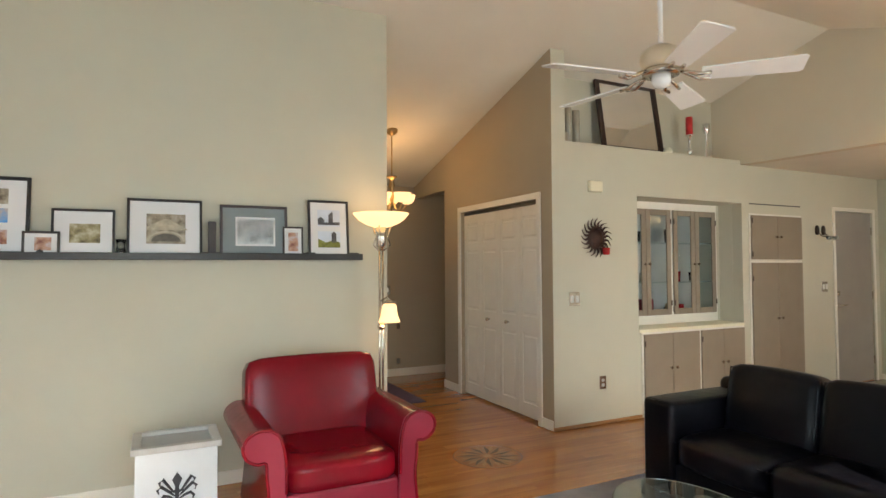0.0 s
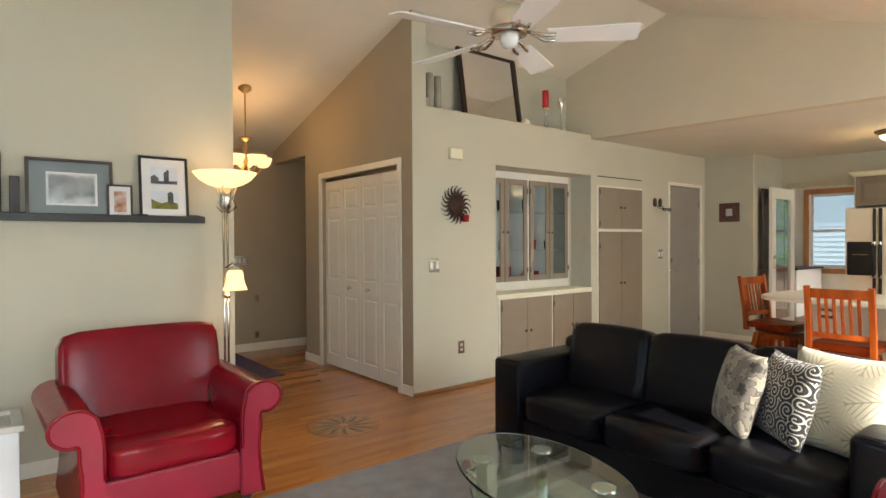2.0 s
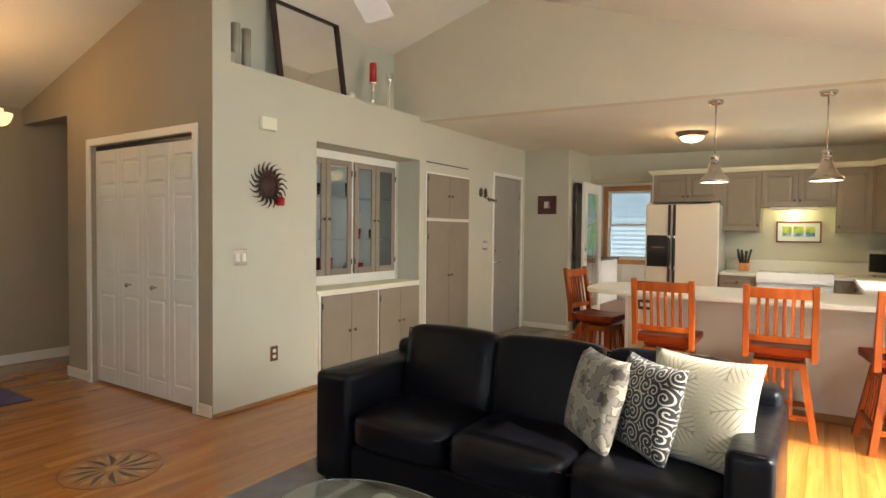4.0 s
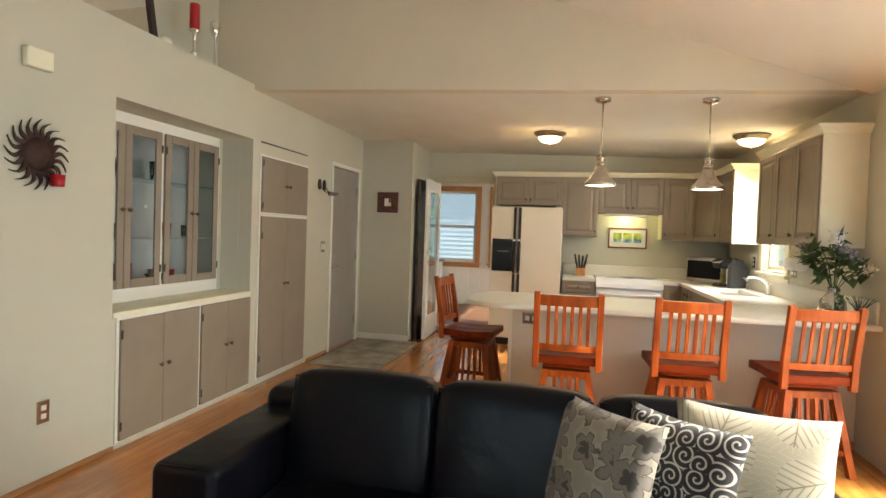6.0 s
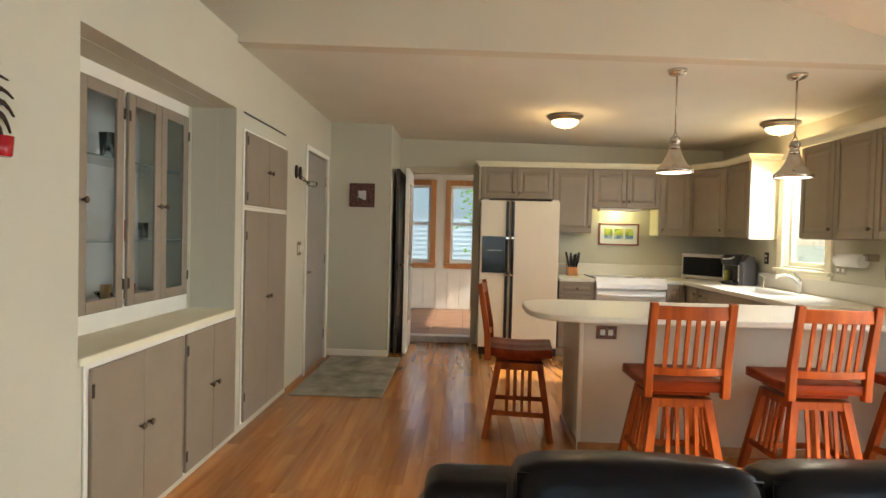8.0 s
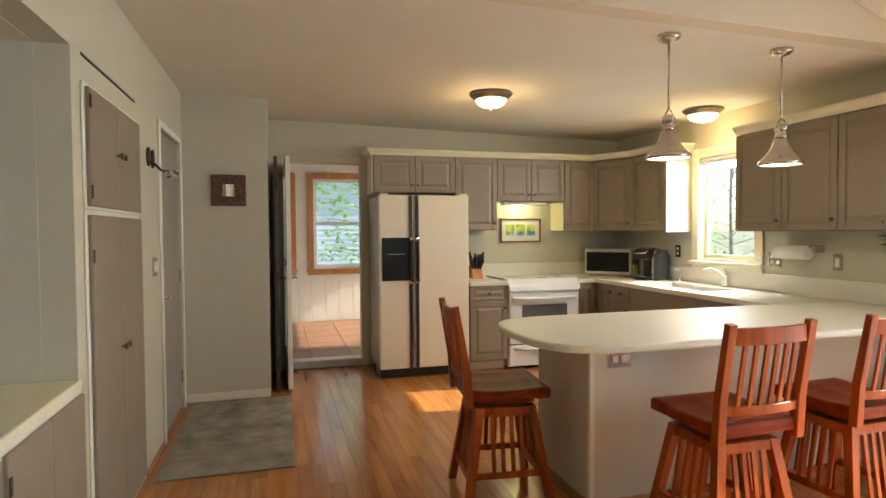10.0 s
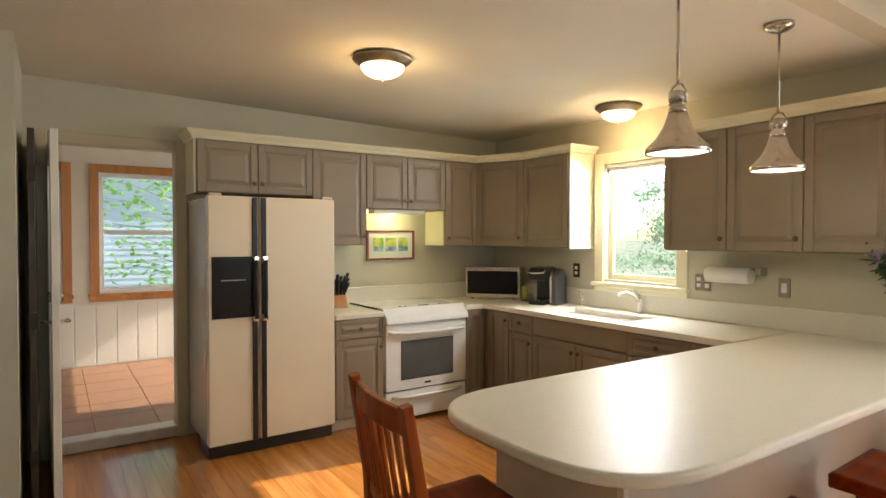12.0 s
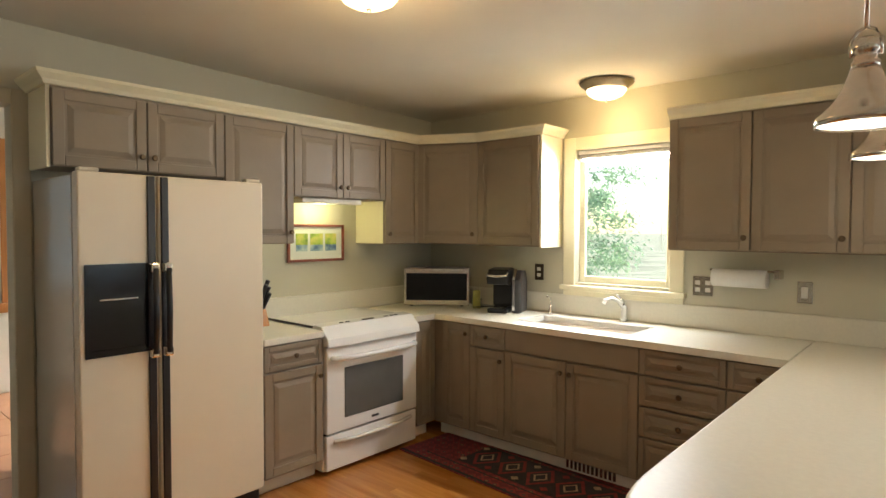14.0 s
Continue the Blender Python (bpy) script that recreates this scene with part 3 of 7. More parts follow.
door = part("door", span(B(), (-cw / 2, -0.012, 0), (cw / 2, -0.001, 0.745), 0.002, 1), TAUPE, corner)
raised_panel(door, cw, 0.745, -0.012, TAUPE)
door.matrix_basis = pose((a.x + b.x) / 2, (a.y + b.y) / 2, 1.39, 0, 0, math.degrees(math.atan2(d.y, d.x)))
knob(door, 0.2, -0.02, 0.07)
cabinet(facing((8.86 + 8.32) / 2, 0.20, "N"), 0.538, 0.20 - S, 1.375, 2.15, [(-0.267, 0.267, 1.385, 2.14, None, "p")], "taupe painted wall cabinet with a cream end beside the window", "wall cabinets")
part("end_panel", span(B(), (8.304, S + 0.001, 1.37), (8.319, 0.21, 2.15)), CREAM, thing("cabinet_side_panel", pose(0, 0, 0), "sunlit cream painted cabinet end beside the window", "cabinet panel"))
for x0, x1, side in ((6.99, 7.433, "rb"), (6.548, 6.99, "rb"), (6.11, 6.548, "rb")):
    w = x1 - x0
    cabinet(facing((x0 + x1) / 2, 0.20, "N"), w - 0.002, 0.20 - S, 1.375, 2.14, [(-w / 2, w / 2, 1.38, 2.135, side, "p")], "taupe painted wall cabinet over the worktop", "wall cabinets")
part("end_panel", span(B(), (6.092, S + 0.001, 1.37), (6.108, 0.21, 2.15)), CREAM, thing("cabinet_side_panel", pose(0, 0, 0), "cream painted cabinet end facing the living room", "cabinet panel"))


def crown(name, pts, label, z=2.151):
    """A cornice swept along (x, y) points, with its foot towards the cabinets."""
    ob = thing(name, pose(0, 0, 0), label, "cornice")
    prof = [(0.0, 0.0), (-0.012, 0.0), (-0.02, 0.02), (-0.045, 0.045), (-0.05, 0.06), (0.0, 0.06)]
    bm = B()
    rings = []
    for i, p in enumerate(pts):
        p = Vector(p)
        d0 = (p - Vector(pts[i - 1])).normalized() if i else None
        d1 = (Vector(pts[i + 1]) - p).normalized() if i + 1 < len(pts) else None
        n0 = Vector((-d0.y, d0.x)) if d0 else None
        n1 = Vector((-d1.y, d1.x)) if d1 else None
        n = (n0 or n1) if not (n0 and n1) else (n0 + n1) / (1 + n0.dot(n1))
        rings.append([bm.verts.new((p.x + n.x * o, p.y + n.y * o, z + h)) for o, h in prof])
    k = len(prof)
    for r0, r1 in zip(rings, rings[1:]):
        for i in range(k):
            bm.faces.new((r0[i], r0[(i + 1) % k], r1[(i + 1) % k], r1[i]))
    bm.faces.new(rings[0])
    bm.faces.new(rings[-1])
    part("moulding", bm, CREAM, ob)
    return ob


crown("crown_moulding", [(E, 2.863), (UX - 0.012, 2.863), (UX - 0.012, 0.415), (8.86, 0.212), (8.303, 0.212), (8.303, S)], "cream painted crown moulding along the wall cabinets")
crown("crown_moulding", [(7.435, 0.212), (6.09, 0.212), (6.09, S)], "cream painted crown moulding over the window side cabinets", 2.142)


# fridge
def fridge():
    ob = thing("refrigerator", pose(8.93, 2.412, 0, 0, 0, -90), "bisque side-by-side refrigerator with a black ice dispenser", "refrigerator")
    w, h = 0.872, 1.735
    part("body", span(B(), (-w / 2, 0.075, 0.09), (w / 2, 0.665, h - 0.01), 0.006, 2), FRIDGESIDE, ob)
    part("grille", span(B(), (-w / 2 + 0.005, 0.045, 0.004), (w / 2 - 0.005, 0.3, 0.088), 0.003, 1), BLACK, ob, "black kick grille")
    split = 0.436 - 0.545
    for x0, x1, nm in ((-w / 2, split - 0.004, "freezer_door"), (split + 0.004, w / 2, "fridge_door")):
        d = part(nm, span(B(), (x0, 0.0, 0.095), (x1, 0.07, h), 0.008, 3), FRIDGE, ob)
        hx = split - 0.03 if nm == "freezer_door" else split + 0.03
        part("handle_trim", span(B(), (hx - 0.017, -0.012, 0.10), (hx + 0.017, 0.0, h - 0.005), 0.003, 1), BLACK, d, "black vertical handle trim")
        for z in (0.92, 1.31):
            part("handle_clip", span(B(), (hx - 0.019, -0.05, z - 0.02), (hx + 0.019, -0.012, z + 0.025), 0.008, 2), CHROME, d, "chrome handle end")
        part("handle", tube(B(), [(hx, -0.045, 0.92), (hx, -0.055, 1.1), (hx, -0.045, 1.31)], 0.014), BLACK, d, "black bar handle")
        hinge = part("hinge_cap", span(B(), (x0 + 0.01 if nm == "freezer_door" else x1 - 0.09, 0.01, h), (x0 + 0.09 if nm == "freezer_door" else x1 - 0.01, 0.06, h + 0.018), 0.006, 2), FRIDGE, d)
    GLOSSBLACK = mat("dispenser_black", (0.008, 0.008, 0.01), 0.15)
    recess = part("dispenser", span(B(), (-0.395, -0.003, 0.96), (-0.17, -0.001, 1.18)), GLOSSBLACK, ob, "black water and ice dispenser")
    for p, q in (((-0.415, -0.008, 0.93), (-0.395, 0.0, 1.335)), ((-0.17, -0.008, 0.93), (-0.15, 0.0, 1.335)), ((-0.395, -0.008, 0.93), (-0.17, 0.0, 0.96)), ((-0.395, -0.008, 1.18), (-0.17, 0.0, 1.335))):
        part("dispenser_frame", span(B(), p, q), GLOSSBLACK, recess)
    part("dispenser_ledge", span(B(), (-0.36, -0.016, 1.175), (-0.20, -0.008, 1.183), 0.002, 1), STEEL, ob)
    return ob


fridge()


def stove():
    ob = thing("stove", pose(8.96, 1.160, 0, 0, 0, -90), "white slide-in electric stove with a dark oven window", "stove")
    w = 0.772
    part("body", span(B(), (-w / 2, 0.03, 0.02), (w / 2, 0.64, 0.87), 0.004, 1), ENAMEL, ob)
    part("cooktop", span(B(), (-w / 2 - 0.006, 0.10, 0.872), (w / 2 + 0.006, 0.645, 0.897), 0.006, 2), ENAMEL, ob, "white glass cooktop")
    part("cooktop_edge", span(B(), (-w / 2 - 0.008, 0.12, 0.889), (-w / 2 - 0.001, 0.62, 0.903), 0.002, 1), BLACK, ob)
    bm = B()
    prism(bm, [(-0.04, 0.79), (-0.03, 0.835), (0.04, 0.905), (0.12, 0.912), (0.12, 0.79)], "X", -w / 2 - 0.004, w / 2 + 0.004, 0.006, 2)
    part("control_panel", bm, ENAMEL, ob)
    m = Matrix.Rotation(radians(-40), 4, "X")
    for i, x in enumerate((-0.22, -0.17, 0.16, 0.21, 0.25)):
        part("button", box(B(), (x, 0.06, 0.911), (0.026, 0.016, 0.005), 0.002, 1), BLACK, ob)
    part("display", box(B(), (0.0, 0.06, 0.911), (0.09, 0.03, 0.005), 0.002, 1), BLACK, ob, "dark oval display")
    d = part("oven_door", span(B(), (-w / 2 + 0.003, -0.01, 0.255), (w / 2 - 0.003, 0.03, 0.785), 0.006, 2), ENAMEL, ob)
    part("oven_window", span(B(), (-0.25, -0.014, 0.335), (0.25, -0.008, 0.645), 0.002, 1), OVENGLASS, d, "dark oven window")
    part("handle", tube(B(), [(-0.35, -0.012, 0.715), (-0.34, -0.04, 0.715), (-0.2, -0.055, 0.712), (0.0, -0.06, 0.71), (0.2, -0.055, 0.712), (0.34, -0.04, 0.715), (0.35, -0.012, 0.715)], 0.016, 10), ENAMEL, d)
    part("badge", span(B(), (-0.03, -0.013, 0.285), (0.03, -0.0095, 0.3), 0.001, 1), BLACK, d)
    d = part("drawer", span(B(), (-w / 2 + 0.003, -0.005, 0.03), (w / 2 - 0.003, 0.03, 0.243), 0.006, 2), ENAMEL, ob)
    part("handle", tube(B(), [(-0.33, -0.006, 0.205), (-0.2, -0.03, 0.20), (0.0, -0.035, 0.198), (0.2, -0.03, 0.20), (0.33, -0.006, 0.205)], 0.012, 10), ENAMEL, d)
    # Black strip stands in for the shade between oven door and drawer.
    part("gap", span(B(), (-w / 2 + 0.004, 0.02, 0.244), (w / 2 - 0.004, 0.029, 0.254)), BLACK, ob)
    return ob


stove()
hood = thing("under_cabinet_light", pose(UX, 1.2, 1.70), "slim white fluorescent light under the cabinet over the stove", "light")
part("housing", span(B(), (0.03, -0.25, -0.035), (0.15, 0.25, -0.001), 0.006, 2), WHITE, hood)
part("tube", span(B(), (0.155, -0.24, -0.03), (0.20, 0.24, -0.004), 0.01, 2), lit_glass("lit_fluorescent", (1.0, 0.95, 0.55), 3.5), hood)
bulb("stove_bulb", (UX + 0.18, 1.2, 1.64), 1.25, (1.0, 0.88, 0.38), 0.03)

# ---- ceiling lamps ----
BRONZERIM = mat("aged_nickel_rim", (0.30, 0.25, 0.18), 0.35, 1.0, vary=0.12, scale=20)
def dome(x, y):
    ob = thing("ceiling_light", pose(x, y, flat(y)), "lit flush dome ceiling light with a nickel rim", "ceiling light", "flush ceiling lights")
    part("rim", lathe(B(), [(0.10, 0), (0.166, -0.003), (0.170, -0.012), (0.160, -0.024), (0.140, -0.036), (0.132, -0.050), (0.122, -0.052)], n=32), BRONZERIM, ob, "aged nickel rim")
    part("bowl", lathe(B(), [(0.125, -0.050), (0.122, -0.062), (0.104, -0.086), (0.07, -0.104), (0.03, -0.113), (0.004, -0.114)], n=32), DOMELIT, ob, "lit frosted glass bowl")
    part("finial", lathe(B(), [(0.004, -0.113), (0.012, -0.116), (0.010, -0.125), (0.003, -0.130)], n=12), STEEL, ob)
    bulb("dome_bulb", (x, y, flat(y) - 0.24), 3.4, (1.0, 0.66, 0.30), 0.10)
    return ob


dome(7.913, 2.12)
dome(7.845, 0.19)


def pendant(x, y):
    ob = thing("pendant_light", pose(x, y, flat(y) - 0.012), "polished nickel bell pendant light on a thin rod", "pendant light", "pendants over the peninsula")
    part("canopy", lathe(B(), [(0.062, 0.012), (0.062, -0.006), (0.045, -0.02), (0.02, -0.028), (0.008, -0.034)], n=24), STEEL, ob)
    part("rod", tube(B(), [(0, 0, -0.03), (0, 0, -0.40)], 0.006), STEEL, ob)
    yoke = part("yoke", tube(B(), [(-0.034, 0, -0.475), (-0.036, 0, -0.43), (-0.02, 0, -0.405), (0, 0, -0.395), (0.02, 0, -0.405), (0.036, 0, -0.43), (0.034, 0, -0.475)], 0.005), STEEL, ob)
    part("cap", lathe(B(), [(0.02, -0.425), (0.034, -0.435), (0.034, -0.465), (0.028, -0.47), (0.028, -0.488), (0.034, -0.492), (0.034, -0.51)], n=24), STEEL, ob)
    part("shade", lathe(B(), [(0.035, -0.508), (0.042, -0.53), (0.052, -0.56), (0.075, -0.60), (0.105, -0.632), (0.12, -0.645), (0.121, -0.668), (0.117, -0.668), (0.115, -0.65), (0.10, -0.637), (0.07, -0.605), (0.045, -0.56), (0.03, -0.53)], n=32), STEEL, ob, "polished nickel bell shade")
    part("diffuser", lathe(B(), [(0.113, -0.655), (0.113, -0.662), (0.02, -0.668)], n=32), BULBLIT, ob, "lit white diffuser")
    bulb("pendant_bulb", (x, y, 1.735), 1.8, (1.0, 0.86, 0.66), 0.08)
    return ob


pendant(6.36, 1.655)
pendant(6.365, 0.875)


# ---- stools ----
def stool(x, y, turn, seat_turn=0.0):
    """A swivel bar stool that faces +x when turn is 0."""
    ob = thing("bar_stool", pose(x, y, 0, 0, 0, turn), "cherry-stained wooden swivel bar stool with a slatted back", "bar stool", "bar stools at the peninsula")
    H = 0.60
    bm = B()
    r = bmesh.ops.create_grid(bm, x_segments=12, y_segments=12, size=0.215)
    for v in r["verts"]:
        dx, dy = v.co.x / 0.215, v.co.y / 0.215
        v.co.z = H - 0.016 * max(0, 1 - (dx * dx + (abs(dy) - 0.45) ** 2 * 1.5)) + 0.004
    ext = bmesh.ops.extrude_face_region(bm, geom=bm.faces[:])
    for v in ext["geom"]:
        if isinstance(v, bmesh.types.BMVert):
            v.co.z = H - 0.05
    seat = part("seat", bm, SEATWOOD, ob, "scooped wooden seat", True)
    seat.modifiers.new("soft", "BEVEL").width = 0.006
    part("seat_ring", span(B(), (-0.15, -0.15, H - 0.085), (0.15, 0.15, H - 0.048), 0.006, 2), SEATWOOD, ob)
    part("swivel", lathe(B(), [(0.09, H - 0.10), (0.09, H - 0.086)], n=20), BLACK, ob, "black metal swivel plate")
    # back
    for s in (-1, 1):
        bm = B()
        prism(bm, [(-0.185, H - 0.08), (-0.225, H - 0.08), (-0.235, H + 0.10), (-0.285, H + 0.42), (-0.255, H + 0.425), (-0.195, H + 0.10)], "Y", s * 0.20 - 0.02, s * 0.20 + 0.02, 0.004, 2)
        part("back_post", bm, STOOLWOOD, ob)
    for z0, z1, o in ((H + 0.335, H + 0.405, 0.0), (H + 0.04, H + 0.08, 0.0)):
        bm = B()
        n = 8
        pts = []
        lean = lambda z: -0.215 - (z - H - 0.1) * 0.16 if z > H + 0.1 else -0.212
        for i in range(n + 1):
            yy = -0.182 + 0.364 * i / n
            pts.append((lean((z0 + z1) / 2) - 0.022 * (1 - (yy / 0.182) ** 2), yy))
        poly = [(px + 0.011, py) for px, py in pts] + [(px - 0.011, py) for px, py in pts[::-1]]
        prism(bm, poly, "Z", z0, z1, 0.003, 1)
        part("back_rail", bm, STOOLWOOD, ob)
    for i in range(6):
        yy = -0.125 + 0.05 * i
        bow = -0.022 * (1 - (yy / 0.182) ** 2)
        bm = B()
        a, b = Vector((-0.212 + bow, yy, H + 0.07)), Vector((-0.255 + bow, yy, H + 0.345))
        prism(bm, [(a.x - 0.006, a.z), (a.x + 0.006, a.z), (b.x + 0.006, b.z), (b.x - 0.006, b.z)], "Y", yy - 0.011, yy + 0.011, 0.002, 1)
        part("slat", bm, STOOLWOOD, ob)
    # legs and stretchers
    foot, head = 0.215, 0.135
    for sx in (-1, 1):
        for sy in (-1, 1):
            bm = B()
            vs = []
            for z, p, h in ((0.0, foot, 0.02), (0.25, (foot + head) / 2, 0.021), (H - 0.10, head, 0.022)):
                vs.append([bm.verts.new((sx * p + i * h, sy * p + j * h, z)) for i, j in ((-1, -1), (1, -1), (1, 1), (-1, 1))])
            for q0, q1 in zip(vs, vs[1:]):
                for i in range(4):
                    bm.faces.new((q0[i], q0[(i + 1) % 4], q1[(i + 1) % 4], q1[i]))
            bm.faces.new(vs[0])
            bm.faces.new(vs[-1])
            part("leg", bm, STOOLWOOD, ob)
    part("apron", span(B(), (-0.155, -0.155, H - 0.15), (0.155, 0.155, H - 0.101), 0.004, 1), STOOLWOOD, ob)
    for s in (-1, 1):
        q = 0.192
        part("stretcher", box(B(), (s * q, 0, 0.14), (0.02, 2 * q, 0.035), 0.004, 1), STOOLWOOD, ob)
        part("stretcher", box(B(), (0, s * q, 0.17), (2 * q, 0.02, 0.035), 0.004, 1), STOOLWOOD, ob)
        for i in range(4):
            v = -0.075 + 0.05 * i
            bm = B()
            prism(bm, [(s * (q - 0.005), 0.155), (s * (q + 0.006), 0.155), (s * 0.151, H - 0.11), (s * 0.14, H - 0.11)], "Y", v - 0.010, v + 0.010)
            part("side_slat", bm, STOOLWOOD, ob)
            bm = B()
            prism(bm, [(s * (q - 0.005), 0.185), (s * (q + 0.006), 0.185), (s * 0.151, H - 0.11), (s * 0.14, H - 0.11)], "X", v - 0.010, v + 0.010)
            part("side_slat", bm, STOOLWOOD, ob)
    return ob


first_stool = stool(6.46, 2.63, -96)
copy_thing(first_stool, pose(5.72, 1.854, 0, 0, 0, 0.5))
copy_thing(first_stool, pose(5.744, 1.118, 0, 0, 0, 2.4))
copy_thing(first_stool, pose(5.72, 0.42, 0, 0, 0, 9))


# ---- living room ----
def sofa():
    ob = thing("sofa", pose(3.28, 0.99, 0), "black leather three-seat sofa with square arms", "sofa")
    L, D = 2.16, 0.88
    part("base", span(B(), (0.03, 0.02, 0.04), (D, L - 0.02, 0.24), 0.02, 3), LEATHER, ob)
    for y0, wide in ((0.0, 0.16), (L - 0.24, 0.24)):
        arm = part("arm", span(B(), (0.0, y0, 0.03), (D - 0.02, y0 + wide, 0.605), 0.035, 4), LEATHER, ob, "", True)
        for x in (0.012, D - 0.03):
            part("seam", tube(B(), [(x, y0 + 0.03, 0.598), (x, y0 + wide - 0.03, 0.598)], 0.003, 6), LEATHER, arm)
    part("back_frame", span(B(), (D - 0.2, 0.02, 0.05), (D, L - 0.02, 0.68), 0.05, 5), LEATHER, ob, "", True)
    w = (L - 0.40) / 3
    for i in range(3):
        y = 0.16 + w * (i + 0.5)
        seat = part("seat_cushion", cushion(B(), (0.345, y, 0.325), (0.72, w - 0.008, 0.19), 0.10), LEATHER, ob, "", True)
        h = w / 2 - 0.012
        part("seam", tube(B(), [(0.01, y - h, 0.375), (0.0, y, 0.385), (0.01, y + h, 0.375)], 0.005, 6), LEATHER, seat)
        m = Matrix.Translation((0.565, y, 0.572)) @ Matrix.Rotation(radians(11), 4, "Y")
        back = part("back_cushion", cushion(B(), (0, 0, 0), (0.20, w - 0.006, 0.46), 0.12, m=m, k=9.0), LEATHER, ob, "", True)
        rim = [(-0.085, -h, -0.17), (-0.085, -h, 0.205), (-0.085, h, 0.205), (-0.085, h, -0.17)]
        part("seam", tube(B(), [m @ Vector(p) for p in rim], 0.004, 6), LEATHER, back)
    for x in (0.06, D - 0.08):
        for y in (0.08, L - 0.08):
            part("foot", span(B(), (x - 0.03, y - 0.03, 0.0), (x + 0.03, y + 0.03, 0.045), 0.004, 1), BLACK, ob)
    return ob


sofa()


def cloth(name, kind, scale, stops, jitter=0.6):
    """Printed cloth in the plane of y and z: scrolls, leaves with veins, or flowers, one to each cell of the print."""
    m = bpy.data.materials.new(name)
    m.use_nodes = True
    nt = m.node_tree
    b = nt.nodes["Principled BSDF"]
    b.inputs["Roughness"].default_value = 0.8
    b.inputs["Sheen Weight"].default_value = 0.2

    def calc(op, p, q=None):
        n = nt.nodes.new("ShaderNodeMath")
        n.operation = op
        for i, v in enumerate((p, q)):
            if v is None:
                continue
            if isinstance(v, (int, float)):
                n.inputs[i].default_value = v
            else:
                nt.links.new(v, n.inputs[i])
        return n.outputs[0]
    tc = nt.nodes.new("ShaderNodeTexCoord")
    sep = nt.nodes.new("ShaderNodeSeparateXYZ")
    nt.links.new(tc.outputs["Object"], sep.inputs[0])
    flat_co = nt.nodes.new("ShaderNodeCombineXYZ")
    nt.links.new(calc("ADD", sep.outputs["Y"], 3.0), flat_co.inputs["X"])
    nt.links.new(calc("ADD", sep.outputs["Z"], 3.0), flat_co.inputs["Y"])
    vo = nt.nodes.new("ShaderNodeTexVoronoi")
    vo.voronoi_dimensions = "2D"
    vo.inputs["Scale"].default_value = scale
    vo.inputs["Randomness"].default_value = jitter
    nt.links.new(flat_co.outputs[0], vo.inputs["Vector"])
    away = nt.nodes.new("ShaderNodeVectorMath")
    away.operation = "SUBTRACT"
    nt.links.new(flat_co.outputs[0], away.inputs[0])
    nt.links.new(vo.outputs["Position"], away.inputs[1])
    loc = nt.nodes.new("ShaderNodeSeparateXYZ")
    nt.links.new(away.outputs[0], loc.inputs[0])
    hue = nt.nodes.new("ShaderNodeSeparateColor")
    nt.links.new(vo.outputs["Color"], hue.inputs[0])
    r = calc("MULTIPLY", calc("SQRT", calc("ADD", calc("MULTIPLY", loc.outputs[0], loc.outputs[0]), calc("MULTIPLY", loc.outputs[1], loc.outputs[1]))), scale)
    ang = calc("ADD", calc("ARCTAN2", loc.outputs[1], loc.outputs[0]), calc("MULTIPLY", hue.outputs[0], 6.283))
    if kind == "scroll":
        fac = calc("PINGPONG", calc("ADD", calc("MULTIPLY", r, 3.4), calc("DIVIDE", ang, 6.28318)), 0.5)
    elif kind == "leaf":
        u = calc("MULTIPLY", r, calc("COSINE", ang))
        v = calc("ABSOLUTE", calc("MULTIPLY", r, calc("SINE", ang)))
        veins = calc("PINGPONG", calc("MULTIPLY", calc("SUBTRACT", v, calc("MULTIPLY", u, 0.8)), 6.0), 0.5)
        fac = calc("MINIMUM", veins, calc("MULTIPLY", v, 5.0))
        fac = calc("ADD", fac, calc("MULTIPLY", calc("GREATER_THAN", r, 0.52), 0.5))
    else:
        petal = calc("ADD", calc("MULTIPLY", calc("ABSOLUTE", calc("COSINE", calc("MULTIPLY", ang, 2.5))), 0.5), 0.5)
        no = nt.nodes.new("ShaderNodeTexNoise")
        no.inputs["Scale"].default_value = 14
        nt.links.new(tc.outputs["Object"], no.inputs["Vector"])
        fac = calc("ADD", calc("DIVIDE", r, petal), calc("MULTIPLY", calc("SUBTRACT", no.outputs["Fac"], 0.5), 1.5))
    ramp = nt.nodes.new("ShaderNodeValToRGB")
    while len(ramp.color_ramp.elements) < len(stops):
        ramp.color_ramp.elements.new(0.5)
    for e, (p, c) in zip(ramp.color_ramp.elements, stops):
        e.position, e.color = p, (*c, 1)
    nt.links.new(fac, ramp.inputs["Fac"])
    nt.links.new(ramp.outputs["Color"], b.inputs["Base Color"])
    weave = nt.nodes.new("ShaderNodeTexNoise")
    weave.inputs["Scale"].default_value = 260
    nt.links.new(tc.outputs["Object"], weave.inputs["Vector"])
    bp = nt.nodes.new("ShaderNodeBump")
    bp.inputs["Strength"].default_value, bp.inputs["Distance"].default_value = 0.3, 0.002
    nt.links.new(weave.outputs["Fac"], bp.inputs["Height"])
    nt.links.new(bp.outputs["Normal"], b.inputs["Normal"])
    return m


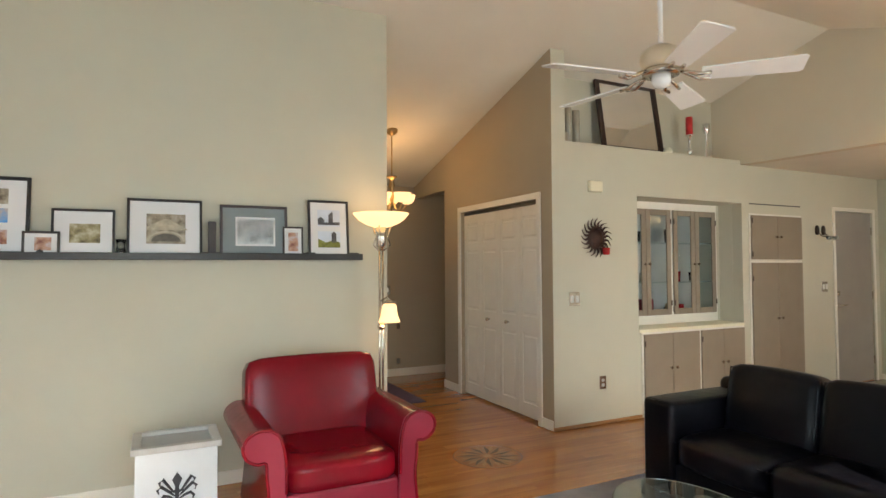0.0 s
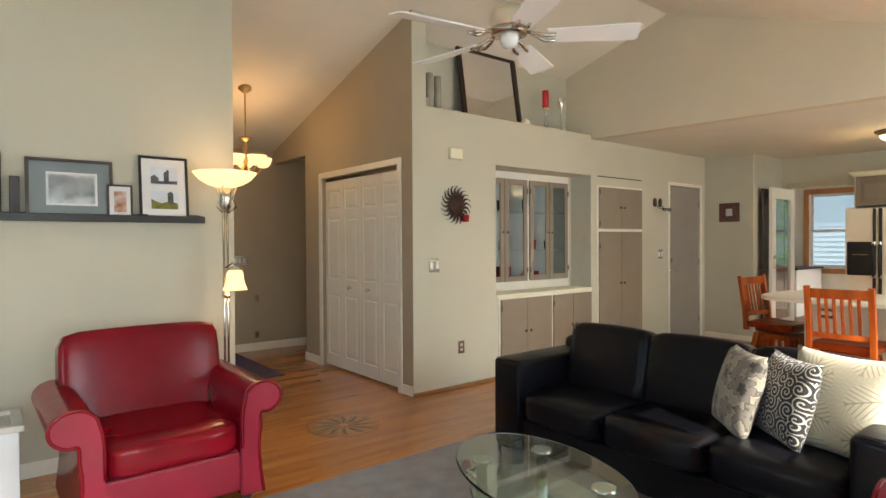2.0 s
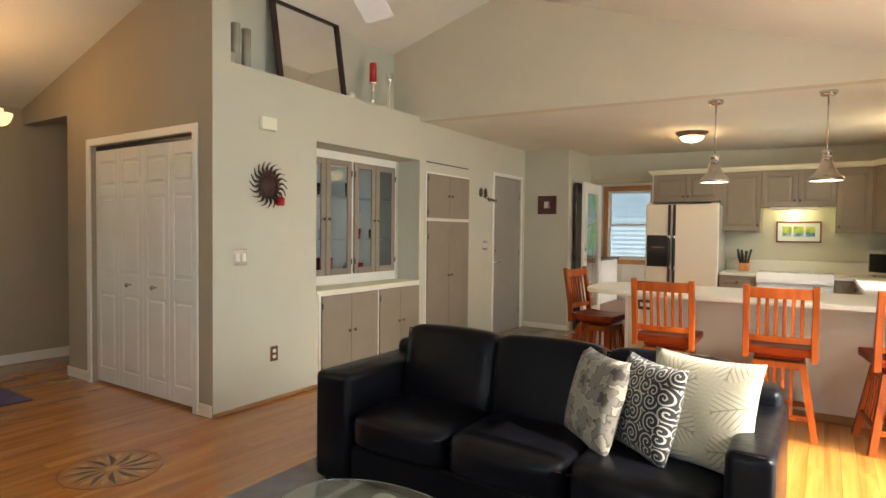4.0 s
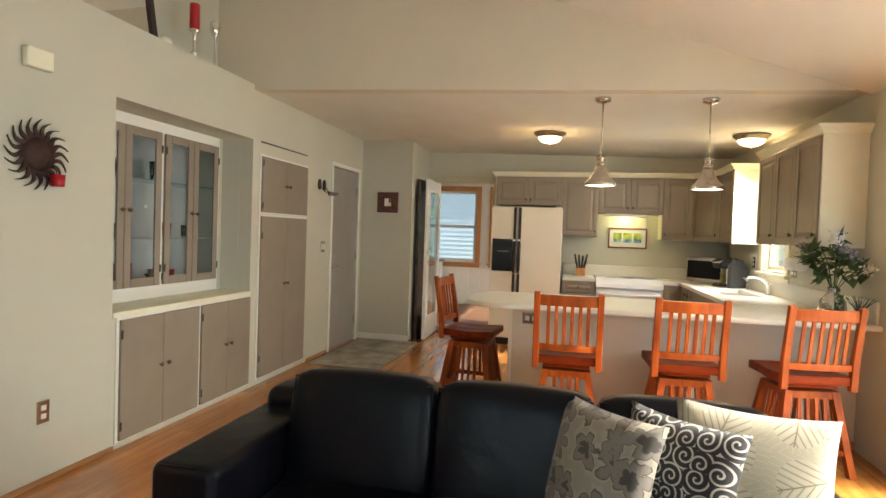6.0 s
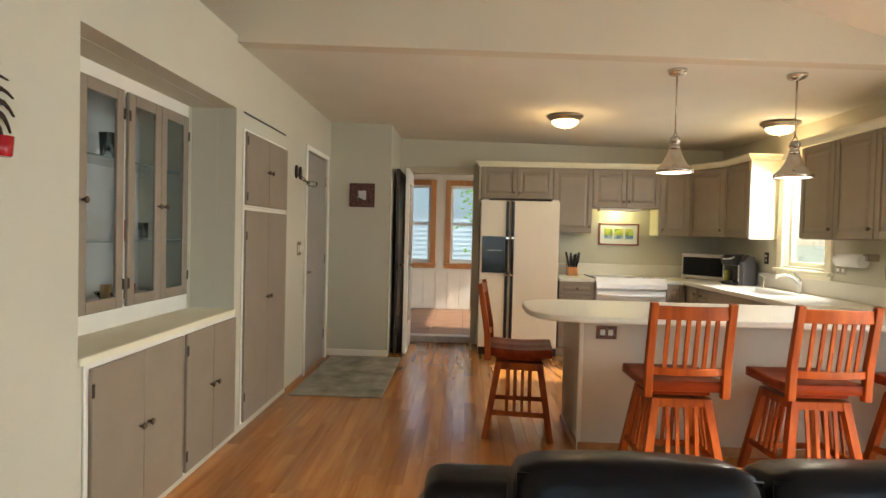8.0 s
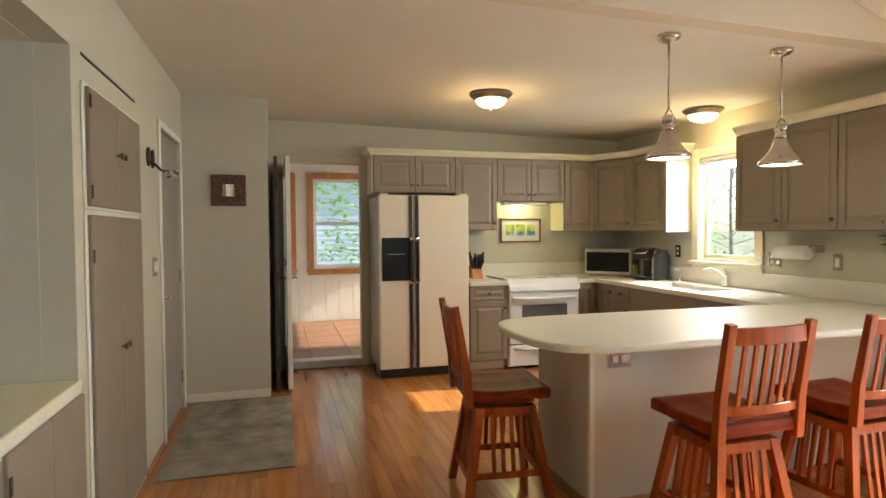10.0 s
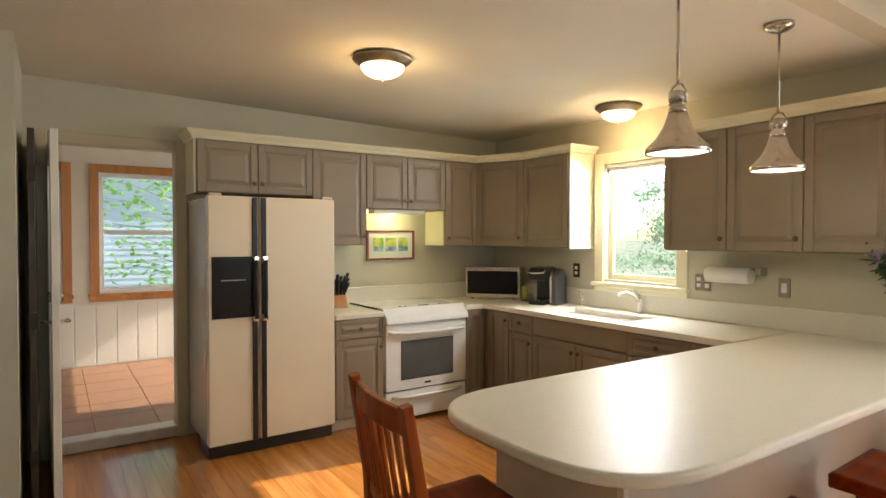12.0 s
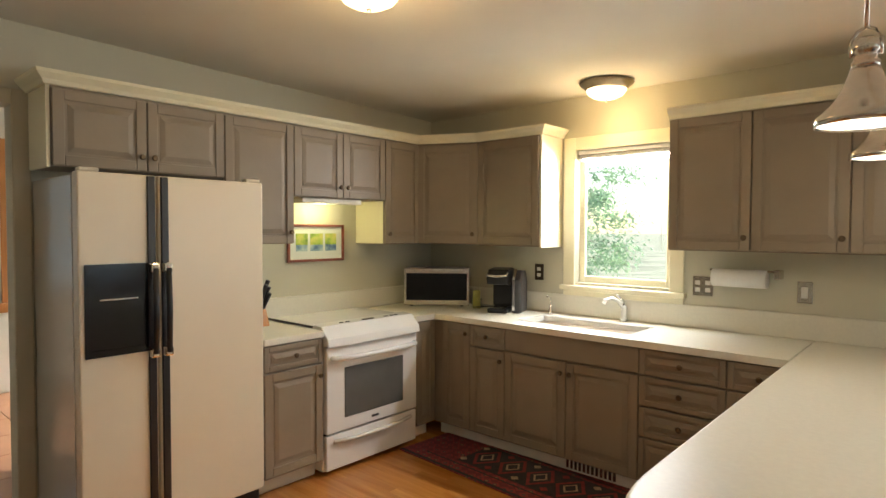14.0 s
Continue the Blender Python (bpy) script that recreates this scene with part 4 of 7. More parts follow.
def pillow(m, size, material, label):
    ob = thing("throw_pillow", m, label, "pillow", "throw pillows on the sofa")
    bm = B()
    n = 14
    vs = {}
    for side in (1, -1):
        for i in range(n + 1):
            for j in range(n + 1):
                u, v = 2 * i / n - 1, 2 * j / n - 1
                edge = (1 - u * u) * (1 - v * v)
                pull = 1 - 0.06 * (1 - abs(u * v))
                if side == -1 and (i in (0, n) or j in (0, n)):
                    vs[side, i, j] = vs[1, i, j]
                    continue
                vs[side, i, j] = bm.verts.new((side * 0.075 * edge ** 0.45, u * size / 2 * (1 - 0.07 * (1 - v * v) * 0), v * size / 2))
                q = vs[side, i, j]
                q.co.y *= 1 - 0.08 * (1 - v * v) * abs(u)
                q.co.z *= 1 - 0.08 * (1 - u * u) * abs(v)
        for i in range(n):
            for j in range(n):
                f = [vs[side, i, j], vs[side, i + 1, j], vs[side, i + 1, j + 1], vs[side, i, j + 1]]
                face = bm.faces.new(f if side == 1 else f[::-1])
                face.smooth = True
    part("cover", bm, material, ob, "", True)
    return ob


P1 = cloth("grey_floral_cloth", "flower", 9.0, [(0.10, (0.07, 0.062, 0.052)), (0.2, (0.22, 0.20, 0.17)), (0.44, (0.20, 0.18, 0.145)), (0.52, (0.07, 0.062, 0.05)), (0.58, (0.38, 0.345, 0.27)), (0.8, (0.31, 0.28, 0.215))], 0.8)
P2 = cloth("black_scroll_cloth", "scroll", 15, [(0.11, (0.44, 0.42, 0.37)), (0.19, (0.012, 0.012, 0.013))], 0.7)
P3 = cloth("cream_leaf_cloth", "leaf", 7.0, [(0.03, (0.19, 0.17, 0.11)), (0.11, (0.43, 0.40, 0.30)), (0.5, (0.48, 0.45, 0.34)), (0.62, (0.41, 0.38, 0.28))], 0.8)
pillow(pose(3.64, 1.73, 0.60, 0, 15, -46), 0.44, P1, "grey and cream floral square throw pillow on the sofa")
pillow(pose(3.62, 1.50, 0.61, 0, 15, -42), 0.42, P2, "black throw pillow with pale scrolls on the sofa")
pillow(pose(3.61, 1.28, 0.635, 0, 14, -16), 0.46, P3, "cream throw pillow with a leaf print on the sofa")


def soft(ob, angle=38):
    """Smooth shading but for the true edges."""
    ob.data.shade_smooth()
    ob.data.set_sharp_from_angle(angle=radians(angle))
    return ob


def armchair(m):
    """A club chair that faces -y, with its base at the origin."""
    ob = thing("armchair", m, "glossy red leather armchair with rolled arms", "armchair", "red leather armchairs")
    W2, D0, D1 = 0.40, -0.42, 0.42
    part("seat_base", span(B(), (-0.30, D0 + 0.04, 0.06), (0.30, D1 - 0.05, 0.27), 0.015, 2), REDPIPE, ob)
    part("seat_cushion", cushion(B(), (0, -0.06, 0.355), (0.575, 0.74, 0.17), 0.10), REDLEATHER, ob, "", True)
    mm = Matrix.Translation((0, 0.29, 0.575)) @ Matrix.Rotation(radians(-12), 4, "X")
    part("backrest", cushion(B(), (0, 0, 0), (0.75, 0.23, 0.60), 0.08, m=mm, k=11.0), REDLEATHER, ob, "", True)
    part("back_panel", span(B(), (-0.34, 0.30, 0.06), (0.34, 0.44, 0.70), 0.03, 3), REDLEATHER, ob)
    for s in (-1, 1):
        # inner side, up to the roll, round it, and down the waisted outer side
        key = [(0.285, 0.05), (0.285, 0.30), (0.288, 0.47)]
        key += [(0.392 + 0.088 * math.cos(radians(165 - k * 22)), 0.548 + 0.082 * math.sin(radians(165 - k * 22))) for k in range(13)]
        key += [(0.375, 0.40), (0.366, 0.30), (0.374, 0.17), (0.388, 0.05)]
        prof = []
        for k in range(len(key) - 1):
            p0, p1, p2, p3 = (Vector(key[min(max(k + d, 0), len(key) - 1)]) for d in (-1, 0, 1, 2))
            for t in (0.0, 0.33, 0.67):
                prof.append(tuple(0.5 * (2 * p1 + (p2 - p0) * t + (2 * p0 - 5 * p1 + 4 * p2 - p3) * t * t + (3 * p1 - p0 - 3 * p2 + p3) * t ** 3)))
        prof.append(key[-1])
        soft(part("arm", prism(B(), [(s * x, z) for x, z in prof], "Y", D0 + 0.03, D1 - 0.06), REDLEATHER, ob))
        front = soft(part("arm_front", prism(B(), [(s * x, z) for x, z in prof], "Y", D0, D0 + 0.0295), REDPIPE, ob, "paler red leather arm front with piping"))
        part("piping", tube(B(), [(s * x, D0 - 0.002, z) for x, z in prof[3:]], 0.008, 6), REDLEATHER, front, "dark red piping round the arm front")
    for x in (-0.335, 0.335):
        for y in (D0 + 0.08, D1 - 0.08):
            part("foot", lathe(B(), [(0.025, 0), (0.03, 0.03), (0.03, 0.062)], (x, y, 0), 12), DARKFRAME, ob)
    return ob


armchair(pose(1.375, 3.77, 0, 0, 0, 1) @ Matrix.Diagonal((1.09, 1, 1, 1)))
armchair(pose(2.37, 0.50, 0, 0, 0, 178))


def coffee_table(cx, cy, a, b, z, turn):
    ob = thing("coffee_table", pose(cx, cy, 0, 0, 0, turn), "oval two-tier greenish glass coffee table with metal posts", "coffee table")

    def oval(a, b, z0, z1):
        return prism(B(), [(a * math.cos(2 * math.pi * i / 64), b * math.sin(2 * math.pi * i / 64)) for i in range(64)], "Z", z0, z1, 0.004, 2)
    part("top", oval(a, b, z - 0.012, z), TABLEGLASS, ob, "oval greenish glass top")
    part("shelf", oval(a * 0.82, b * 0.82, z - 0.14, z - 0.128), TABLEGLASS, ob, "oval greenish glass shelf")
    for x, y in ((a * 0.5, b * 0.45), (-a * 0.5, b * 0.45), (a * 0.5, -b * 0.45), (-a * 0.5, -b * 0.45)):
        part("post", lathe(B(), [(0.03, 0.0), (0.03, z - 0.145)], (x, y, 0), 16), STEEL, ob)
        part("upper_post", lathe(B(), [(0.024, z - 0.127), (0.024, z - 0.03), (0.04, z - 0.028), (0.04, z - 0.0125)], (x, y, 0), 16), STEEL, ob)
    for y in (b * 0.45, -b * 0.45):
        part("bracket", tube(B(), [(-a * 0.5, y, z - 0.105), (-a * 0.5 - 0.02, y * 1.45, z - 0.105), (-a * 0.36, y * 1.62, z - 0.105)], 0.011, 10), CHROME, ob, "chrome bracket bar")
        part("disc", lathe(B(), [(0.045, z - 0.0118), (0.05, z - 0.02), (0.05, z - 0.027), (0.03, z - 0.0275)], (a * 0.5, y, 0), 24), CHROME, ob, "chrome mounting disc")
    return ob


coffee_table(2.403, 1.955, 0.30, 0.49, 0.435, -16.4)
solid("area_rug", span(B(), (0.6, 0.9, 0.0005), (4.3, 3.36, 0.012), 0.004, 1), RUGGREY, "plain grey low-pile area rug on the oak floor", "rug")
solid("door_mat", span(B(), (7.10, 3.67, 0.001), (8.63, 4.43, 0.010), 0.003, 1), MATGREY, "worn grey-green mat in front of the grey door", "door mat")
solid("door_mat", span(B(), (2.12, 6.02, 0.001), (3.07, 7.48, 0.012), 0.004, 1), RUGPURPLE, "dark purple doormat inside the front door", "door mat")

# hutch counter and cabinets
solid("hutch_counter", span(B(), (4.60, N - 0.012, 0.802), (6.10, 5.098, 0.834), 0.004, 1), CREAM, "cream painted hutch counter in the alcove", "counter")


def hinge(parent, x, z, y=-0.02):
    return part("hinge", span(B(), (x - 0.008, y - 0.006, z - 0.028), (x + 0.008, y - 0.0005, z + 0.028), 0.002, 1), DARKMETAL, parent, "small dark hinge")


def face_doors(name, x0, x1, z0, z1, label, category, group="", y=N, n=2, knob_z=None, divs=(), hinges=True):
    """A pair of flat overlay doors on a wall face looking to -y."""
    ob = thing(name, pose((x0 + x1) / 2, y, z0), label, category, group)
    w, h = x1 - x0, z1 - z0
    part("face_frame", span(B(), (-w / 2 - 0.02, -0.0105, -0.012), (w / 2 + 0.02, -0.001, h + 0.02), 0.009, 3), WHITE, ob, "off-white face frame")
    for i in range(n):
        a, b = -w / 2 + i * w / n, -w / 2 + (i + 1) * w / n
        bm = span(B(), (a + 0.001, -0.028, 0), (b - 0.001, -0.011, h), 0.003, 1)
        d = part("door", bm, TAUPE, ob, "flat taupe painted door")
        kx = b - 0.035 if i == 0 else a + 0.035
        knob(d, kx, -0.028, knob_z if knob_z is not None else h * 0.55)
        if i == 0:
            for z in (h * 0.12, h * 0.88):
                hinge(d, a + 0.004, z, -0.028)
    return ob


face_doors("hutch_cabinet", 4.645, 5.395, 0.05, 0.785, "taupe two-door cabinet under the hutch counter", "cabinet", "hutch cabinets", knob_z=0.40)
face_doors("hutch_cabinet", 5.425, 6.075, 0.05, 0.785, "taupe two-door cabinet under the hutch counter", "cabinet", "hutch cabinets", knob_z=0.40)
face_doors("pantry_cabinet", 6.222, 7.09, 1.505, 1.985, "upper taupe two-door pantry cabinet", "cabinet", "pantry cabinets", knob_z=0.25)
face_doors("pantry_cabinet", 6.222, 7.09, 0.06, 1.47, "tall taupe two-door pantry cabinet", "cabinet", "pantry cabinets", knob_z=0.80)
structure("trim_pantry", span(B(), (6.22, N - 0.004, 2.104), (7.11, N - 0.001, 2.116)), BLACK, "thin dark seam over the pantry")

# glass doors of the hutch
GY = 4.78
hutch = thing("glass_hutch", pose(0, 0, 0), "built-in display hutch with taupe-framed glass doors and glass shelves", "display cabinet")
bm = B()
span(bm, (4.603, GY + 0.001, 0.905), (6.06, GY + 0.02, 0.94))
span(bm, (4.603, GY + 0.001, 2.02), (6.06, GY + 0.02, 2.107))
span(bm, (5.345, GY + 0.001, 0.94), (5.375, GY + 0.02, 2.02))
span(bm, (4.603, GY + 0.001, 0.94), (4.63, GY + 0.02, 2.02))
span(bm, (6.03, GY + 0.001, 0.94), (6.06, GY + 0.02, 2.02))
part("frame", bm, WHITE, hutch, "off-white face frame")
part("side", span(B(), (6.061, GY, 0.836), (6.097, 5.098, 2.107)), WALL, hutch)
part("plinth", span(B(), (4.603, GY + 0.002, 0.836), (6.06, GY + 0.02, 0.904)), WHITE, hutch)
for z in (1.26, 1.68):
    part("glass_shelf", span(B(), (4.61, GY + 0.03, z), (6.05, 5.08, z + 0.008)), TABLEGLASS, hutch, "greenish glass shelf").visible_shadow = False
for x0, x1, side in ((4.635, 4.985, 1), (4.99, 5.34, -1), (5.38, 5.70, 1), (5.705, 6.025, -1)):
    bm = B()
    f = 0.060
    z0, z1 = 0.93, 2.03
    span(bm, (x0, GY - 0.018, z0), (x0 + f, GY, z1), 0.003, 1)
    span(bm, (x1 - f, GY - 0.018, z0), (x1, GY, z1), 0.003, 1)
    span(bm, (x0 + f, GY - 0.018, z0), (x1 - f, GY, z0 + f), 0.003, 1)
    span(bm, (x0 + f, GY - 0.018, z1 - f), (x1 - f, GY, z1), 0.003, 1)
    d = part("door", bm, TAUPE, hutch, "taupe framed glass door")
    p = part("pane", span(B(), (x0 + f - 0.004, GY - 0.012, z0 + f - 0.004), (x1 - f + 0.004, GY - 0.008, z1 - f + 0.004)), CABGLASS, d, "clear glass pane")
    p.visible_shadow = False
    knob(d, x1 - 0.03 if side > 0 else x0 + 0.03, GY - 0.018, 1.46)
    for z in (z0 + 0.12, z1 - 0.12):
        hinge(d, x0 + 0.004 if side > 0 else x1 - 0.004, z, GY - 0.018)


# six-panel closet doors: two pairs of folding leaves
def closet_door():
    ob = thing("closet_door", pose(3.635, 5.458, 0.02, 0, 0, -90), "white panelled bifold closet doors, closed", "door")
    w = 1.478
    leaf = w / 4
    for i in range(4):
        x0 = -w / 2 + i * leaf
        bm = span(B(), (x0 + 0.0015, 0.012, 0), (x0 + leaf - 0.0015, 0.034, 2.0), 0.003, 1)
        r = 0.06 if i in (0, 3) else 0.06
        xs = (x0 + r, x0 + leaf - r)
        rails = (0.0, 0.13, 0.78, 0.95, 1.60, 1.69, 1.90, 2.0)
        span(bm, (x0 + 0.0015, 0.0, 0), (xs[0], 0.014, 2.0), 0.004, 1)
        span(bm, (xs[1], 0.0, 0), (x0 + leaf - 0.0015, 0.014, 2.0), 0.004, 1)
        for a, b in ((0, 0.13), (0.78, 0.95), (1.60, 1.69), (1.90, 2.0)):
            span(bm, (xs[0], 0.0, a), (xs[1], 0.014, b), 0.004, 1)
        for a, b in ((0.13, 0.78), (0.95, 1.60), (1.69, 1.90)):
            span(bm, (xs[0] + 0.020, 0.001, a + 0.020), (xs[1] - 0.020, 0.026, b - 0.020), 0.011, 1)
        d = part("leaf", bm, DOORWHITE, ob)
        if i in (1, 2):
            kx = x0 + (0.05 if i == 2 else leaf - 0.05) * 1.0
            bm = lathe(B(), [(0.008, 0), (0.008, 0.02), (0.02, 0.03), (0.02, 0.04), (0.008, 0.045)], ((x0 + leaf / 2), 0.0, 0.87), 14, Matrix.Rotation(radians(90), 4, "X"))
            part("knob", bm, STEEL, d, "small nickel knob")
    part("track", span(B(), (-w / 2, 0.005, 2.004), (w / 2, 0.04, 2.036)), BLACK, ob, "dark track at the top")
    return ob


closet_door()


def lever(parent, x, y, z, way):
    part("rose", lathe(B(), [(0.028, 0), (0.028, 0.008), (0.012, 0.012), (0.012, 0.04)], (x, y, z), 16, Matrix.Rotation(radians(90), 4, "X")), STEEL, parent)
    part("lever", tube(B(), [(x, y - 0.04, z), (x + way * 0.03, y - 0.045, z), (x + way * 0.11, y - 0.04, z)], 0.008), STEEL, parent, "nickel lever handle")


gd = tagged(thing("door_1", pose(8.155, N + 0.015, 0.008), "grey painted flush door, closed", "door"), kind="structure")
leaf = part("leaf", span(B(), (-0.391, 0, 0), (0.391, 0.04, 2.075), 0.003, 1), GREYDOOR, gd)
lever(leaf, -0.335, 0.0, 0.95, 1)
part("deadbolt", lathe(B(), [(0.03, 0), (0.03, 0.012), (0.01, 0.02)], (-0.335, 0, 1.09), 16, Matrix.Rotation(radians(90), 4, "X")), STEEL, leaf)
for z in (0.25, 1.05, 1.85):
    part("hinge", span(B(), (0.386, -0.012, z - 0.05), (0.398, -0.001, z + 0.05), 0.002, 1), STEEL, leaf)

# the open door to the sunroom
od = tagged(thing("door_2", pose(9.60, 3.685, 0.01, 0, 0, 181.5), "white glazed door standing open into the kitchen", "door"), kind="structure")
bm = B()
LW = 0.78
span(bm, (0.0, -0.02, 0), (0.13, 0.02, 2.05), 0.003, 1)
span(bm, (LW - 0.13, -0.02, 0), (LW, 0.02, 2.05), 0.003, 1)
span(bm, (0.13, -0.02, 0), (LW - 0.13, 0.02, 0.28), 0.003, 1)
span(bm, (0.13, -0.02, 1.90), (LW - 0.13, 0.02, 2.05), 0.003, 1)
leaf = part("leaf", bm, DOORWHITE, od)
p = part("pane", span(B(), (0.128, -0.004, 0.278), (LW - 0.128, 0.004, 1.902)), PANE, leaf, "clear glass pane")
p.visible_shadow = False
for s in (-1, 1):
    part("lever", tube(B(), [(LW - 0.06, 0.02 * s, 0.98), (LW - 0.06, 0.065 * s, 0.98), (LW - 0.15, 0.06 * s, 0.98)], 0.009), STEEL, leaf)
    part("deadbolt", lathe(B(), [(0.028, 0), (0.028, 0.016)], (LW - 0.06, 0.036 * s if s > 0 else -0.02, 1.12), 14, Matrix.Rotation(radians(90), 4, "X")), STEEL, leaf)
# Dark brown leaf added for the shadowed gap between open door and wall.
DARKDOOR = mat("shadow_brown_leaf", (0.045, 0.028, 0.018), 0.4, vary=0.2, scale=6)
sd = tagged(thing("door_3", pose(9.60, 3.775, 0.01, 0, 0, 180.5), "dark brown leaf added in the gap beside the open door", "door"), kind="structure")
bm = B()
span(bm, (0.0, -0.016, 0), (0.09, 0.016, 2.04), 0.003, 1)
span(bm, (0.70, -0.016, 0), (0.79, 0.016, 2.04), 0.003, 1)
span(bm, (0.09, -0.016, 0), (0.70, 0.016, 0.4), 0.003, 1)
span(bm, (0.09, -0.016, 1.94), (0.70, 0.016, 2.04), 0.003, 1)
span(bm, (0.09, -0.004, 0.4), (0.70, 0.004, 1.94))
leaf = part("leaf", bm, DARKDOOR, sd)
for z in (0.25, 1.0, 1.8):
    part("hinge", span(B(), (0.79, -0.02, z - 0.045), (0.80, 0.02, z + 0.045), 0.002, 1), DARKMETAL, leaf)

# front door
fd = tagged(thing("door_4", pose(2.54, 7.575, 0.01), "blue-grey front door with a tall glass light", "door"), kind="structure")
BLUEGREY = mat("blue_grey_paint", (0.16, 0.17, 0.21), 0.4, vary=0.06)
bm = B()
for a, b in (((-0.435, 0, 0), (-0.31, 0.045, 2.04)), ((0.31, 0, 0), (0.435, 0.045, 2.04)), ((-0.31, 0, 0), (0.31, 0.045, 0.2)), ((-0.31, 0, 1.9), (0.31, 0.045, 2.04))):
    span(bm, a, b, 0.003, 1)
leaf = part("leaf", bm, BLUEGREY, fd)
p = part("pane", span(B(), (-0.312, 0.02, 0.198), (0.312, 0.026, 1.902)), PANE, leaf, "clear glass light")
p.visible_shadow = False
lever(leaf, 0.37, 0.0, 0.98, -1)


# ceiling fan
def ceiling_fan(x, y, hub, turn):
    ob = thing("ceiling_fan", pose(x, y, hub), "white five-blade ceiling fan with nickel blade arms", "ceiling fan")
    zc = roof(y) - hub
    part("canopy", lathe(B(), [(0.065, zc + 0.03), (0.065, zc - 0.03), (0.03, zc - 0.07)], n=24), ENAMEL, ob)
    part("rod", tube(B(), [(0, 0, 0.14), (0, 0, zc - 0.05)], 0.012, 12), ENAMEL, ob)
    part("motor", lathe(B(), [(0.025, 0.135), (0.05, 0.13), (0.088, 0.105), (0.098, 0.08), (0.098, 0.05), (0.088, 0.025), (0.08, 0.02)], n=32), mat("antique_cream_enamel", (0.62, 0.56, 0.42), 0.3, 0.2, vary=0.08, scale=12), ob, "antique cream motor housing")
    part("ring", lathe(B(), [(0.085, 0.018), (0.09, 0.0), (0.085, -0.012), (0.055, -0.015)], n=32), STEEL, ob)
    part("switch_cap", lathe(B(), [(0.045, -0.012), (0.045, -0.045), (0.033, -0.068), (0.01, -0.075)], n=24), ENAMEL, ob)
    for i in range(5):
        a = radians(turn + 72 * i)
        arm = part("blade_arm", tube(B(), [(0.09, 0, 0.0), (0.13, 0.02, -0.015), (0.17, 0.03, -0.035), (0.22, 0.025, -0.036)], 0.009), STEEL, ob, "nickel scroll arm")
        arm.rotation_euler = (0, 0, a)
        tube_bm = tube(B(), [(0.09, 0, 0.0), (0.13, -0.02, -0.015), (0.17, -0.03, -0.03), (0.22, -0.025, -0.026)], 0.009)
        arm2 = part("blade_arm", tube_bm, STEEL, ob, "nickel scroll arm")
        arm2.rotation_euler = (0, 0, a)
        bm = prism(B(), [(0.18, -0.055), (0.60, -0.07), (0.615, -0.055), (0.615, 0.055), (0.60, 0.07), (0.18, 0.055)], "Z", -0.004, 0.004, 0.002, 1)
        bl = part("blade", bm, ENAMEL, ob, "white fan blade")
        bl.matrix_basis = Matrix.Translation((0, 0, -0.02)) @ Matrix.Rotation(a, 4, "Z") @ Matrix.Rotation(radians(-13), 4, "X")
    return ob


ceiling_fan(2.665, 2.375, 2.375, -45)


def floor_lamp(x, y):
    ob = thing("floor_lamp", pose(x, y, 0), "nickel floor lamp with lit bowl and small reading shade", "floor lamp")
    part("base", lathe(B(), [(0.14, 0), (0.14, 0.015), (0.05, 0.03), (0.015, 0.05)], n=32), STEEL, ob)
    for s in (-1, 1):
        part("pole", tube(B(), [(s * 0.012, 0, 0.03), (s * 0.012, 0, 1.58)], 0.008), STEEL, ob)
    part("collar", lathe(B(), [(0.022, 1.0), (0.03, 1.02), (0.022, 1.04)], n=16), STEEL, ob)
    part("holder", lathe(B(), [(0.015, 1.56), (0.035, 1.60), (0.04, 1.66), (0.035, 1.73)], n=20), STEEL, ob)
    for a in (0, 120, 240):
        c, s = math.cos(radians(a)), math.sin(radians(a))
        part("cradle", tube(B(), [(0.02 * c, 0.02 * s, 1.56), (0.07 * c, 0.07 * s, 1.60), (0.05 * c, 0.05 * s, 1.66), (0.075 * c, 0.075 * s, 1.74)], 0.006), STEEL, ob)
    part("bowl", lathe(B(), [(0.05, 1.725), (0.11, 1.745), (0.16, 1.775), (0.195, 1.815), (0.20, 1.825), (0.192, 1.825), (0.155, 1.785), (0.10, 1.757), (0.04, 1.74)], n=40), SHADELIT, ob, "lit alabaster glass bowl", True)
    part("arm", tube(B(), [(0.0, 0, 1.20), (0.03, -0.04, 1.23), (0.035, -0.07, 1.208)], 0.007), STEEL, ob)
    part("reading_shade", lathe(B(), [(0.022, 1.185), (0.042, 1.18), (0.052, 1.165), (0.055, 1.13), (0.062, 1.095), (0.074, 1.065), (0.078, 1.055), (0.072, 1.056), (0.056, 1.09), (0.049, 1.13), (0.02, 1.175)], (0.035, -0.07, 0), 28), SHADELIT, ob, "small lit amber glass shade", True)
    part("shade_cap", lathe(B(), [(0.045, 1.186), (0.05, 1.194), (0.018, 1.21)], (0.035, -0.07, 0), 24), STEEL, ob)
    bulb("torchiere_bulb", (x, y, 1.88), 0.55, (1.0, 0.66, 0.34), 0.06)
    bulb("reading_bulb", (x + 0.035, y - 0.07, 1.03), 0.7, (1.0, 0.66, 0.34), 0.04)
    return ob


floor_lamp(1.91, 4.25)


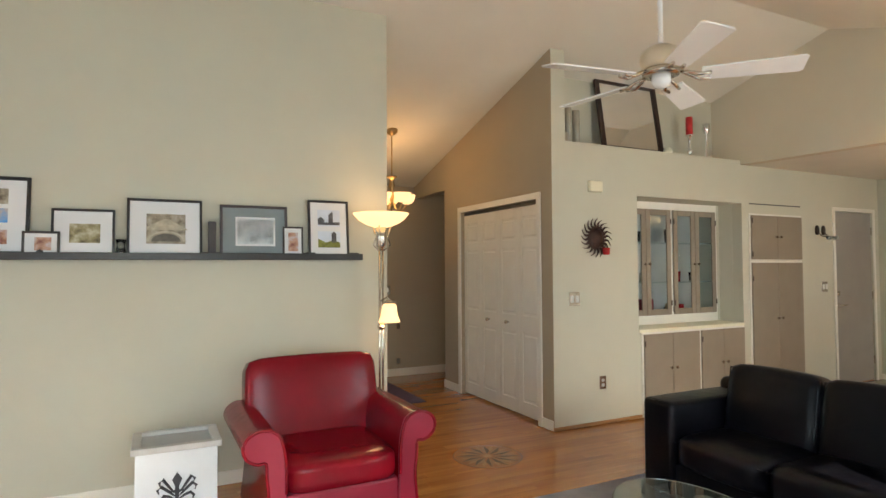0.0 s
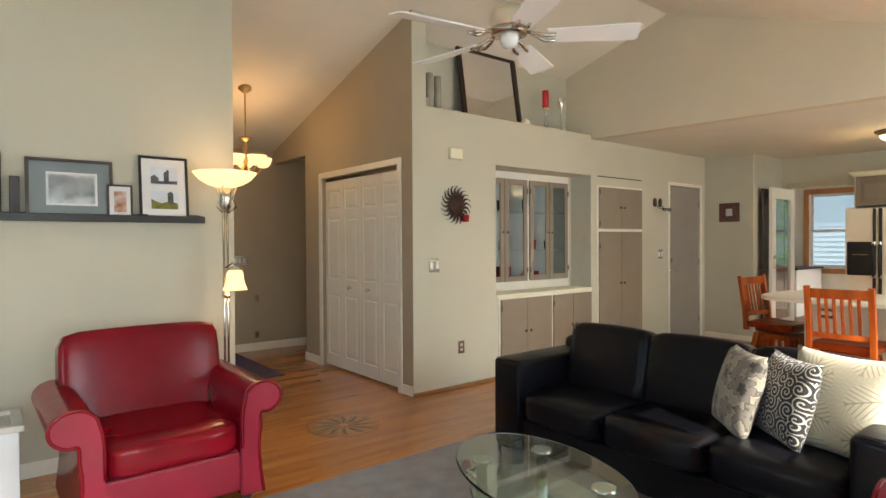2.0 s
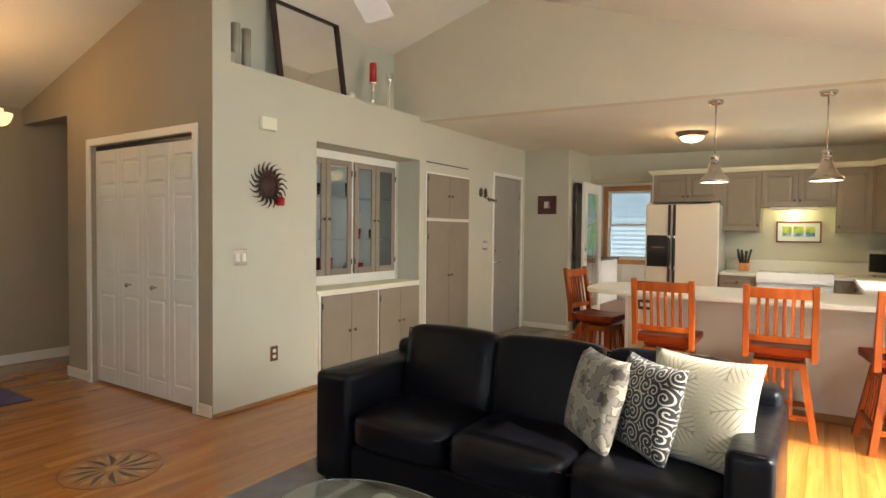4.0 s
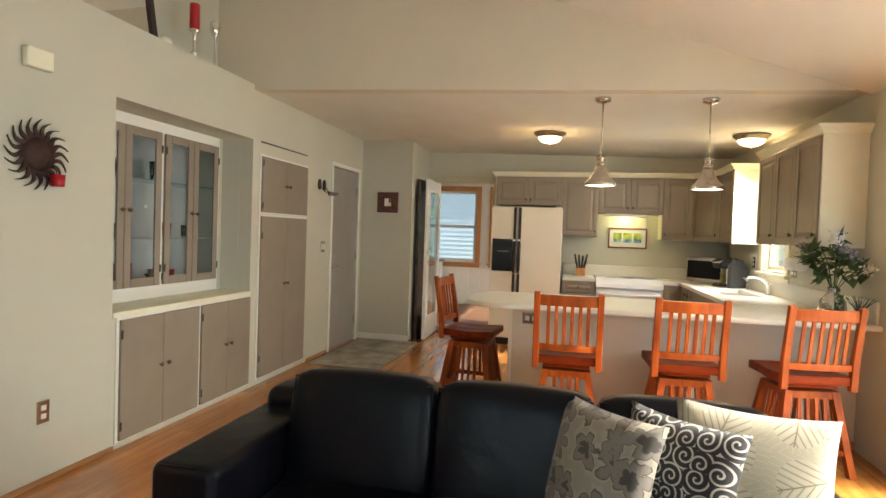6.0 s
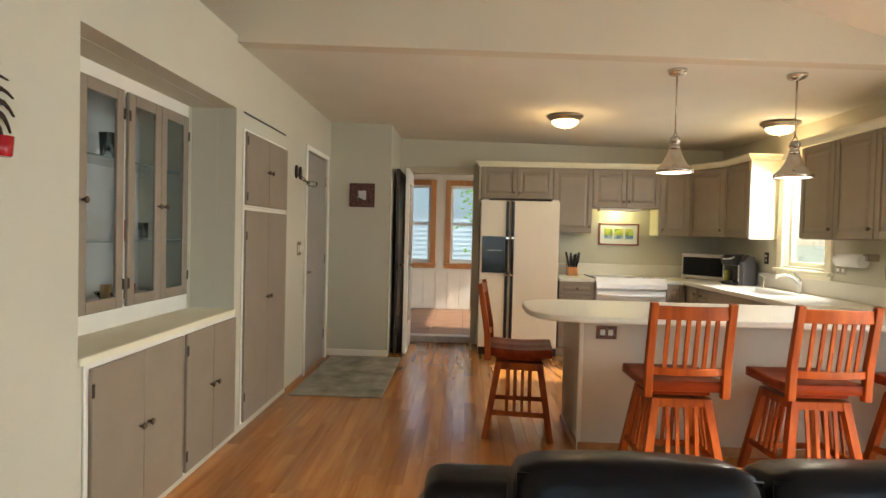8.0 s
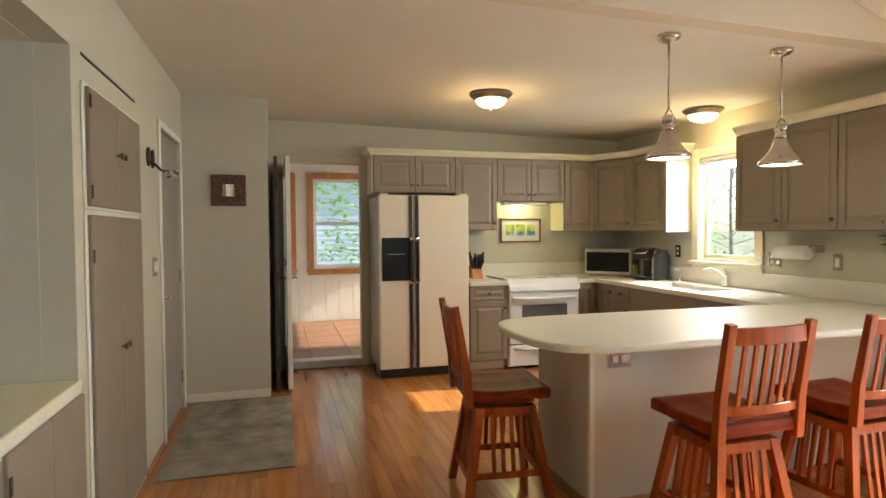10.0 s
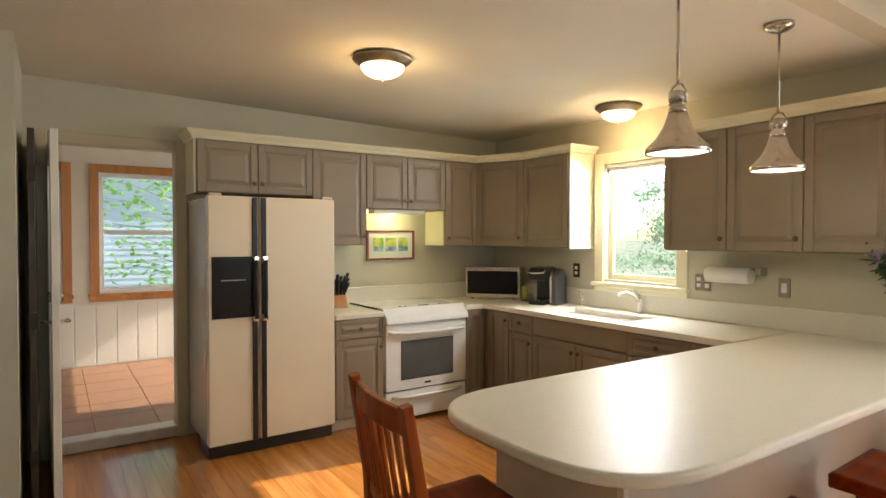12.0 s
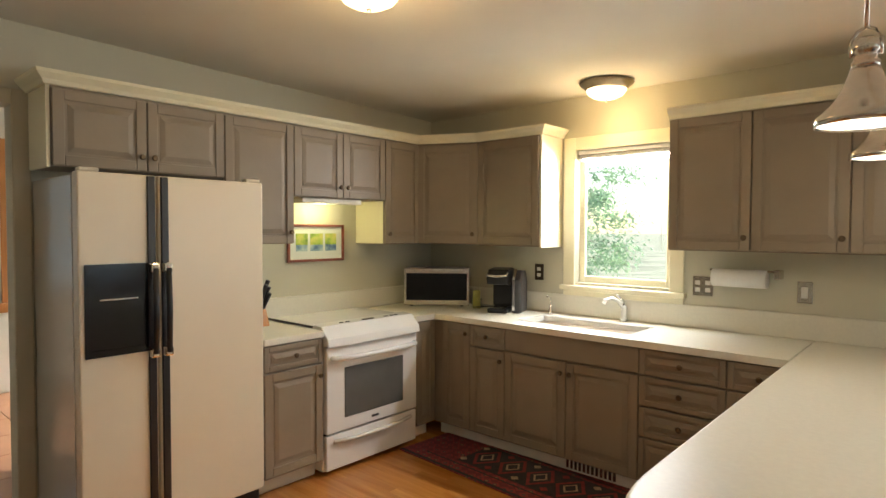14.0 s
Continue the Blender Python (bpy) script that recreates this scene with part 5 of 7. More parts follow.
def chandelier(x, y):
    top = roof(y)
    ob = thing("chandelier", pose(x, y, 0), "brass chandelier with five lit cream glass shades", "chandelier")
    part("canopy", lathe(B(), [(0.065, top + 0.02), (0.065, top - 0.02), (0.03, top - 0.05), (0.01, top - 0.06)], n=24), BRASS, ob)
    part("chain", tube(B(), [(0, 0, 2.42), (0, 0, top - 0.05)], 0.007), BRASS, ob)
    part("column", lathe(B(), [(0.06, 2.42), (0.062, 2.405), (0.03, 2.39), (0.025, 2.35), (0.035, 2.32), (0.02, 2.27), (0.028, 2.20), (0.015, 2.12), (0.02, 2.10), (0.005, 2.08)], n=20), BRASS, ob)
    for i in range(5):
        a = radians(72 * i)
        c, s = math.cos(a), math.sin(a)
        part("arm", tube(B(), [(0.02 * c, 0.02 * s, 2.14), (0.06 * c, 0.06 * s, 2.06), (0.12 * c, 0.12 * s, 2.05), (0.175 * c, 0.175 * s, 2.13)], 0.007), BRASS, ob)
        part("shade", lathe(B(), [(0.025, 2.125), (0.05, 2.135), (0.075, 2.16), (0.088, 2.195), (0.094, 2.225), (0.088, 2.225), (0.068, 2.17), (0.025, 2.14)], (0.175 * c, 0.175 * s, 0), 24), SHADELIT, ob, "lit cream glass shade", True)
    bulb("chandelier_bulb", (x, y, 2.36), 6.2, (1.0, 0.60, 0.26), 0.12)
    return ob


chandelier(2.735, 6.16)

# ---- sunroom ----
SX, SF = 12.3, 0.08
structure("floor_sunroom", span(B(), (E + T, 0.5, -0.2), (SX + T, 5.0, SF - 0.012)), GROUT, "terracotta tile floor of the sunroom")
openings_wall("wall_sunroom_east", 0.5, 5.0, 2.6, [(2.45, 3.26, 0.87, 2.17), (3.60, 4.41, 0.87, 2.17)], "Y", SX, T, PANEL, "white panelled sunroom wall with two windows")
openings_wall("wall_sunroom_south", E + T, SX + T, 2.6, [(9.95, 12.1, 0.75, 2.3)], "X", 0.38, T, PANEL, "white panelled sunroom wall with a wide window")
structure("wall_sunroom_north", span(B(), (E + T, 5.0, 0), (SX + T, 5.12, 2.6)), PANEL, "white panelled sunroom wall")
structure("ceiling_sunroom", span(B(), (E + T, 0.38, 2.6), (SX + T, 5.12, 2.7)), PANEL, "white sunroom ceiling")
structure("threshold", span(B(), (E - 0.01, 2.93, 0.001), (E + T + 0.03, 3.70, 0.084), 0.012, 2), mat("worn_aluminium", (0.50, 0.47, 0.42), 0.35, 0.5, vary=0.12, scale=14), "pale worn aluminium door threshold")


def window(name, m, w, h, trim, frame_mat, label, sash=True, trim_w=0.09):
    """A window in a wall whose room side looks to -y: casing, sill, sashes and panes, centred on x with its foot at z = 0."""
    ob = tagged(thing(name, m, label, "window"), kind="structure")
    bm = B()
    for a, b in (((-w / 2 - trim_w, -0.02, -trim_w * 0.2), (-w / 2, -0.001, h + trim_w)), ((w / 2, -0.02, -trim_w * 0.2), (w / 2 + trim_w, -0.001, h + trim_w)), ((-w / 2, -0.02, h), (w / 2, -0.001, h + trim_w))):
        span(bm, a, b, 0.004, 1)
    part("casing", bm, trim, ob)
    part("sill", span(B(), (-w / 2 - trim_w - 0.015, -0.05, -0.055), (w / 2 + trim_w + 0.015, 0.03, -0.02), 0.006, 2), trim, ob)
    part("apron", span(B(), (-w / 2 - trim_w, -0.018, -0.055 - 0.05), (w / 2 + trim_w, -0.001, -0.056), 0.004, 1), trim, ob)
    f = 0.045
    halves = ((0.0, h / 2 + 0.02, 0.035), (h / 2 - 0.02, h, 0.065)) if sash else ((0.0, h, 0.05),)
    for z0, z1, y in halves:
        bm = B()
        span(bm, (-w / 2, y, z0), (-w / 2 + f, y + 0.03, z1), 0.003, 1)
        span(bm, (w / 2 - f, y, z0), (w / 2, y + 0.03, z1), 0.003, 1)
        span(bm, (-w / 2 + f, y, z0), (w / 2 - f, y + 0.03, z0 + f), 0.003, 1)
        span(bm, (-w / 2 + f, y, z1 - f), (w / 2 - f, y + 0.03, z1), 0.003, 1)
        s = part("sash", bm, frame_mat, ob, "white window sash")
        p = part("pane", span(B(), (-w / 2 + f - 0.003, y + 0.012, z0 + f - 0.003), (w / 2 - f + 0.003, y + 0.017, z1 - f + 0.003)), PANE, s, "clear glass pane")
        p.visible_shadow = False
    return ob


window("window_1", pose(SX, 2.855, 0.87, 0, 0, -90), 0.81, 1.30, TRIMWOOD, ENAMEL, "double-hung sunroom window with orange wood casing")
window("window_2", pose(SX, 4.005, 0.87, 0, 0, -90), 0.81, 1.30, TRIMWOOD, ENAMEL, "double-hung sunroom window with orange wood casing")
window("window_3", pose(7.855, S, 1.12, 0, 0, 180), 0.67, 0.935, CREAM, CREAM, "cream-framed kitchen window over the sink", sash=False)
window("window_4", pose(0.2, S, 0.55, 0, 0, 180), 2.8, 1.55, WHITE, WHITE, "wide unseen white-framed window added in the west wall", sash=False)
# Out-of-view window added to go with the west fill lamp.
window("window_5", pose(W, 2.4, 0.6, 0, 0, 90), 2.4, 1.5, WHITE, WHITE, "unseen white-framed window added in the west wall", sash=False)
window("window_6", pose(4.25, S, 0.05, 0, 0, 180), 2.3, 2.03, WHITE, WHITE, "wide glazed patio door", sash=False)
window("window_7", pose(11.025, 0.5, 0.75, 0, 0, 180), 2.15, 1.55, TRIMWOOD, ENAMEL, "wide sunroom window with wood casing", sash=False)


# ---- picture ledge over the armchair ----
def photo(name, tones, scale=9.0):
    """A printed picture: soft patches of a few colours."""
    m = bpy.data.materials.new(name)
    m.use_nodes = True
    nt = m.node_tree
    b = nt.nodes["Principled BSDF"]
    b.inputs["Roughness"].default_value = 0.35
    tc = nt.nodes.new("ShaderNodeTexCoord")
    n = nt.nodes.new("ShaderNodeTexNoise")
    n.inputs["Scale"].default_value, n.inputs["Detail"].default_value = scale, 5
    nt.links.new(tc.outputs["Object"], n.inputs["Vector"])
    ramp = nt.nodes.new("ShaderNodeValToRGB")
    while len(ramp.color_ramp.elements) < len(tones):
        ramp.color_ramp.elements.new(0.5)
    for i, c in enumerate(tones):
        ramp.color_ramp.elements[i].position = 0.34 + 0.32 * i / max(1, len(tones) - 1)
        ramp.color_ramp.elements[i].color = (*c, 1)
    nt.links.new(n.outputs["Fac"], ramp.inputs["Fac"])
    nt.links.new(ramp.outputs["Color"], b.inputs["Base Color"])
    return m


STONE = photo("stone_photo", [(0.10, 0.08, 0.05), (0.28, 0.24, 0.17), (0.42, 0.38, 0.30)], 22)
SEPIA = photo("sepia_photo", [(0.09, 0.07, 0.03), (0.30, 0.25, 0.12), (0.55, 0.50, 0.35)], 18)
GREYPH = photo("grey_photo", [(0.30, 0.35, 0.36), (0.55, 0.62, 0.64), (0.75, 0.80, 0.82)], 12)
BLUEPH = photo("blue_photo", [(0.02, 0.10, 0.40), (0.10, 0.35, 0.70), (0.45, 0.40, 0.40)], 10)
REDPH = photo("red_photo", [(0.20, 0.06, 0.04), (0.45, 0.25, 0.16), (0.55, 0.55, 0.60)], 18)
SKYPR = mat("pale_sky_print", (0.60, 0.66, 0.74), 0.3, vary=0.08, scale=12)
SLATEPR = mat("slate_print", (0.10, 0.10, 0.11), 0.3, vary=0.35, scale=30)
HEDGEPR = mat("hedge_print", (0.16, 0.17, 0.035), 0.3, vary=0.5, scale=30)
STONEPR = mat("pale_stone_print", (0.42, 0.37, 0.27), 0.3, vary=0.25, scale=30)
PICGLASS = mat("picture_glazing", (0.72, 0.73, 0.73), 0.06, vary=0.01)

ledge = thing("picture_ledge", pose(0, 4.5, 1.497), "long black picture ledge on the wall over the armchair", "shelf")
part("shelf", span(B(), (-1.0, -0.095, 0.0), (1.825, -0.001, 0.022), 0.003, 1), DARKFRAME, ledge)
part("back_rail", span(B(), (-1.0, -0.016, 0.022), (1.825, -0.001, 0.05), 0.002, 1), DARKFRAME, ledge)
part("front_lip", span(B(), (-1.0, -0.10, -0.004), (1.825, -0.088, 0.042), 0.003, 1), DARKFRAME, ledge)


def framed(x0, x1, top, y, label, frame_w, frame_mat, mat_mat, prints, lean=6, deep=0.018, name="framed_picture", base=1.521, category="picture"):
    """A framed picture that stands on the ledge and leans on the wall. prints: (x0, x1, z0, z1, material) as shares of the board."""
    w, h = x1 - x0, top - base
    ob = thing(name, pose((x0 + x1) / 2, y, base, -lean, 0, 0), label, category, "framed pictures on the ledge")
    bm = B()
    f = frame_w
    span(bm, (-w / 2, -deep, 0), (-w / 2 + f, 0, h), 0.002, 1)
    span(bm, (w / 2 - f, -deep, 0), (w / 2, 0, h), 0.002, 1)
    span(bm, (-w / 2 + f, -deep, 0), (w / 2 - f, 0, f), 0.002, 1)
    span(bm, (-w / 2 + f, -deep, h - f), (w / 2 - f, 0, h), 0.002, 1)
    part("frame", bm, frame_mat, ob)
    part("mat_board", span(B(), (-w / 2 + f - 0.001, -0.008, f - 0.001), (w / 2 - f + 0.001, -0.004, h - f + 0.001)), mat_mat, ob)
    iw, ih = w - 2 * f, h - 2 * f
    for a, b, c, d, m in prints:
        part("print", span(B(), (-iw / 2 + a * iw, -0.0095, f + c * ih), (-iw / 2 + b * iw, -0.0082, f + d * ih)), m, ob)
    return ob


framed(-0.63, -0.193, 1.98, 4.44, "tall black-framed picture with three photographs", 0.02, DARKFRAME, PICGLASS, [(0.2, 0.78, 0.66, 0.88, STONE), (0.2, 0.78, 0.40, 0.60, BLUEPH), (0.2, 0.78, 0.10, 0.30, REDPH)])
framed(-0.09, 0.241, 1.803, 4.44, "black-framed sepia photograph in a white mat", 0.014, DARKFRAME, PICGLASS, [(0.26, 0.79, 0.24, 0.70, SEPIA)])
p3 = framed(0.305, 0.74, 1.884, 4.44, "black-framed photograph of a stone arch", 0.016, DARKFRAME, PICGLASS, [(0.23, 0.79, 0.18, 0.76, STONE)])
bm = B()
arch = [(0.085 * math.cos(math.pi * i / 12), 0.05 * math.sin(math.pi * i / 12)) for i in range(13)]
prism(bm, [(x + 0.005, z + 0.09) for x, z in arch], "Y", -0.0108, -0.0098)
part("print_arch", bm, mat("arch_shadow_print", (0.10, 0.085, 0.06), 0.4, vary=0.3, scale=30), p3)
bm = B()
prism(bm, [(x * 1.35 + 0.005, z * 1.35 + 0.09) for x, z in arch] + [(x * 1.15 + 0.005, z * 1.15 + 0.09) for x, z in arch[::-1]], "Y", -0.0112, -0.0102)
part("print_pediment", prism(B(), [(-0.11, 0.165), (0.125, 0.165), (0.125, 0.175), (0.02, 0.235), (-0.01, 0.235), (-0.11, 0.18)], "Y", -0.0106, -0.0097), STONEPR, p3)
part("print_arch", bm, mat("arch_stone_print", (0.45, 0.40, 0.30), 0.4, vary=0.2, scale=30), p3)
framed(0.848, 1.29, 1.866, 4.44, "dark grey framed picture with a grey mat", 0.018, mat("grey_frame", (0.07, 0.06, 0.06), 0.35), mat("grey_glazed_mat", (0.22, 0.26, 0.27), 0.05, vary=0.02), [(0.2, 0.84, 0.16, 0.80, PAPER), (0.23, 0.81, 0.20, 0.76, GREYPH)])
town = framed(1.436, 1.731, 1.925, 4.44, "black-framed pair of town photographs", 0.016, DARKFRAME, PICGLASS, [(0.2, 0.82, 0.54, 0.86, SKYPR), (0.2, 0.82, 0.12, 0.44, SKYPR)])
for poly, ink in (([(-0.078, 0.226), (-0.03, 0.226), (-0.03, 0.262), (-0.055, 0.285), (-0.078, 0.27)], SLATEPR), ([(0.0, 0.226), (0.032, 0.226), (0.032, 0.312), (0.024, 0.325), (0.016, 0.312), (0.0, 0.30)], SLATEPR), ([(-0.03, 0.226), (0.082, 0.226), (0.082, 0.248), (-0.03, 0.244)], SLATEPR),
                  ([(-0.078, 0.062), (0.082, 0.062), (0.082, 0.10), (0.03, 0.115), (-0.02, 0.098), (-0.078, 0.125)], HEDGEPR), ([(0.02, 0.10), (0.055, 0.10), (0.055, 0.165), (0.038, 0.178), (0.02, 0.165)], SLATEPR)):
    part("print_shape", prism(B(), poly, "Y", -0.0108, -0.0097), ink, town)
framed(-0.228, -0.041, 1.662, 4.428, "small dark-framed photograph on the ledge", 0.014, mat("brown_frame", (0.04, 0.03, 0.025), 0.4), PICGLASS, [(0.3, 0.82, 0.12, 0.80, REDPH)], 4, 0.012)
framed(1.255, 1.395, 1.726, 4.428, "small dark-framed photograph on the ledge", 0.012, mat("brown_frame", (0.04, 0.03, 0.025), 0.4), PICGLASS, [(0.22, 0.8, 0.12, 0.84, REDPH)], 4, 0.012)
solid("black_block", span(B(), (0.775, 4.41, 1.5195), (0.822, 4.45, 1.746), 0.003, 1), mat("charcoal_wood", (0.035, 0.03, 0.03), 0.5), "narrow charcoal wooden block on the ledge", "ornament")
bm = B()
lathe(bm, [(0.025, 0), (0.028, 0.02), (0.022, 0.06), (0.03, 0.10), (0.026, 0.10), (0.018, 0.06), (0.02, 0.02)], (0.275, 4.43, 1.5195), 16)
solid("glass_candle_holder", bm, PANE, "small clear glass candle holder on the ledge", "candle holder", smooth=True)
bm = B()
lathe(bm, [(0.03, 0), (0.035, 0.02), (0.03, 0.035), (0.01, 0.04)], (-0.14, 4.45, 1.5195), 12)
solid("small_bowl", bm, DARKFRAME, "small dark ornament on the ledge", "ornament")
for x in (1.45, 1.76):
    solid("ledge_ornament", span(B(), (x - 0.03, 4.414, 1.5195), (x + 0.03, 4.424, 1.548), 0.004, 2), DARKFRAME, "small black ornament on the ledge", "ornament", "ledge ornaments")


# ---- waste bin with a lily motif ----
def waste_bin():
    ob = thing("waste_bin", pose(0.58, 3.83, 0), "white painted metal waste bin with a dark lily motif", "waste bin")
    BINW = mat("bin_white", (0.62, 0.65, 0.66), 0.35, vary=0.08, scale=4)
    RIM = mat("bin_rim", (0.45, 0.45, 0.43), 0.4, 0.3, vary=0.08)
    bm = B()
    for a, b in (((-0.195, -0.16, 0.01), (0.195, -0.152, 0.50)), ((-0.195, 0.152, 0.01), (0.195, 0.16, 0.50)), ((-0.195, -0.152, 0.01), (-0.187, 0.152, 0.50)), ((0.187, -0.152, 0.01), (0.195, 0.152, 0.50)), ((-0.195, -0.16, 0.0), (0.195, 0.16, 0.012))):
        span(bm, a, b, 0.002, 1)
    part("body", bm, BINW, ob)
    bm = B()
    for a, b in (((-0.215, -0.18, 0.50), (0.215, -0.14, 0.532)), ((-0.215, 0.14, 0.50), (0.215, 0.18, 0.532)), ((-0.215, -0.14, 0.50), (-0.17, 0.14, 0.532)), ((0.17, -0.14, 0.50), (0.215, 0.14, 0.532))):
        span(bm, a, b, 0.004, 1)
    part("rim", bm, RIM, ob, "pale grey metal rim")
    part("lid", span(B(), (-0.17, -0.14, 0.49), (0.17, 0.14, 0.512)), mat("bin_lid", (0.36, 0.37, 0.37), 0.5, vary=0.08), ob, "grey swing lid")
    INK = mat("motif_ink", (0.03, 0.03, 0.035), 0.5)
    y0, y1 = -0.1635, -0.1605
    bm = prism(B(), [(0.0, 0.33), (0.03, 0.285), (0.012, 0.24), (0.012, 0.12), (-0.012, 0.12), (-0.012, 0.24), (-0.03, 0.285)], "Y", y0, y1)
    part("motif", bm, INK, ob, "dark lily motif")
    for s in (-1, 1):
        for k, (sx, zz) in enumerate(((0.105, 0.295), (0.115, 0.25), (0.10, 0.19))):
            pts = [(0.014 * s, -0.162, 0.20 - 0.02 * k), (0.045 * s, -0.162, 0.24 - 0.03 * k), (sx * 0.8 * s, -0.162, zz), (sx * s, -0.162, zz - 0.02), (sx * 0.92 * s, -0.162, zz - 0.045)]
            part("motif", tube(B(), pts, [0.004, 0.009, 0.011, 0.009, 0.004], 6), INK, ob, "dark lily motif")
    part("motif", span(B(), (-0.04, y0, 0.205), (0.04, y1, 0.218)), INK, ob, "dark lily motif")
    for p in ob.children:
        if p.name.startswith("motif"):
            p.matrix_basis = Matrix.Translation((0, 0, 0.125)) @ Matrix.Diagonal((0.8, 1, 0.8, 1))
    return ob


waste_bin()


# ---- on the hutch wall ----
def plate(name, x, z, w, h, label, category, toggles=1, wall="N", metal=None):
    m = {"N": pose(x, N - 0.0005, z), "S": pose(x, S + 0.0005, z, 0, 0, 180)}[wall]
    ob = thing(name, m, label, category)
    part("plate", box(B(), (0, -0.004, 0), (w, 0.008, h), 0.003, 1), metal or STEEL, ob)
    for i in range(toggles):
        xx = (i - (toggles - 1) / 2) * w / max(1, toggles)
        if category == "outlet":
            for zz in (-0.022, 0.022):
                part("socket", box(B(), (xx, -0.0095, zz), (0.03, 0.003, 0.026), 0.001, 1), PLATE, ob)
        else:
            part("toggle", box(B(), (xx, -0.0105, 0), (0.032, 0.005, 0.062), 0.002, 1), PLATE, ob, "white rocker")
    return ob


plate("light_switch", 3.83, 1.148, 0.12, 0.12, "brushed metal double light switch plate on the wall", "light switch", 2)
plate("wall_outlet", 4.144, 0.377, 0.075, 0.12, "brushed metal outlet plate near the floor", "outlet")
plate("light_switch", 7.53, 1.185, 0.11, 0.12, "brushed metal light switch plate beside the grey door", "light switch", 2)
plate("light_switch", 7.318, 1.15, 0.12, 0.12, "brushed metal plate beside the kitchen window", "outlet", 2, "S")
plate("light_switch", 6.779, 1.15, 0.075, 0.12, "brushed metal light switch plate over the worktop", "light switch", 1, "S")
plate("wall_outlet", 8.49, 1.18, 0.075, 0.12, "dark outlet plate beside the kitchen window", "outlet", 1, "S", DARKMETAL)
alarm = thing("door_chime", pose(4.07, N - 0.0005, 2.17), "cream plastic door chime box on the wall", "door chime")
part("case", box(B(), (0, -0.022, 0), (0.145, 0.044, 0.10), 0.008, 2), CREAM, alarm)


def sunburst(x, z):
    ob = thing("sunburst_ornament", pose(x, N - 0.001, z), "dark metal sunburst wall ornament with curling rays", "wall ornament")
    part("disc", lathe(B(), [(0.095, 0.006), (0.095, 0.012), (0.06, 0.022), (0.02, 0.026)], (0, 0, 0), 28, Matrix.Rotation(radians(90), 4, "X")), DARKSUN, ob)
    for i in range(20):
        a = 2 * math.pi * i / 20
        bm = B()
        ring = []
        for k in range(6):
            r = 0.085 + 0.095 * k / 5
            b = a + 0.16 * math.sin(k / 5 * math.pi * 1.2)
            w = 0.015 * (1 - k / 5.6)
            c, s = math.cos(b), math.sin(b)
            ring.append(((r * c - w * s, r * s + w * c), (r * c + w * s, r * s - w * c)))
        prism(bm, [q[0] for q in ring] + [q[1] for q in ring[::-1]], "Y", -0.016, -0.008)
        part("ray", bm, DARKSUN, ob)
    return ob


DARKSUN = mat("rusty_dark_metal", (0.045, 0.020, 0.014), 0.5, 0.5, vary=0.4, scale=18)
sunburst(4.085, 1.70)
cup = thing("red_cup", pose(4.165, N - 0.05, 1.545), "small red enamel cup hanging under the sunburst", "cup")
part("bowl", lathe(B(), [(0.028, 0), (0.032, 0.005), (0.036, 0.062), (0.032, 0.062), (0.028, 0.008)], n=20), mat("red_enamel", (0.40, 0.01, 0.015), 0.2), cup)
part("handle", tube(B(), [(-0.033, 0, 0.05), (-0.055, 0, 0.045), (-0.06, 0, 0.025), (-0.05, 0, 0.01), (-0.03, 0, 0.012)], 0.004, 6), DARKMETAL, cup)
part("hook", tube(B(), [(0, 0.0, 0.06), (0, 0.02, 0.10), (0, 0.048, 0.11)], 0.003, 6), DARKMETAL, cup)

sconce = thing("candle_sconce", pose(7.47, N - 0.001, 1.80), "dark metal wall sconce with two glass candle cups", "sconce")
for i, x in enumerate((-0.06, 0.06)):
    part("back_plate", lathe(B(), [(0.038, 0), (0.038, 0.012), (0.02, 0.016)], (x, 0, 0.05), 20, Matrix.Rotation(radians(90), 4, "X") @ Matrix.Diagonal((1, 1.5, 1, 1))), DARKMETAL, sconce)
    part("arm", tube(B(), [(x, -0.012, 0.03), (x, -0.07, -0.03), (x + 0.04, -0.11, -0.03)], 0.005, 6), DARKMETAL, sconce)
    part("cup", lathe(B(), [(0.012, -0.07), (0.03, -0.055), (0.036, -0.025), (0.032, -0.025), (0.024, -0.052)], (x + 0.05, -0.11, 0), 18), PANE, sconce, "clear glass cup", True)
part("bar", tube(B(), [(-0.07, -0.09, -0.03), (0.12, -0.09, -0.03)], 0.005, 6), DARKMETAL, sconce)

mosaic = thing("mosaic_mirror", pose(8.6895, 4.14, 1.742, 0, 0, -90) @ Matrix.Diagonal((1.3, 1.0, 1.22, 1)), "small square mirror in a dark red mosaic frame", "mirror")
bm = B()
for a, b in (((-0.105, -0.02, -0.105), (-0.035, 0, 0.105)), ((0.035, -0.02, -0.105), (0.105, 0, 0.105)), ((-0.035, -0.02, -0.105), (0.035, 0, -0.04)), ((-0.035, -0.02, 0.04), (0.035, 0, 0.105))):
    span(bm, a, b, 0.002, 1)
part("frame", bm, photo("dark_mosaic", [(0.03, 0.012, 0.010), (0.10, 0.03, 0.02), (0.16, 0.07, 0.04)], 60), mosaic, "dark red mosaic frame")
part("glass", span(B(), (-0.036, -0.012, -0.041), (0.036, -0.008, 0.041)), MIRROR, mosaic, "mirror glass")

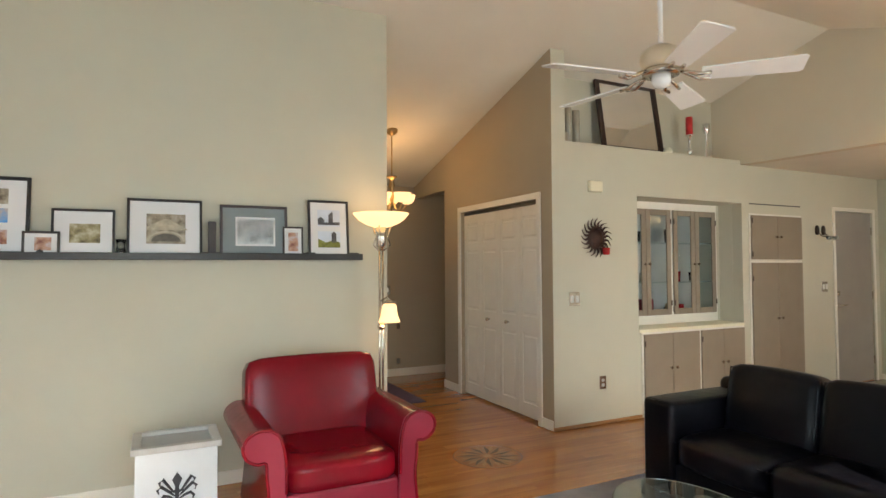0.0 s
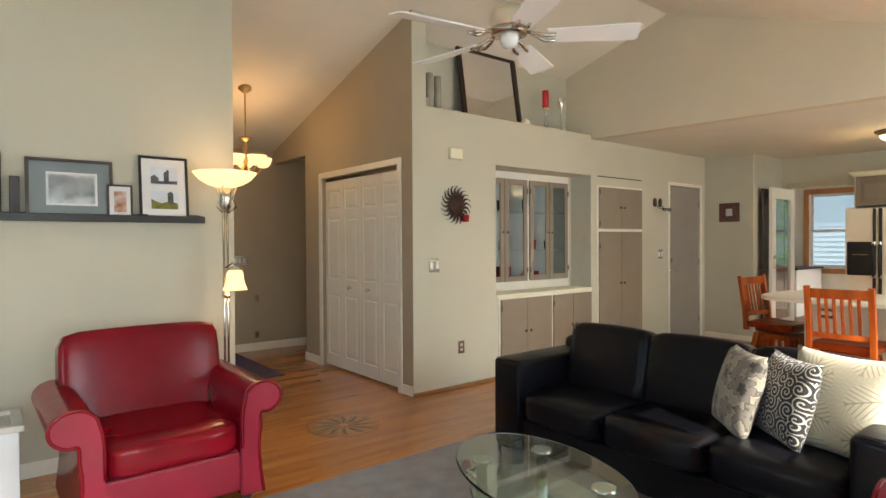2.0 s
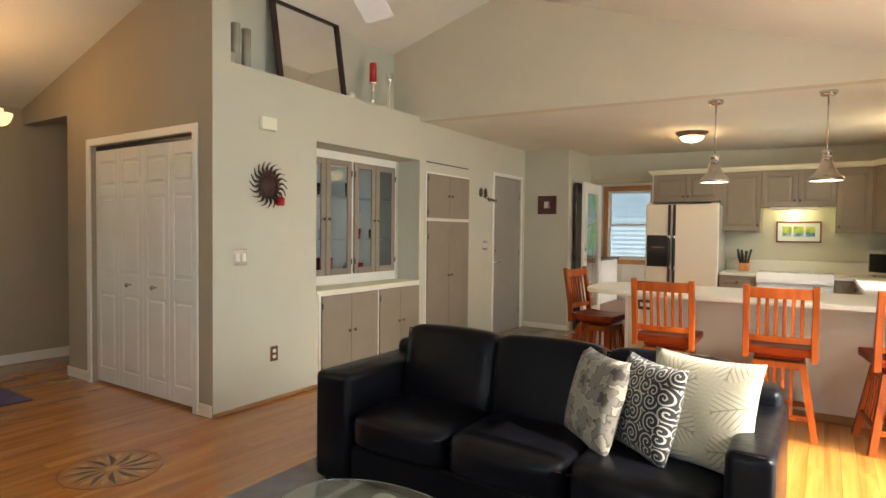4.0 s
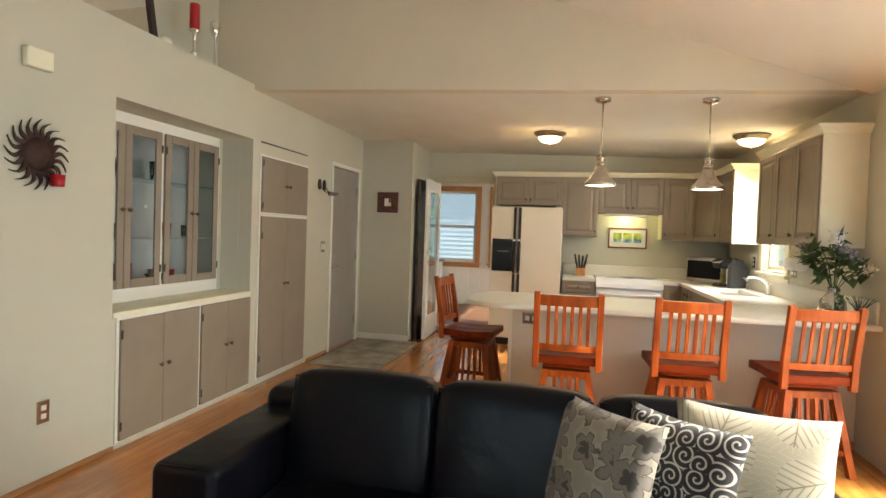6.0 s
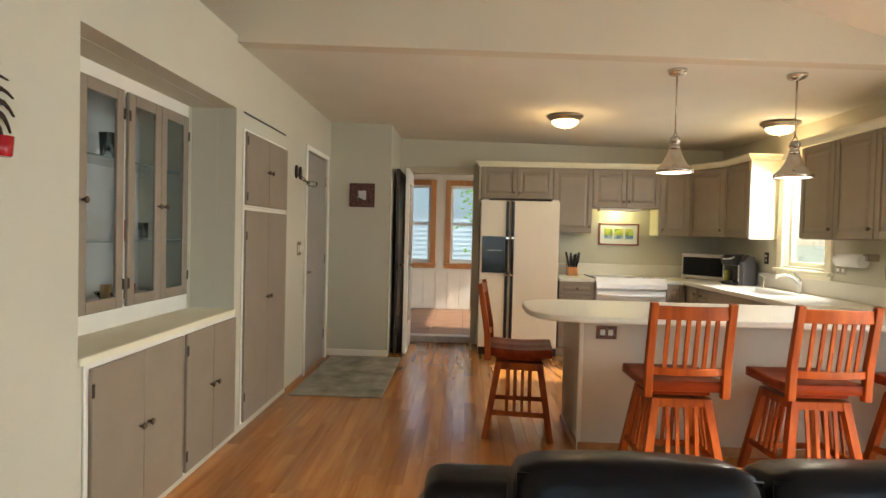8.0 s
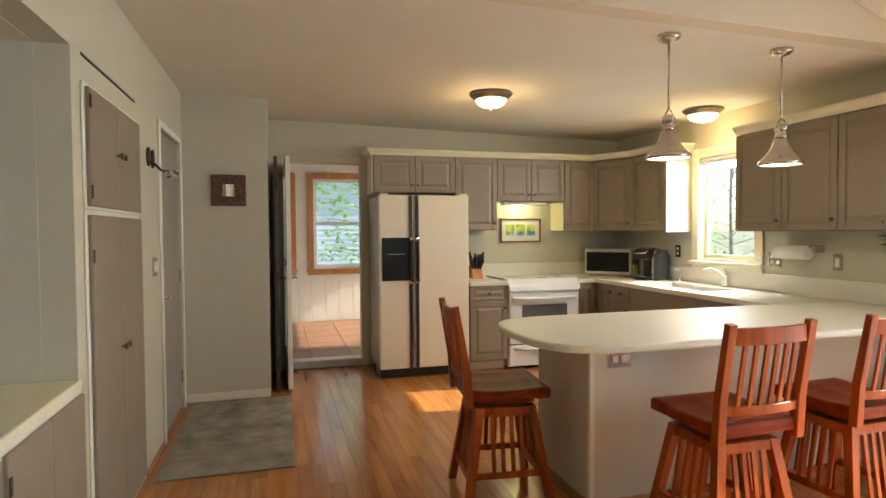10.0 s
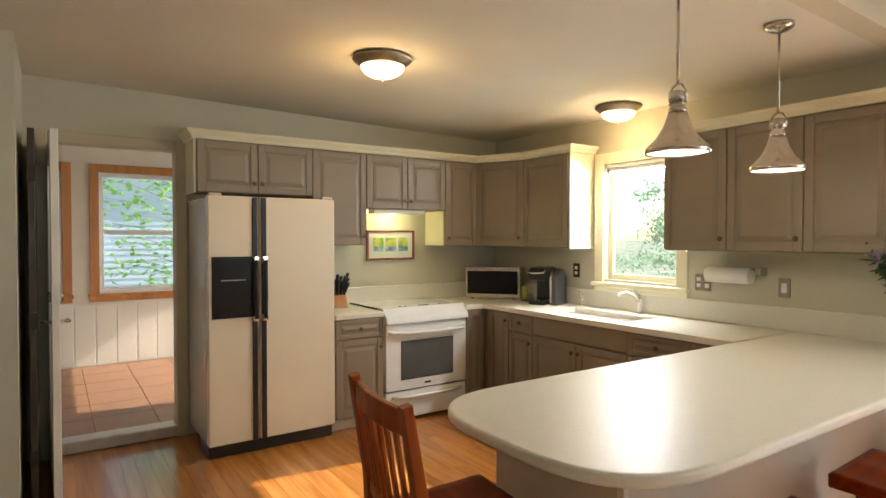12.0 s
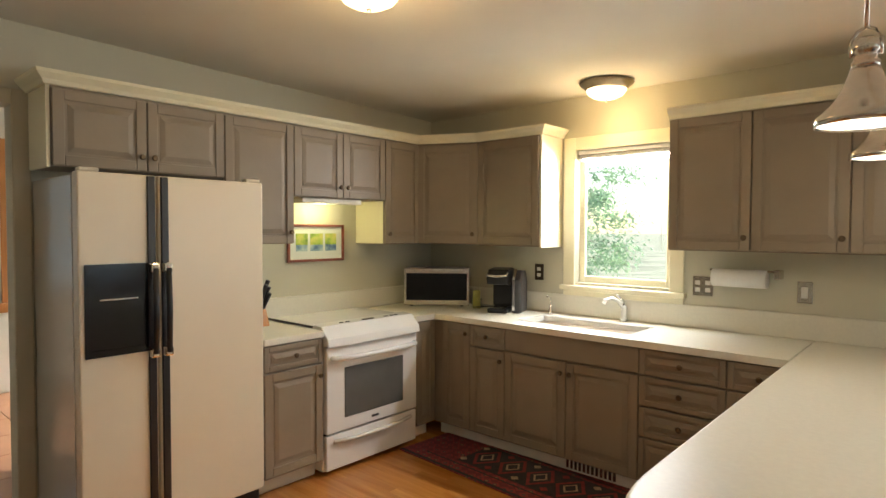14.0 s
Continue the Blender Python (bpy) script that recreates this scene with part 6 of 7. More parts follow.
# ---- on the plant shelf ----
lm = thing("leaning_mirror", pose(4.765, 4.70, 2.569, -9, 0, 0), "large mirror in a dark wood frame leaning on the plant shelf", "mirror")
bm = B()
w, h, f = 0.82, 0.77, 0.055
for a, b in (((-w / 2, -0.03, 0), (-w / 2 + f, 0, h)), ((w / 2 - f, -0.03, 0), (w / 2, 0, h)), ((-w / 2 + f, -0.03, 0), (w / 2 - f, 0, f)), ((-w / 2 + f, -0.03, h - f), (w / 2 - f, 0, h))):
    span(bm, a, b, 0.004, 1)
part("frame", bm, mat("espresso_wood", (0.03, 0.014, 0.010), 0.35, vary=0.3, scale=12), lm)
part("glass", span(B(), (-w / 2 + f - 0.002, -0.014, f - 0.002), (w / 2 - f + 0.002, -0.010, h - f + 0.002)), MIRROR, lm, "mirror glass")
cs = thing("candlestick", pose(5.50, 4.64, 2.569), "tall red pillar candle on a silver candlestick", "candlestick")
part("stick", lathe(B(), [(0.045, 0), (0.045, 0.008), (0.015, 0.02), (0.012, 0.05), (0.028, 0.07), (0.028, 0.08), (0.012, 0.095), (0.014, 0.225), (0.045, 0.24), (0.045, 0.247)], n=24), CHROME, cs, "silver candlestick", True)
part("candle", lathe(B(), [(0.036, 0.248), (0.036, 0.435), (0.030, 0.44), (0.004, 0.433)], n=24), RED, cs, "red wax candle")
gb = thing("silver_goblet", pose(5.78, 4.66, 2.569), "small silver goblet beside the candlestick", "goblet")
part("bowl", lathe(B(), [(0.035, 0), (0.035, 0.006), (0.008, 0.02), (0.008, 0.28), (0.03, 0.31), (0.042, 0.35), (0.036, 0.40), (0.030, 0.40), (0.034, 0.35), (0.01, 0.315)], n=20), CHROME, gb, "", True)
gv = thing("glass_vase", pose(3.93, 4.68, 2.569), "tall smoky glass cylinder vase on the plant shelf", "vase", "vases on the plant shelf")
part("wall", lathe(B(), [(0.035, 0), (0.035, 0.36), (0.031, 0.36), (0.031, 0.01)], n=24), mat("smoky_vase_glass", (0.42, 0.38, 0.30), 0.15, vary=0.1), gv, "", True)
copy_thing(gv, pose(4.06, 4.72, 2.569) @ Matrix.Scale(1.0, 4))
solid("shelf_box", span(B(), (3.80, 4.60, 2.569), (3.87, 4.67, 2.68), 0.004, 1), mat("beige_box", (0.35, 0.30, 0.22), 0.7, vary=0.2), "small beige box on the plant shelf", "box")
solid("cream_ornament", lathe(B(), [(0.03, 0), (0.045, 0.03), (0.04, 0.06), (0.015, 0.08)], (5.14, 4.60, 2.569), 16), CREAM, "small cream ornament on the plant shelf", "ornament", smooth=True)

# ---- in the hutch ----
def tumbler(x, y, z, h, r, material, label, category="glass"):
    return solid("tumbler", lathe(B(), [(r * 0.75, 0), (r * 0.8, 0.004), (r, h), (r - 0.003, h), (r * 0.7, 0.008)], (x, y, z), 18), material, label, category, "glassware in the hutch", smooth=True)


REDGLASS = mat("red_glassware", (0.30, 0.015, 0.02), 0.15, vary=0.05)
tumbler(5.60, 4.92, 1.269, 0.11, 0.034, REDGLASS, "red drinking glass on the hutch shelf")
tumbler(5.06, 4.90, 1.269, 0.10, 0.034, CHROME, "shiny metal cup on the hutch shelf")
tumbler(5.20, 4.95, 1.269, 0.07, 0.03, BRASS, "small brass cup on the hutch shelf")
tumbler(4.80, 4.92, 1.269, 0.10, 0.03, PANE, "clear drinking glass on the hutch shelf")
tumbler(5.85, 4.95, 1.269, 0.10, 0.03, PANE, "clear drinking glass on the hutch shelf")
tumbler(5.62, 4.90, 0.942, 0.08, 0.035, REDGLASS, "red glass bowl on the hutch floor")
tumbler(5.12, 4.90, 0.942, 0.07, 0.04, DARKMETAL, "dark metal cup on the hutch floor")
tumbler(5.45, 4.92, 0.942, 0.09, 0.03, BRASS, "small brass cup on the hutch floor")
tumbler(5.50, 4.95, 1.689, 0.15, 0.045, PANE, "tall clear glass vase on the hutch shelf")
tumbler(5.10, 4.95, 1.689, 0.12, 0.04, PANE, "clear glass bowl on the hutch shelf")
solid("red_tin", span(B(), (5.02, 4.88, 0.941), (5.20, 4.94, 1.09), 0.006, 2), mat("red_tin_paint", (0.16, 0.012, 0.02), 0.3, vary=0.3, scale=20), "dark red gift box in the hutch", "box")
solid("hutch_floor", span(B(), (4.604, GY + 0.022, 0.925), (6.058, 5.095, 0.9405)), WHITE, "white hutch bottom shelf", "shelf")
solid("glass_dish", lathe(B(), [(0.03, 0), (0.05, 0.01), (0.08, 0.05), (0.075, 0.05), (0.04, 0.014)], (5.50, 4.93, 0.941), 20), PANE, "clear glass dish in the hutch", "dish", smooth=True)

# ---- on the worktop ----
mw = thing("microwave", pose(9.21, 0.285, TZ1, 0, 0, -141.7), "stainless countertop microwave with a dark door", "microwave")
part("body", span(B(), (-0.255, 0.012, 0.012), (0.255, 0.30, 0.30), 0.006, 2), mat("microwave_case", (0.40, 0.40, 0.40), 0.35, 0.6), mw)
part("front", span(B(), (-0.258, 0.0, 0.01), (0.258, 0.012, 0.302), 0.004, 1), STEEL, mw, "stainless front frame")
part("door_glass", span(B(), (-0.238, -0.004, 0.05), (0.238, -0.0005, 0.262), 0.002, 1), DARKGLASS, mw, "black door glass")
for x in (-0.2, 0.2):
    for y in (0.04, 0.26):
        part("foot", span(B(), (x - 0.012, y - 0.012, 0), (x + 0.012, y + 0.012, 0.0115)), BLACK, mw)
cm = thing("coffee_maker", pose(8.69, 0.12, TZ1, 0, 0, -160), "black and silver single-cup coffee maker on the worktop", "coffee maker")
GUN = mat("gunmetal_plastic", (0.10, 0.10, 0.105), 0.3, 0.4, vary=0.05)
part("base", span(B(), (-0.075, -0.16, 0), (0.075, 0.10, 0.035), 0.012, 3), BLACK, cm)
part("column", span(B(), (-0.075, -0.01, 0.036), (0.075, 0.10, 0.24), 0.015, 3), BLACK, cm)
part("head", prism(B(), [(-0.15, 0.21), (-0.17, 0.26), (-0.12, 0.315), (0.02, 0.325), (0.10, 0.30), (0.10, 0.2405), (0.0, 0.2405), (-0.06, 0.20)], "X", -0.08, 0.08, 0.01, 2), BLACK, cm)
part("handle", tube(B(), [(-0.07, -0.12, 0.30), (-0.07, -0.175, 0.275), (0.0, -0.185, 0.27), (0.07, -0.175, 0.275), (0.07, -0.12, 0.30)], 0.009), CHROME, cm, "silver lid handle")
part("reservoir", prism(B(), [(-0.10, 0.0), (0.09, 0.0), (0.10, 0.22), (0.05, 0.305), (-0.03, 0.31), (-0.10, 0.24)], "X", 0.095, 0.165, 0.012, 2), GUN, cm, "dark grey water tank")
part("strip", prism(B(), [(-0.106, 0.02), (-0.10, 0.02), (-0.10, 0.24), (-0.03, 0.315), (-0.036, 0.32), (-0.106, 0.245)], "X", 0.10, 0.118), CHROME, cm, "silver edge strip")
part("drip_tray", span(B(), (-0.05, -0.15, 0.036), (0.05, -0.03, 0.042), 0.002, 1), STEEL, cm)
part("cord", tube(B(), [(-0.07, 0.12, 0.02), (-0.16, 0.08, 0.012), (-0.24, 0.02, 0.012), (-0.26, 0.10, 0.012), (-0.22, 0.18, 0.06)], 0.004, 6), BLACK, cm, "black power cord")
solid("spice_jar", lathe(B(), [(0.032, 0), (0.032, 0.085), (0.026, 0.09), (0.03, 0.095), (0.03, 0.135), (0.005, 0.138)], (8.93, 0.13, TZ1), 16), mat("mustard_jar", (0.35, 0.33, 0.08), 0.4), "small mustard jar with a dark lid", "jar")
kb = thing("knife_block", pose(9.42, 1.73, TZ1, 0, 0, -90), "wooden knife block full of black-handled knives", "knife block")
part("block", prism(B(), [(-0.06, 0), (0.07, 0), (0.09, 0.14), (-0.02, 0.10)], "X", -0.06, 0.06, 0.004, 1), TRIMWOOD, kb)
for i in range(4):
    for j in range(3):
        x, y = -0.042 + i * 0.028, -0.01 + j * 0.03
        z = 0.10 + (y + 0.02) * 0.36
        d = Vector((0.22 * (i - 1.5) / 1.5, -0.38, 0.92)).normalized()
        part("knife_handle", tube(B(), [Vector((x, y, z)), Vector((x, y, z)) + d * (0.11 + 0.03 * ((i + j) % 3))], [0.011, 0.014], 6), BLACK, kb)

pic = thing("wall_picture", pose(E - 0.001, 1.148, 1.262, 0, 0, -90), "picture of three small landscapes in a red-brown frame", "picture")
bm = B()
w, h, f = 0.485, 0.265, 0.018
for a, b in (((-w / 2, -0.022, 0), (-w / 2 + f, 0, h)), ((w / 2 - f, -0.022, 0), (w / 2, 0, h)), ((-w / 2 + f, -0.022, 0), (w / 2 - f, 0, f)), ((-w / 2 + f, -0.022, h - f), (w / 2 - f, 0, h))):
    span(bm, a, b, 0.002, 1)
part("frame", bm, mat("red_brown_frame", (0.20, 0.05, 0.03), 0.35, vary=0.2, scale=20), pic)
part("mat_board", span(B(), (-w / 2 + f, -0.010, f), (w / 2 - f, -0.004, h - f)), mat("pale_mat", (0.60, 0.64, 0.60), 0.08, vary=0.02), pic)
FIELD = photo("green_field_print", [(0.05, 0.16, 0.03), (0.30, 0.42, 0.05), (0.55, 0.50, 0.12)], 14)
LAKE = photo("blue_lake_print", [(0.05, 0.12, 0.25), (0.20, 0.32, 0.40), (0.45, 0.55, 0.50)], 14)
for x in (-0.125, 0.0, 0.125):
    hw = 0.05 if x else 0.055
    part("print", span(B(), (x - hw, -0.0115, 0.12), (x + hw, -0.0102, 0.20)), FIELD, pic)
    part("print", span(B(), (x - hw, -0.0115, 0.075), (x + hw, -0.0102, 0.12)), LAKE, pic)

pt = thing("paper_towel_holder", pose(7.065, S, 1.215), "nickel wall holder with a white paper towel roll", "paper towel holder")
part("roll", lathe(B(), [(0.052, -0.145), (0.052, 0.145)], (0.03, 0.075, 0.0), 28, Matrix.Rotation(radians(90), 4, "Y")), mat("paper_towel", (0.82, 0.82, 0.78), 0.9, vary=0.03, bump=0.2, bump_scale=90), pt, "white paper roll")
part("bar", tube(B(), [(0.19, 0.075, 0.045), (-0.17, 0.075, 0.045)], 0.007), STEEL, pt)
part("bracket", box(B(), (-0.165, 0.045, 0.03), (0.035, 0.09, 0.055), 0.006, 2), STEEL, pt)

# ---- flowers on the peninsula ----
def leaf_mesh(bm, c, u, v, l, w):
    """One folded leaf from c along u, spread along v."""
    n = u.cross(v).normalized()
    pts = [c, c + u * l * 0.35 + v * w + n * 0.1 * l, c + u * l, c + u * l * 0.35 - v * w + n * 0.1 * l]
    mid = c + u * l * 0.5 - n * 0.05 * l
    q = [bm.verts.new(p) for p in pts]
    o = bm.verts.new(mid)
    for i in range(4):
        bm.faces.new((q[i], q[(i + 1) % 4], o))


def bouquet(x, y):
    rnd = random.Random(11)
    ob = thing("flower_vase", pose(x, y, TZ1), "silvery glass vase with white and lilac flowers and green leaves", "flower vase")
    part("vase", lathe(B(), [(0.055, 0), (0.07, 0.01), (0.085, 0.06), (0.075, 0.13), (0.035, 0.18), (0.028, 0.20), (0.035, 0.22), (0.03, 0.22), (0.02, 0.19), (0.06, 0.13), (0.07, 0.06), (0.05, 0.014)], n=28), mat("mercury_glass", (0.55, 0.52, 0.46), 0.12, 0.8, vary=0.2, scale=12), ob, "silvery glass vase", True)
    tips = []
    for i in range(13):
        a, r = rnd.uniform(0, 6.28), rnd.uniform(0.04, 0.26)
        tip = Vector((r * math.cos(a), r * math.sin(a), rnd.uniform(0.36, 0.62) - r * 0.3))
        tips.append(tip)
        part("stem", tube(B(), [(0, 0, 0.17), (tip.x * 0.4, tip.y * 0.4, 0.17 + (tip.z - 0.17) * 0.6), tip], 0.003, 5), LEAFGREEN, ob)
    for k, (material, label) in enumerate(((PETALWHITE, "white blossoms"), (PETALLILAC, "lilac blossoms"))):
        bm = B()
        for i, tip in enumerate(tips):
            if i % 3 == 2 or (i % 3 == 1) != (k == 1):
                continue
            for _ in range(46):
                d = Vector((rnd.gauss(0, 1), rnd.gauss(0, 1), rnd.gauss(0, 1))).normalized()
                u = Vector((rnd.gauss(0, 1), rnd.gauss(0, 1), rnd.gauss(0, 1))).normalized()
                leaf_mesh(bm, tip + d * rnd.uniform(0.01, 0.055), u, u.cross(d).normalized(), 0.024, 0.010)
        part("blossom", bm, material, ob, label)
    bm = B()
    for tip in tips:
        for _ in range(9):
            d = Vector((rnd.gauss(0, 1), rnd.gauss(0, 1), rnd.gauss(0, 0.7))).normalized()
            c = tip * rnd.uniform(0.7, 1.0) + Vector((0, 0, 0.17 * 0.1))
            leaf_mesh(bm, c, d, d.cross(Vector((0.2, 0.1, 1))).normalized(), rnd.uniform(0.07, 0.12), 0.030)
    for s in range(30):
        c = Vector((-0.10 + rnd.uniform(-0.03, 0.03), rnd.uniform(-0.03, 0.03), rnd.uniform(0.02, 0.26)))
        d = Vector((rnd.gauss(0, 0.4), rnd.gauss(0, 0.4), -1)).normalized()
        leaf_mesh(bm, c, d, d.cross(Vector((1, 0.2, 0.1))).normalized(), 0.05, 0.008)
    part("foliage", bm, LEAFGREEN, ob, "green leaves and trailing sprigs")
    return ob


LEAFGREEN = mat("houseplant_leaf", (0.05, 0.10, 0.03), 0.5, vary=0.4, scale=14)
PETALWHITE = mat("white_petal", (0.72, 0.70, 0.66), 0.6, vary=0.1, scale=20)
PETALLILAC = mat("lilac_petal", (0.26, 0.22, 0.28), 0.6, vary=0.25, scale=20)
bouquet(5.98, 0.15)
air = thing("air_plant", pose(5.88, 0.03, TZ1) @ Matrix.Scale(1.35, 4), "spiky air plant in a small clay pot", "plant")
part("pot", lathe(B(), [(0.02, 0), (0.028, 0.005), (0.032, 0.04), (0.026, 0.04), (0.02, 0.03)], n=16), mat("dark_clay", (0.10, 0.07, 0.05), 0.6), air)
bm = B()
for i in range(22):
    a = i * 2.4
    t = 0.3 + 0.5 * ((i * 7) % 11) / 11
    tube(bm, [(0, 0, 0.035), (0.04 * t * math.cos(a), 0.04 * t * math.sin(a), 0.08), (0.10 * t * math.cos(a), 0.10 * t * math.sin(a), 0.14 - 0.03 * t)], [0.003, 0.0025, 0.0006], 4)
part("leaves", bm, mat("grey_green_leaf", (0.09, 0.12, 0.10), 0.6, vary=0.2), air)


# ---- floor ornaments ----
def medallion(x, y, r):
    ob = thing("floor_medallion", pose(x, y, 0.0), "inlaid star medallion of dark and light woods in the floor", "floor inlay")
    DARKI = wood("walnut_inlay", (0.035, 0.016, 0.008), (0.08, 0.04, 0.018), rough=0.3, grain=20)
    MIDI = wood("brown_inlay", (0.33, 0.135, 0.036), (0.45, 0.20, 0.058), rough=0.3, grain=20)
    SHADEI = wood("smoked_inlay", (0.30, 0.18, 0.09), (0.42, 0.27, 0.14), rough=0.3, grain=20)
    LIGHTI = wood("maple_inlay", (0.40, 0.24, 0.10), (0.52, 0.33, 0.15), rough=0.3, grain=20)

    def ring(r0, r1, z, material, nm="ring"):
        n = 64
        bm = B()
        a = [(r1 * math.cos(2 * math.pi * i / n), r1 * math.sin(2 * math.pi * i / n)) for i in range(n)]
        b = [(r0 * math.cos(2 * math.pi * i / n), r0 * math.sin(2 * math.pi * i / n)) for i in range(n)]
        va = [[bm.verts.new((p[0], p[1], h)) for p in q] for q, h in ((a, 0.0), (a, z), (b, z))]
        for i in range(n):
            j = (i + 1) % n
            bm.faces.new((va[0][i], va[0][j], va[1][j], va[1][i]))
            bm.faces.new((va[1][i], va[1][j], va[2][j], va[2][i]))
        part(nm, bm, material, ob)
    ring(0.0005, r * 0.985, 0.0008, MIDI, "field")
    ring(r * 0.965, r, 0.0014, wood("umber_inlay", (0.16, 0.075, 0.028), (0.24, 0.11, 0.04), rough=0.3, grain=20), "border")
    for k in range(24):
        a = 2 * math.pi * (k + 0.5) / 24
        big = k % 2 == 0
        inner, wide, tip, half = (0.16, 0.52, 0.93, 0.23) if big else (0.45, 0.70, 0.90, 0.10)
        for s in (-1, 1):
            pts = [(r * inner * math.cos(a), r * inner * math.sin(a)), (r * wide * math.cos(a + s * half), r * wide * math.sin(a + s * half)), (r * tip * math.cos(a), r * tip * math.sin(a))]
            if s < 0:
                pts.reverse()
            part("petal", prism(B(), pts, "Z", 0.0, 0.002 if big else 0.0017), (DARKI if s < 0 else SHADEI) if big else LIGHTI, ob)
    ring(0.0005, r * 0.13, 0.0024, LIGHTI, "hub")
    return ob


medallion(2.745, 4.195, 0.265)


def oriental(name):
    """A red rug with a dark field of diamonds and a patterned border."""
    m = bpy.data.materials.new(name)
    m.use_nodes = True
    nt = m.node_tree
    b = nt.nodes["Principled BSDF"]
    b.inputs["Roughness"].default_value = 0.95
    tc = nt.nodes.new("ShaderNodeTexCoord")
    vo = nt.nodes.new("ShaderNodeTexVoronoi")
    vo.distance = "MANHATTAN"
    vo.inputs["Scale"].default_value = 16
    vo.inputs["Randomness"].default_value = 0.35
    nt.links.new(tc.outputs["Object"], vo.inputs["Vector"])
    ramp = nt.nodes.new("ShaderNodeValToRGB")
    ramp.color_ramp.interpolation = "CONSTANT"
    tones = [(0.0, (0.28, 0.16, 0.06)), (0.16, (0.05, 0.03, 0.03)), (0.34, (0.22, 0.025, 0.02)), (0.62, (0.12, 0.015, 0.015))]
    while len(ramp.color_ramp.elements) < 4:
        ramp.color_ramp.elements.new(0.5)
    for e, (p, c) in zip(ramp.color_ramp.elements, tones):
        e.position, e.color = p, (*c, 1)
    nt.links.new(vo.outputs["Distance"], ramp.inputs["Fac"])
    nt.links.new(ramp.outputs["Color"], b.inputs["Base Color"])
    return m


krug = thing("kitchen_rug", pose(7.98, 0.70, 0.0005, 0, 0, -4), "red oriental runner with a dark diamond field by the sink", "rug")
part("woven_ground", span(B(), (-0.95, -0.31, 0), (0.95, 0.31, 0.007), 0.002, 1), oriental("red_oriental_pile"), krug)
RUGDARK = mat("dark_rug_wool", (0.022, 0.018, 0.016), 0.95, vary=0.3, scale=40)
RUGRED = mat("deep_red_rug_wool", (0.20, 0.022, 0.018), 0.95, vary=0.3, scale=40)
RUGTAN = mat("tan_rug_wool", (0.36, 0.25, 0.14), 0.95, vary=0.3, scale=40)
part("field", span(B(), (-0.72, -0.16, 0.007), (0.55, 0.16, 0.0082)), RUGDARK, krug, "dark patterned field")
for i in range(6):
    x = -0.62 + i * 0.21
    for half_w, half_d, z, wool in ((0.10, 0.145, 0.0090, RUGRED), (0.075, 0.11, 0.0098, RUGDARK), (0.05, 0.07, 0.0106, RUGTAN), (0.035, 0.05, 0.0114, RUGDARK)):
        part("diamond", prism(B(), [(x - half_w, 0), (x, -half_d), (x + half_w, 0), (x, half_d)], "Z", 0.0075, z), wool, krug)
    for s in (-1, 1):
        part("rosette", prism(B(), [(x + 0.105 - 0.028, s * 0.115), (x + 0.105, s * 0.115 - 0.028), (x + 0.105 + 0.028, s * 0.115), (x + 0.105, s * 0.115 + 0.028)], "Z", 0.0075, 0.0095), RUGTAN if i % 2 else RUGRED, krug)
for s in (-1, 1):
    part("border", span(B(), (-0.95, s * 0.290 - 0.012, 0.007), (0.95, s * 0.290 + 0.012, 0.008)), RUGDARK, krug)
    part("border", span(B(), (-0.80, s * 0.200 - 0.006, 0.007), (0.80, s * 0.200 + 0.006, 0.008)), RUGDARK, krug)
vent = thing("floor_vent", pose(7.78, 0.472, 0.0), "white slotted vent in the toe kick", "vent")
part("frame", span(B(), (-0.18, 0.0, 0.008), (0.18, 0.006, 0.092), 0.002, 1), WHITE, vent)
for i in range(12):
    part("slat", span(B(), (-0.165 + i * 0.028, 0.0065, 0.02), (-0.148 + i * 0.028, 0.010, 0.08)), STEEL, vent)

# peninsula outlet
po = thing("wall_outlet", pose(PX0 - 0.0005, 2.13, 0.755, 0, 0, -90), "brushed metal horizontal outlet plate on the peninsula", "outlet")
part("plate", box(B(), (0, -0.004, 0), (0.13, 0.008, 0.085), 0.003, 1), STEEL, po)
for x in (-0.025, 0.025):
    part("socket", box(B(), (x, -0.0095, 0), (0.03, 0.003, 0.034), 0.001, 1), PLATE, po)

# entry wall fittings
es = thing("light_switch", pose(3.15, 7.5495, 1.14), "brushed metal triple light switch by the front door", "light switch")
part("plate", box(B(), (0, -0.004, 0), (0.2, 0.008, 0.12), 0.003, 1), STEEL, es)
for i in range(3):
    part("toggle", box(B(), (-0.055 + i * 0.055, -0.010, 0), (0.03, 0.005, 0.06), 0.002, 1), PLATE, es)
for z, nm in ((0.66, "round grey wall plate"), (0.20, "round grey wall plate")):
    solid("wall_plate", box(B(), (3.36, 7.545, z), (0.05, 0.008, 0.08), 0.003, 1), STEEL, "small metal cover plate on the entry wall", "wall plate", "cover plates")

# white cabinet in the sunroom
wc = thing("low_cabinet", pose(11.7, 4.55, SF), "low white cabinet with a dark top in the sunroom", "cabinet")
part("body", span(B(), (-0.55, -0.35, 0.0), (0.55, 0.4, 0.78), 0.004, 1), ENAMEL, wc)
part("top", span(B(), (-0.57, -0.38, 0.781), (0.57, 0.42, 0.81), 0.004, 1), DARKFRAME, wc, "dark top board")


# vertical panelling grooves of the sunroom wall
for i in range(14):
    y = 2.0 + i * 0.2
    bm = span(B(), (SX - 0.006, y - 0.094, SF), (SX - 0.0005, y + 0.094, 0.74), 0.003, 1)
    ob = new("panel_board", mesh_from("panel_board", bm, PANEL))
    ob.parent = bpy.data.objects["wall_sunroom_east"]


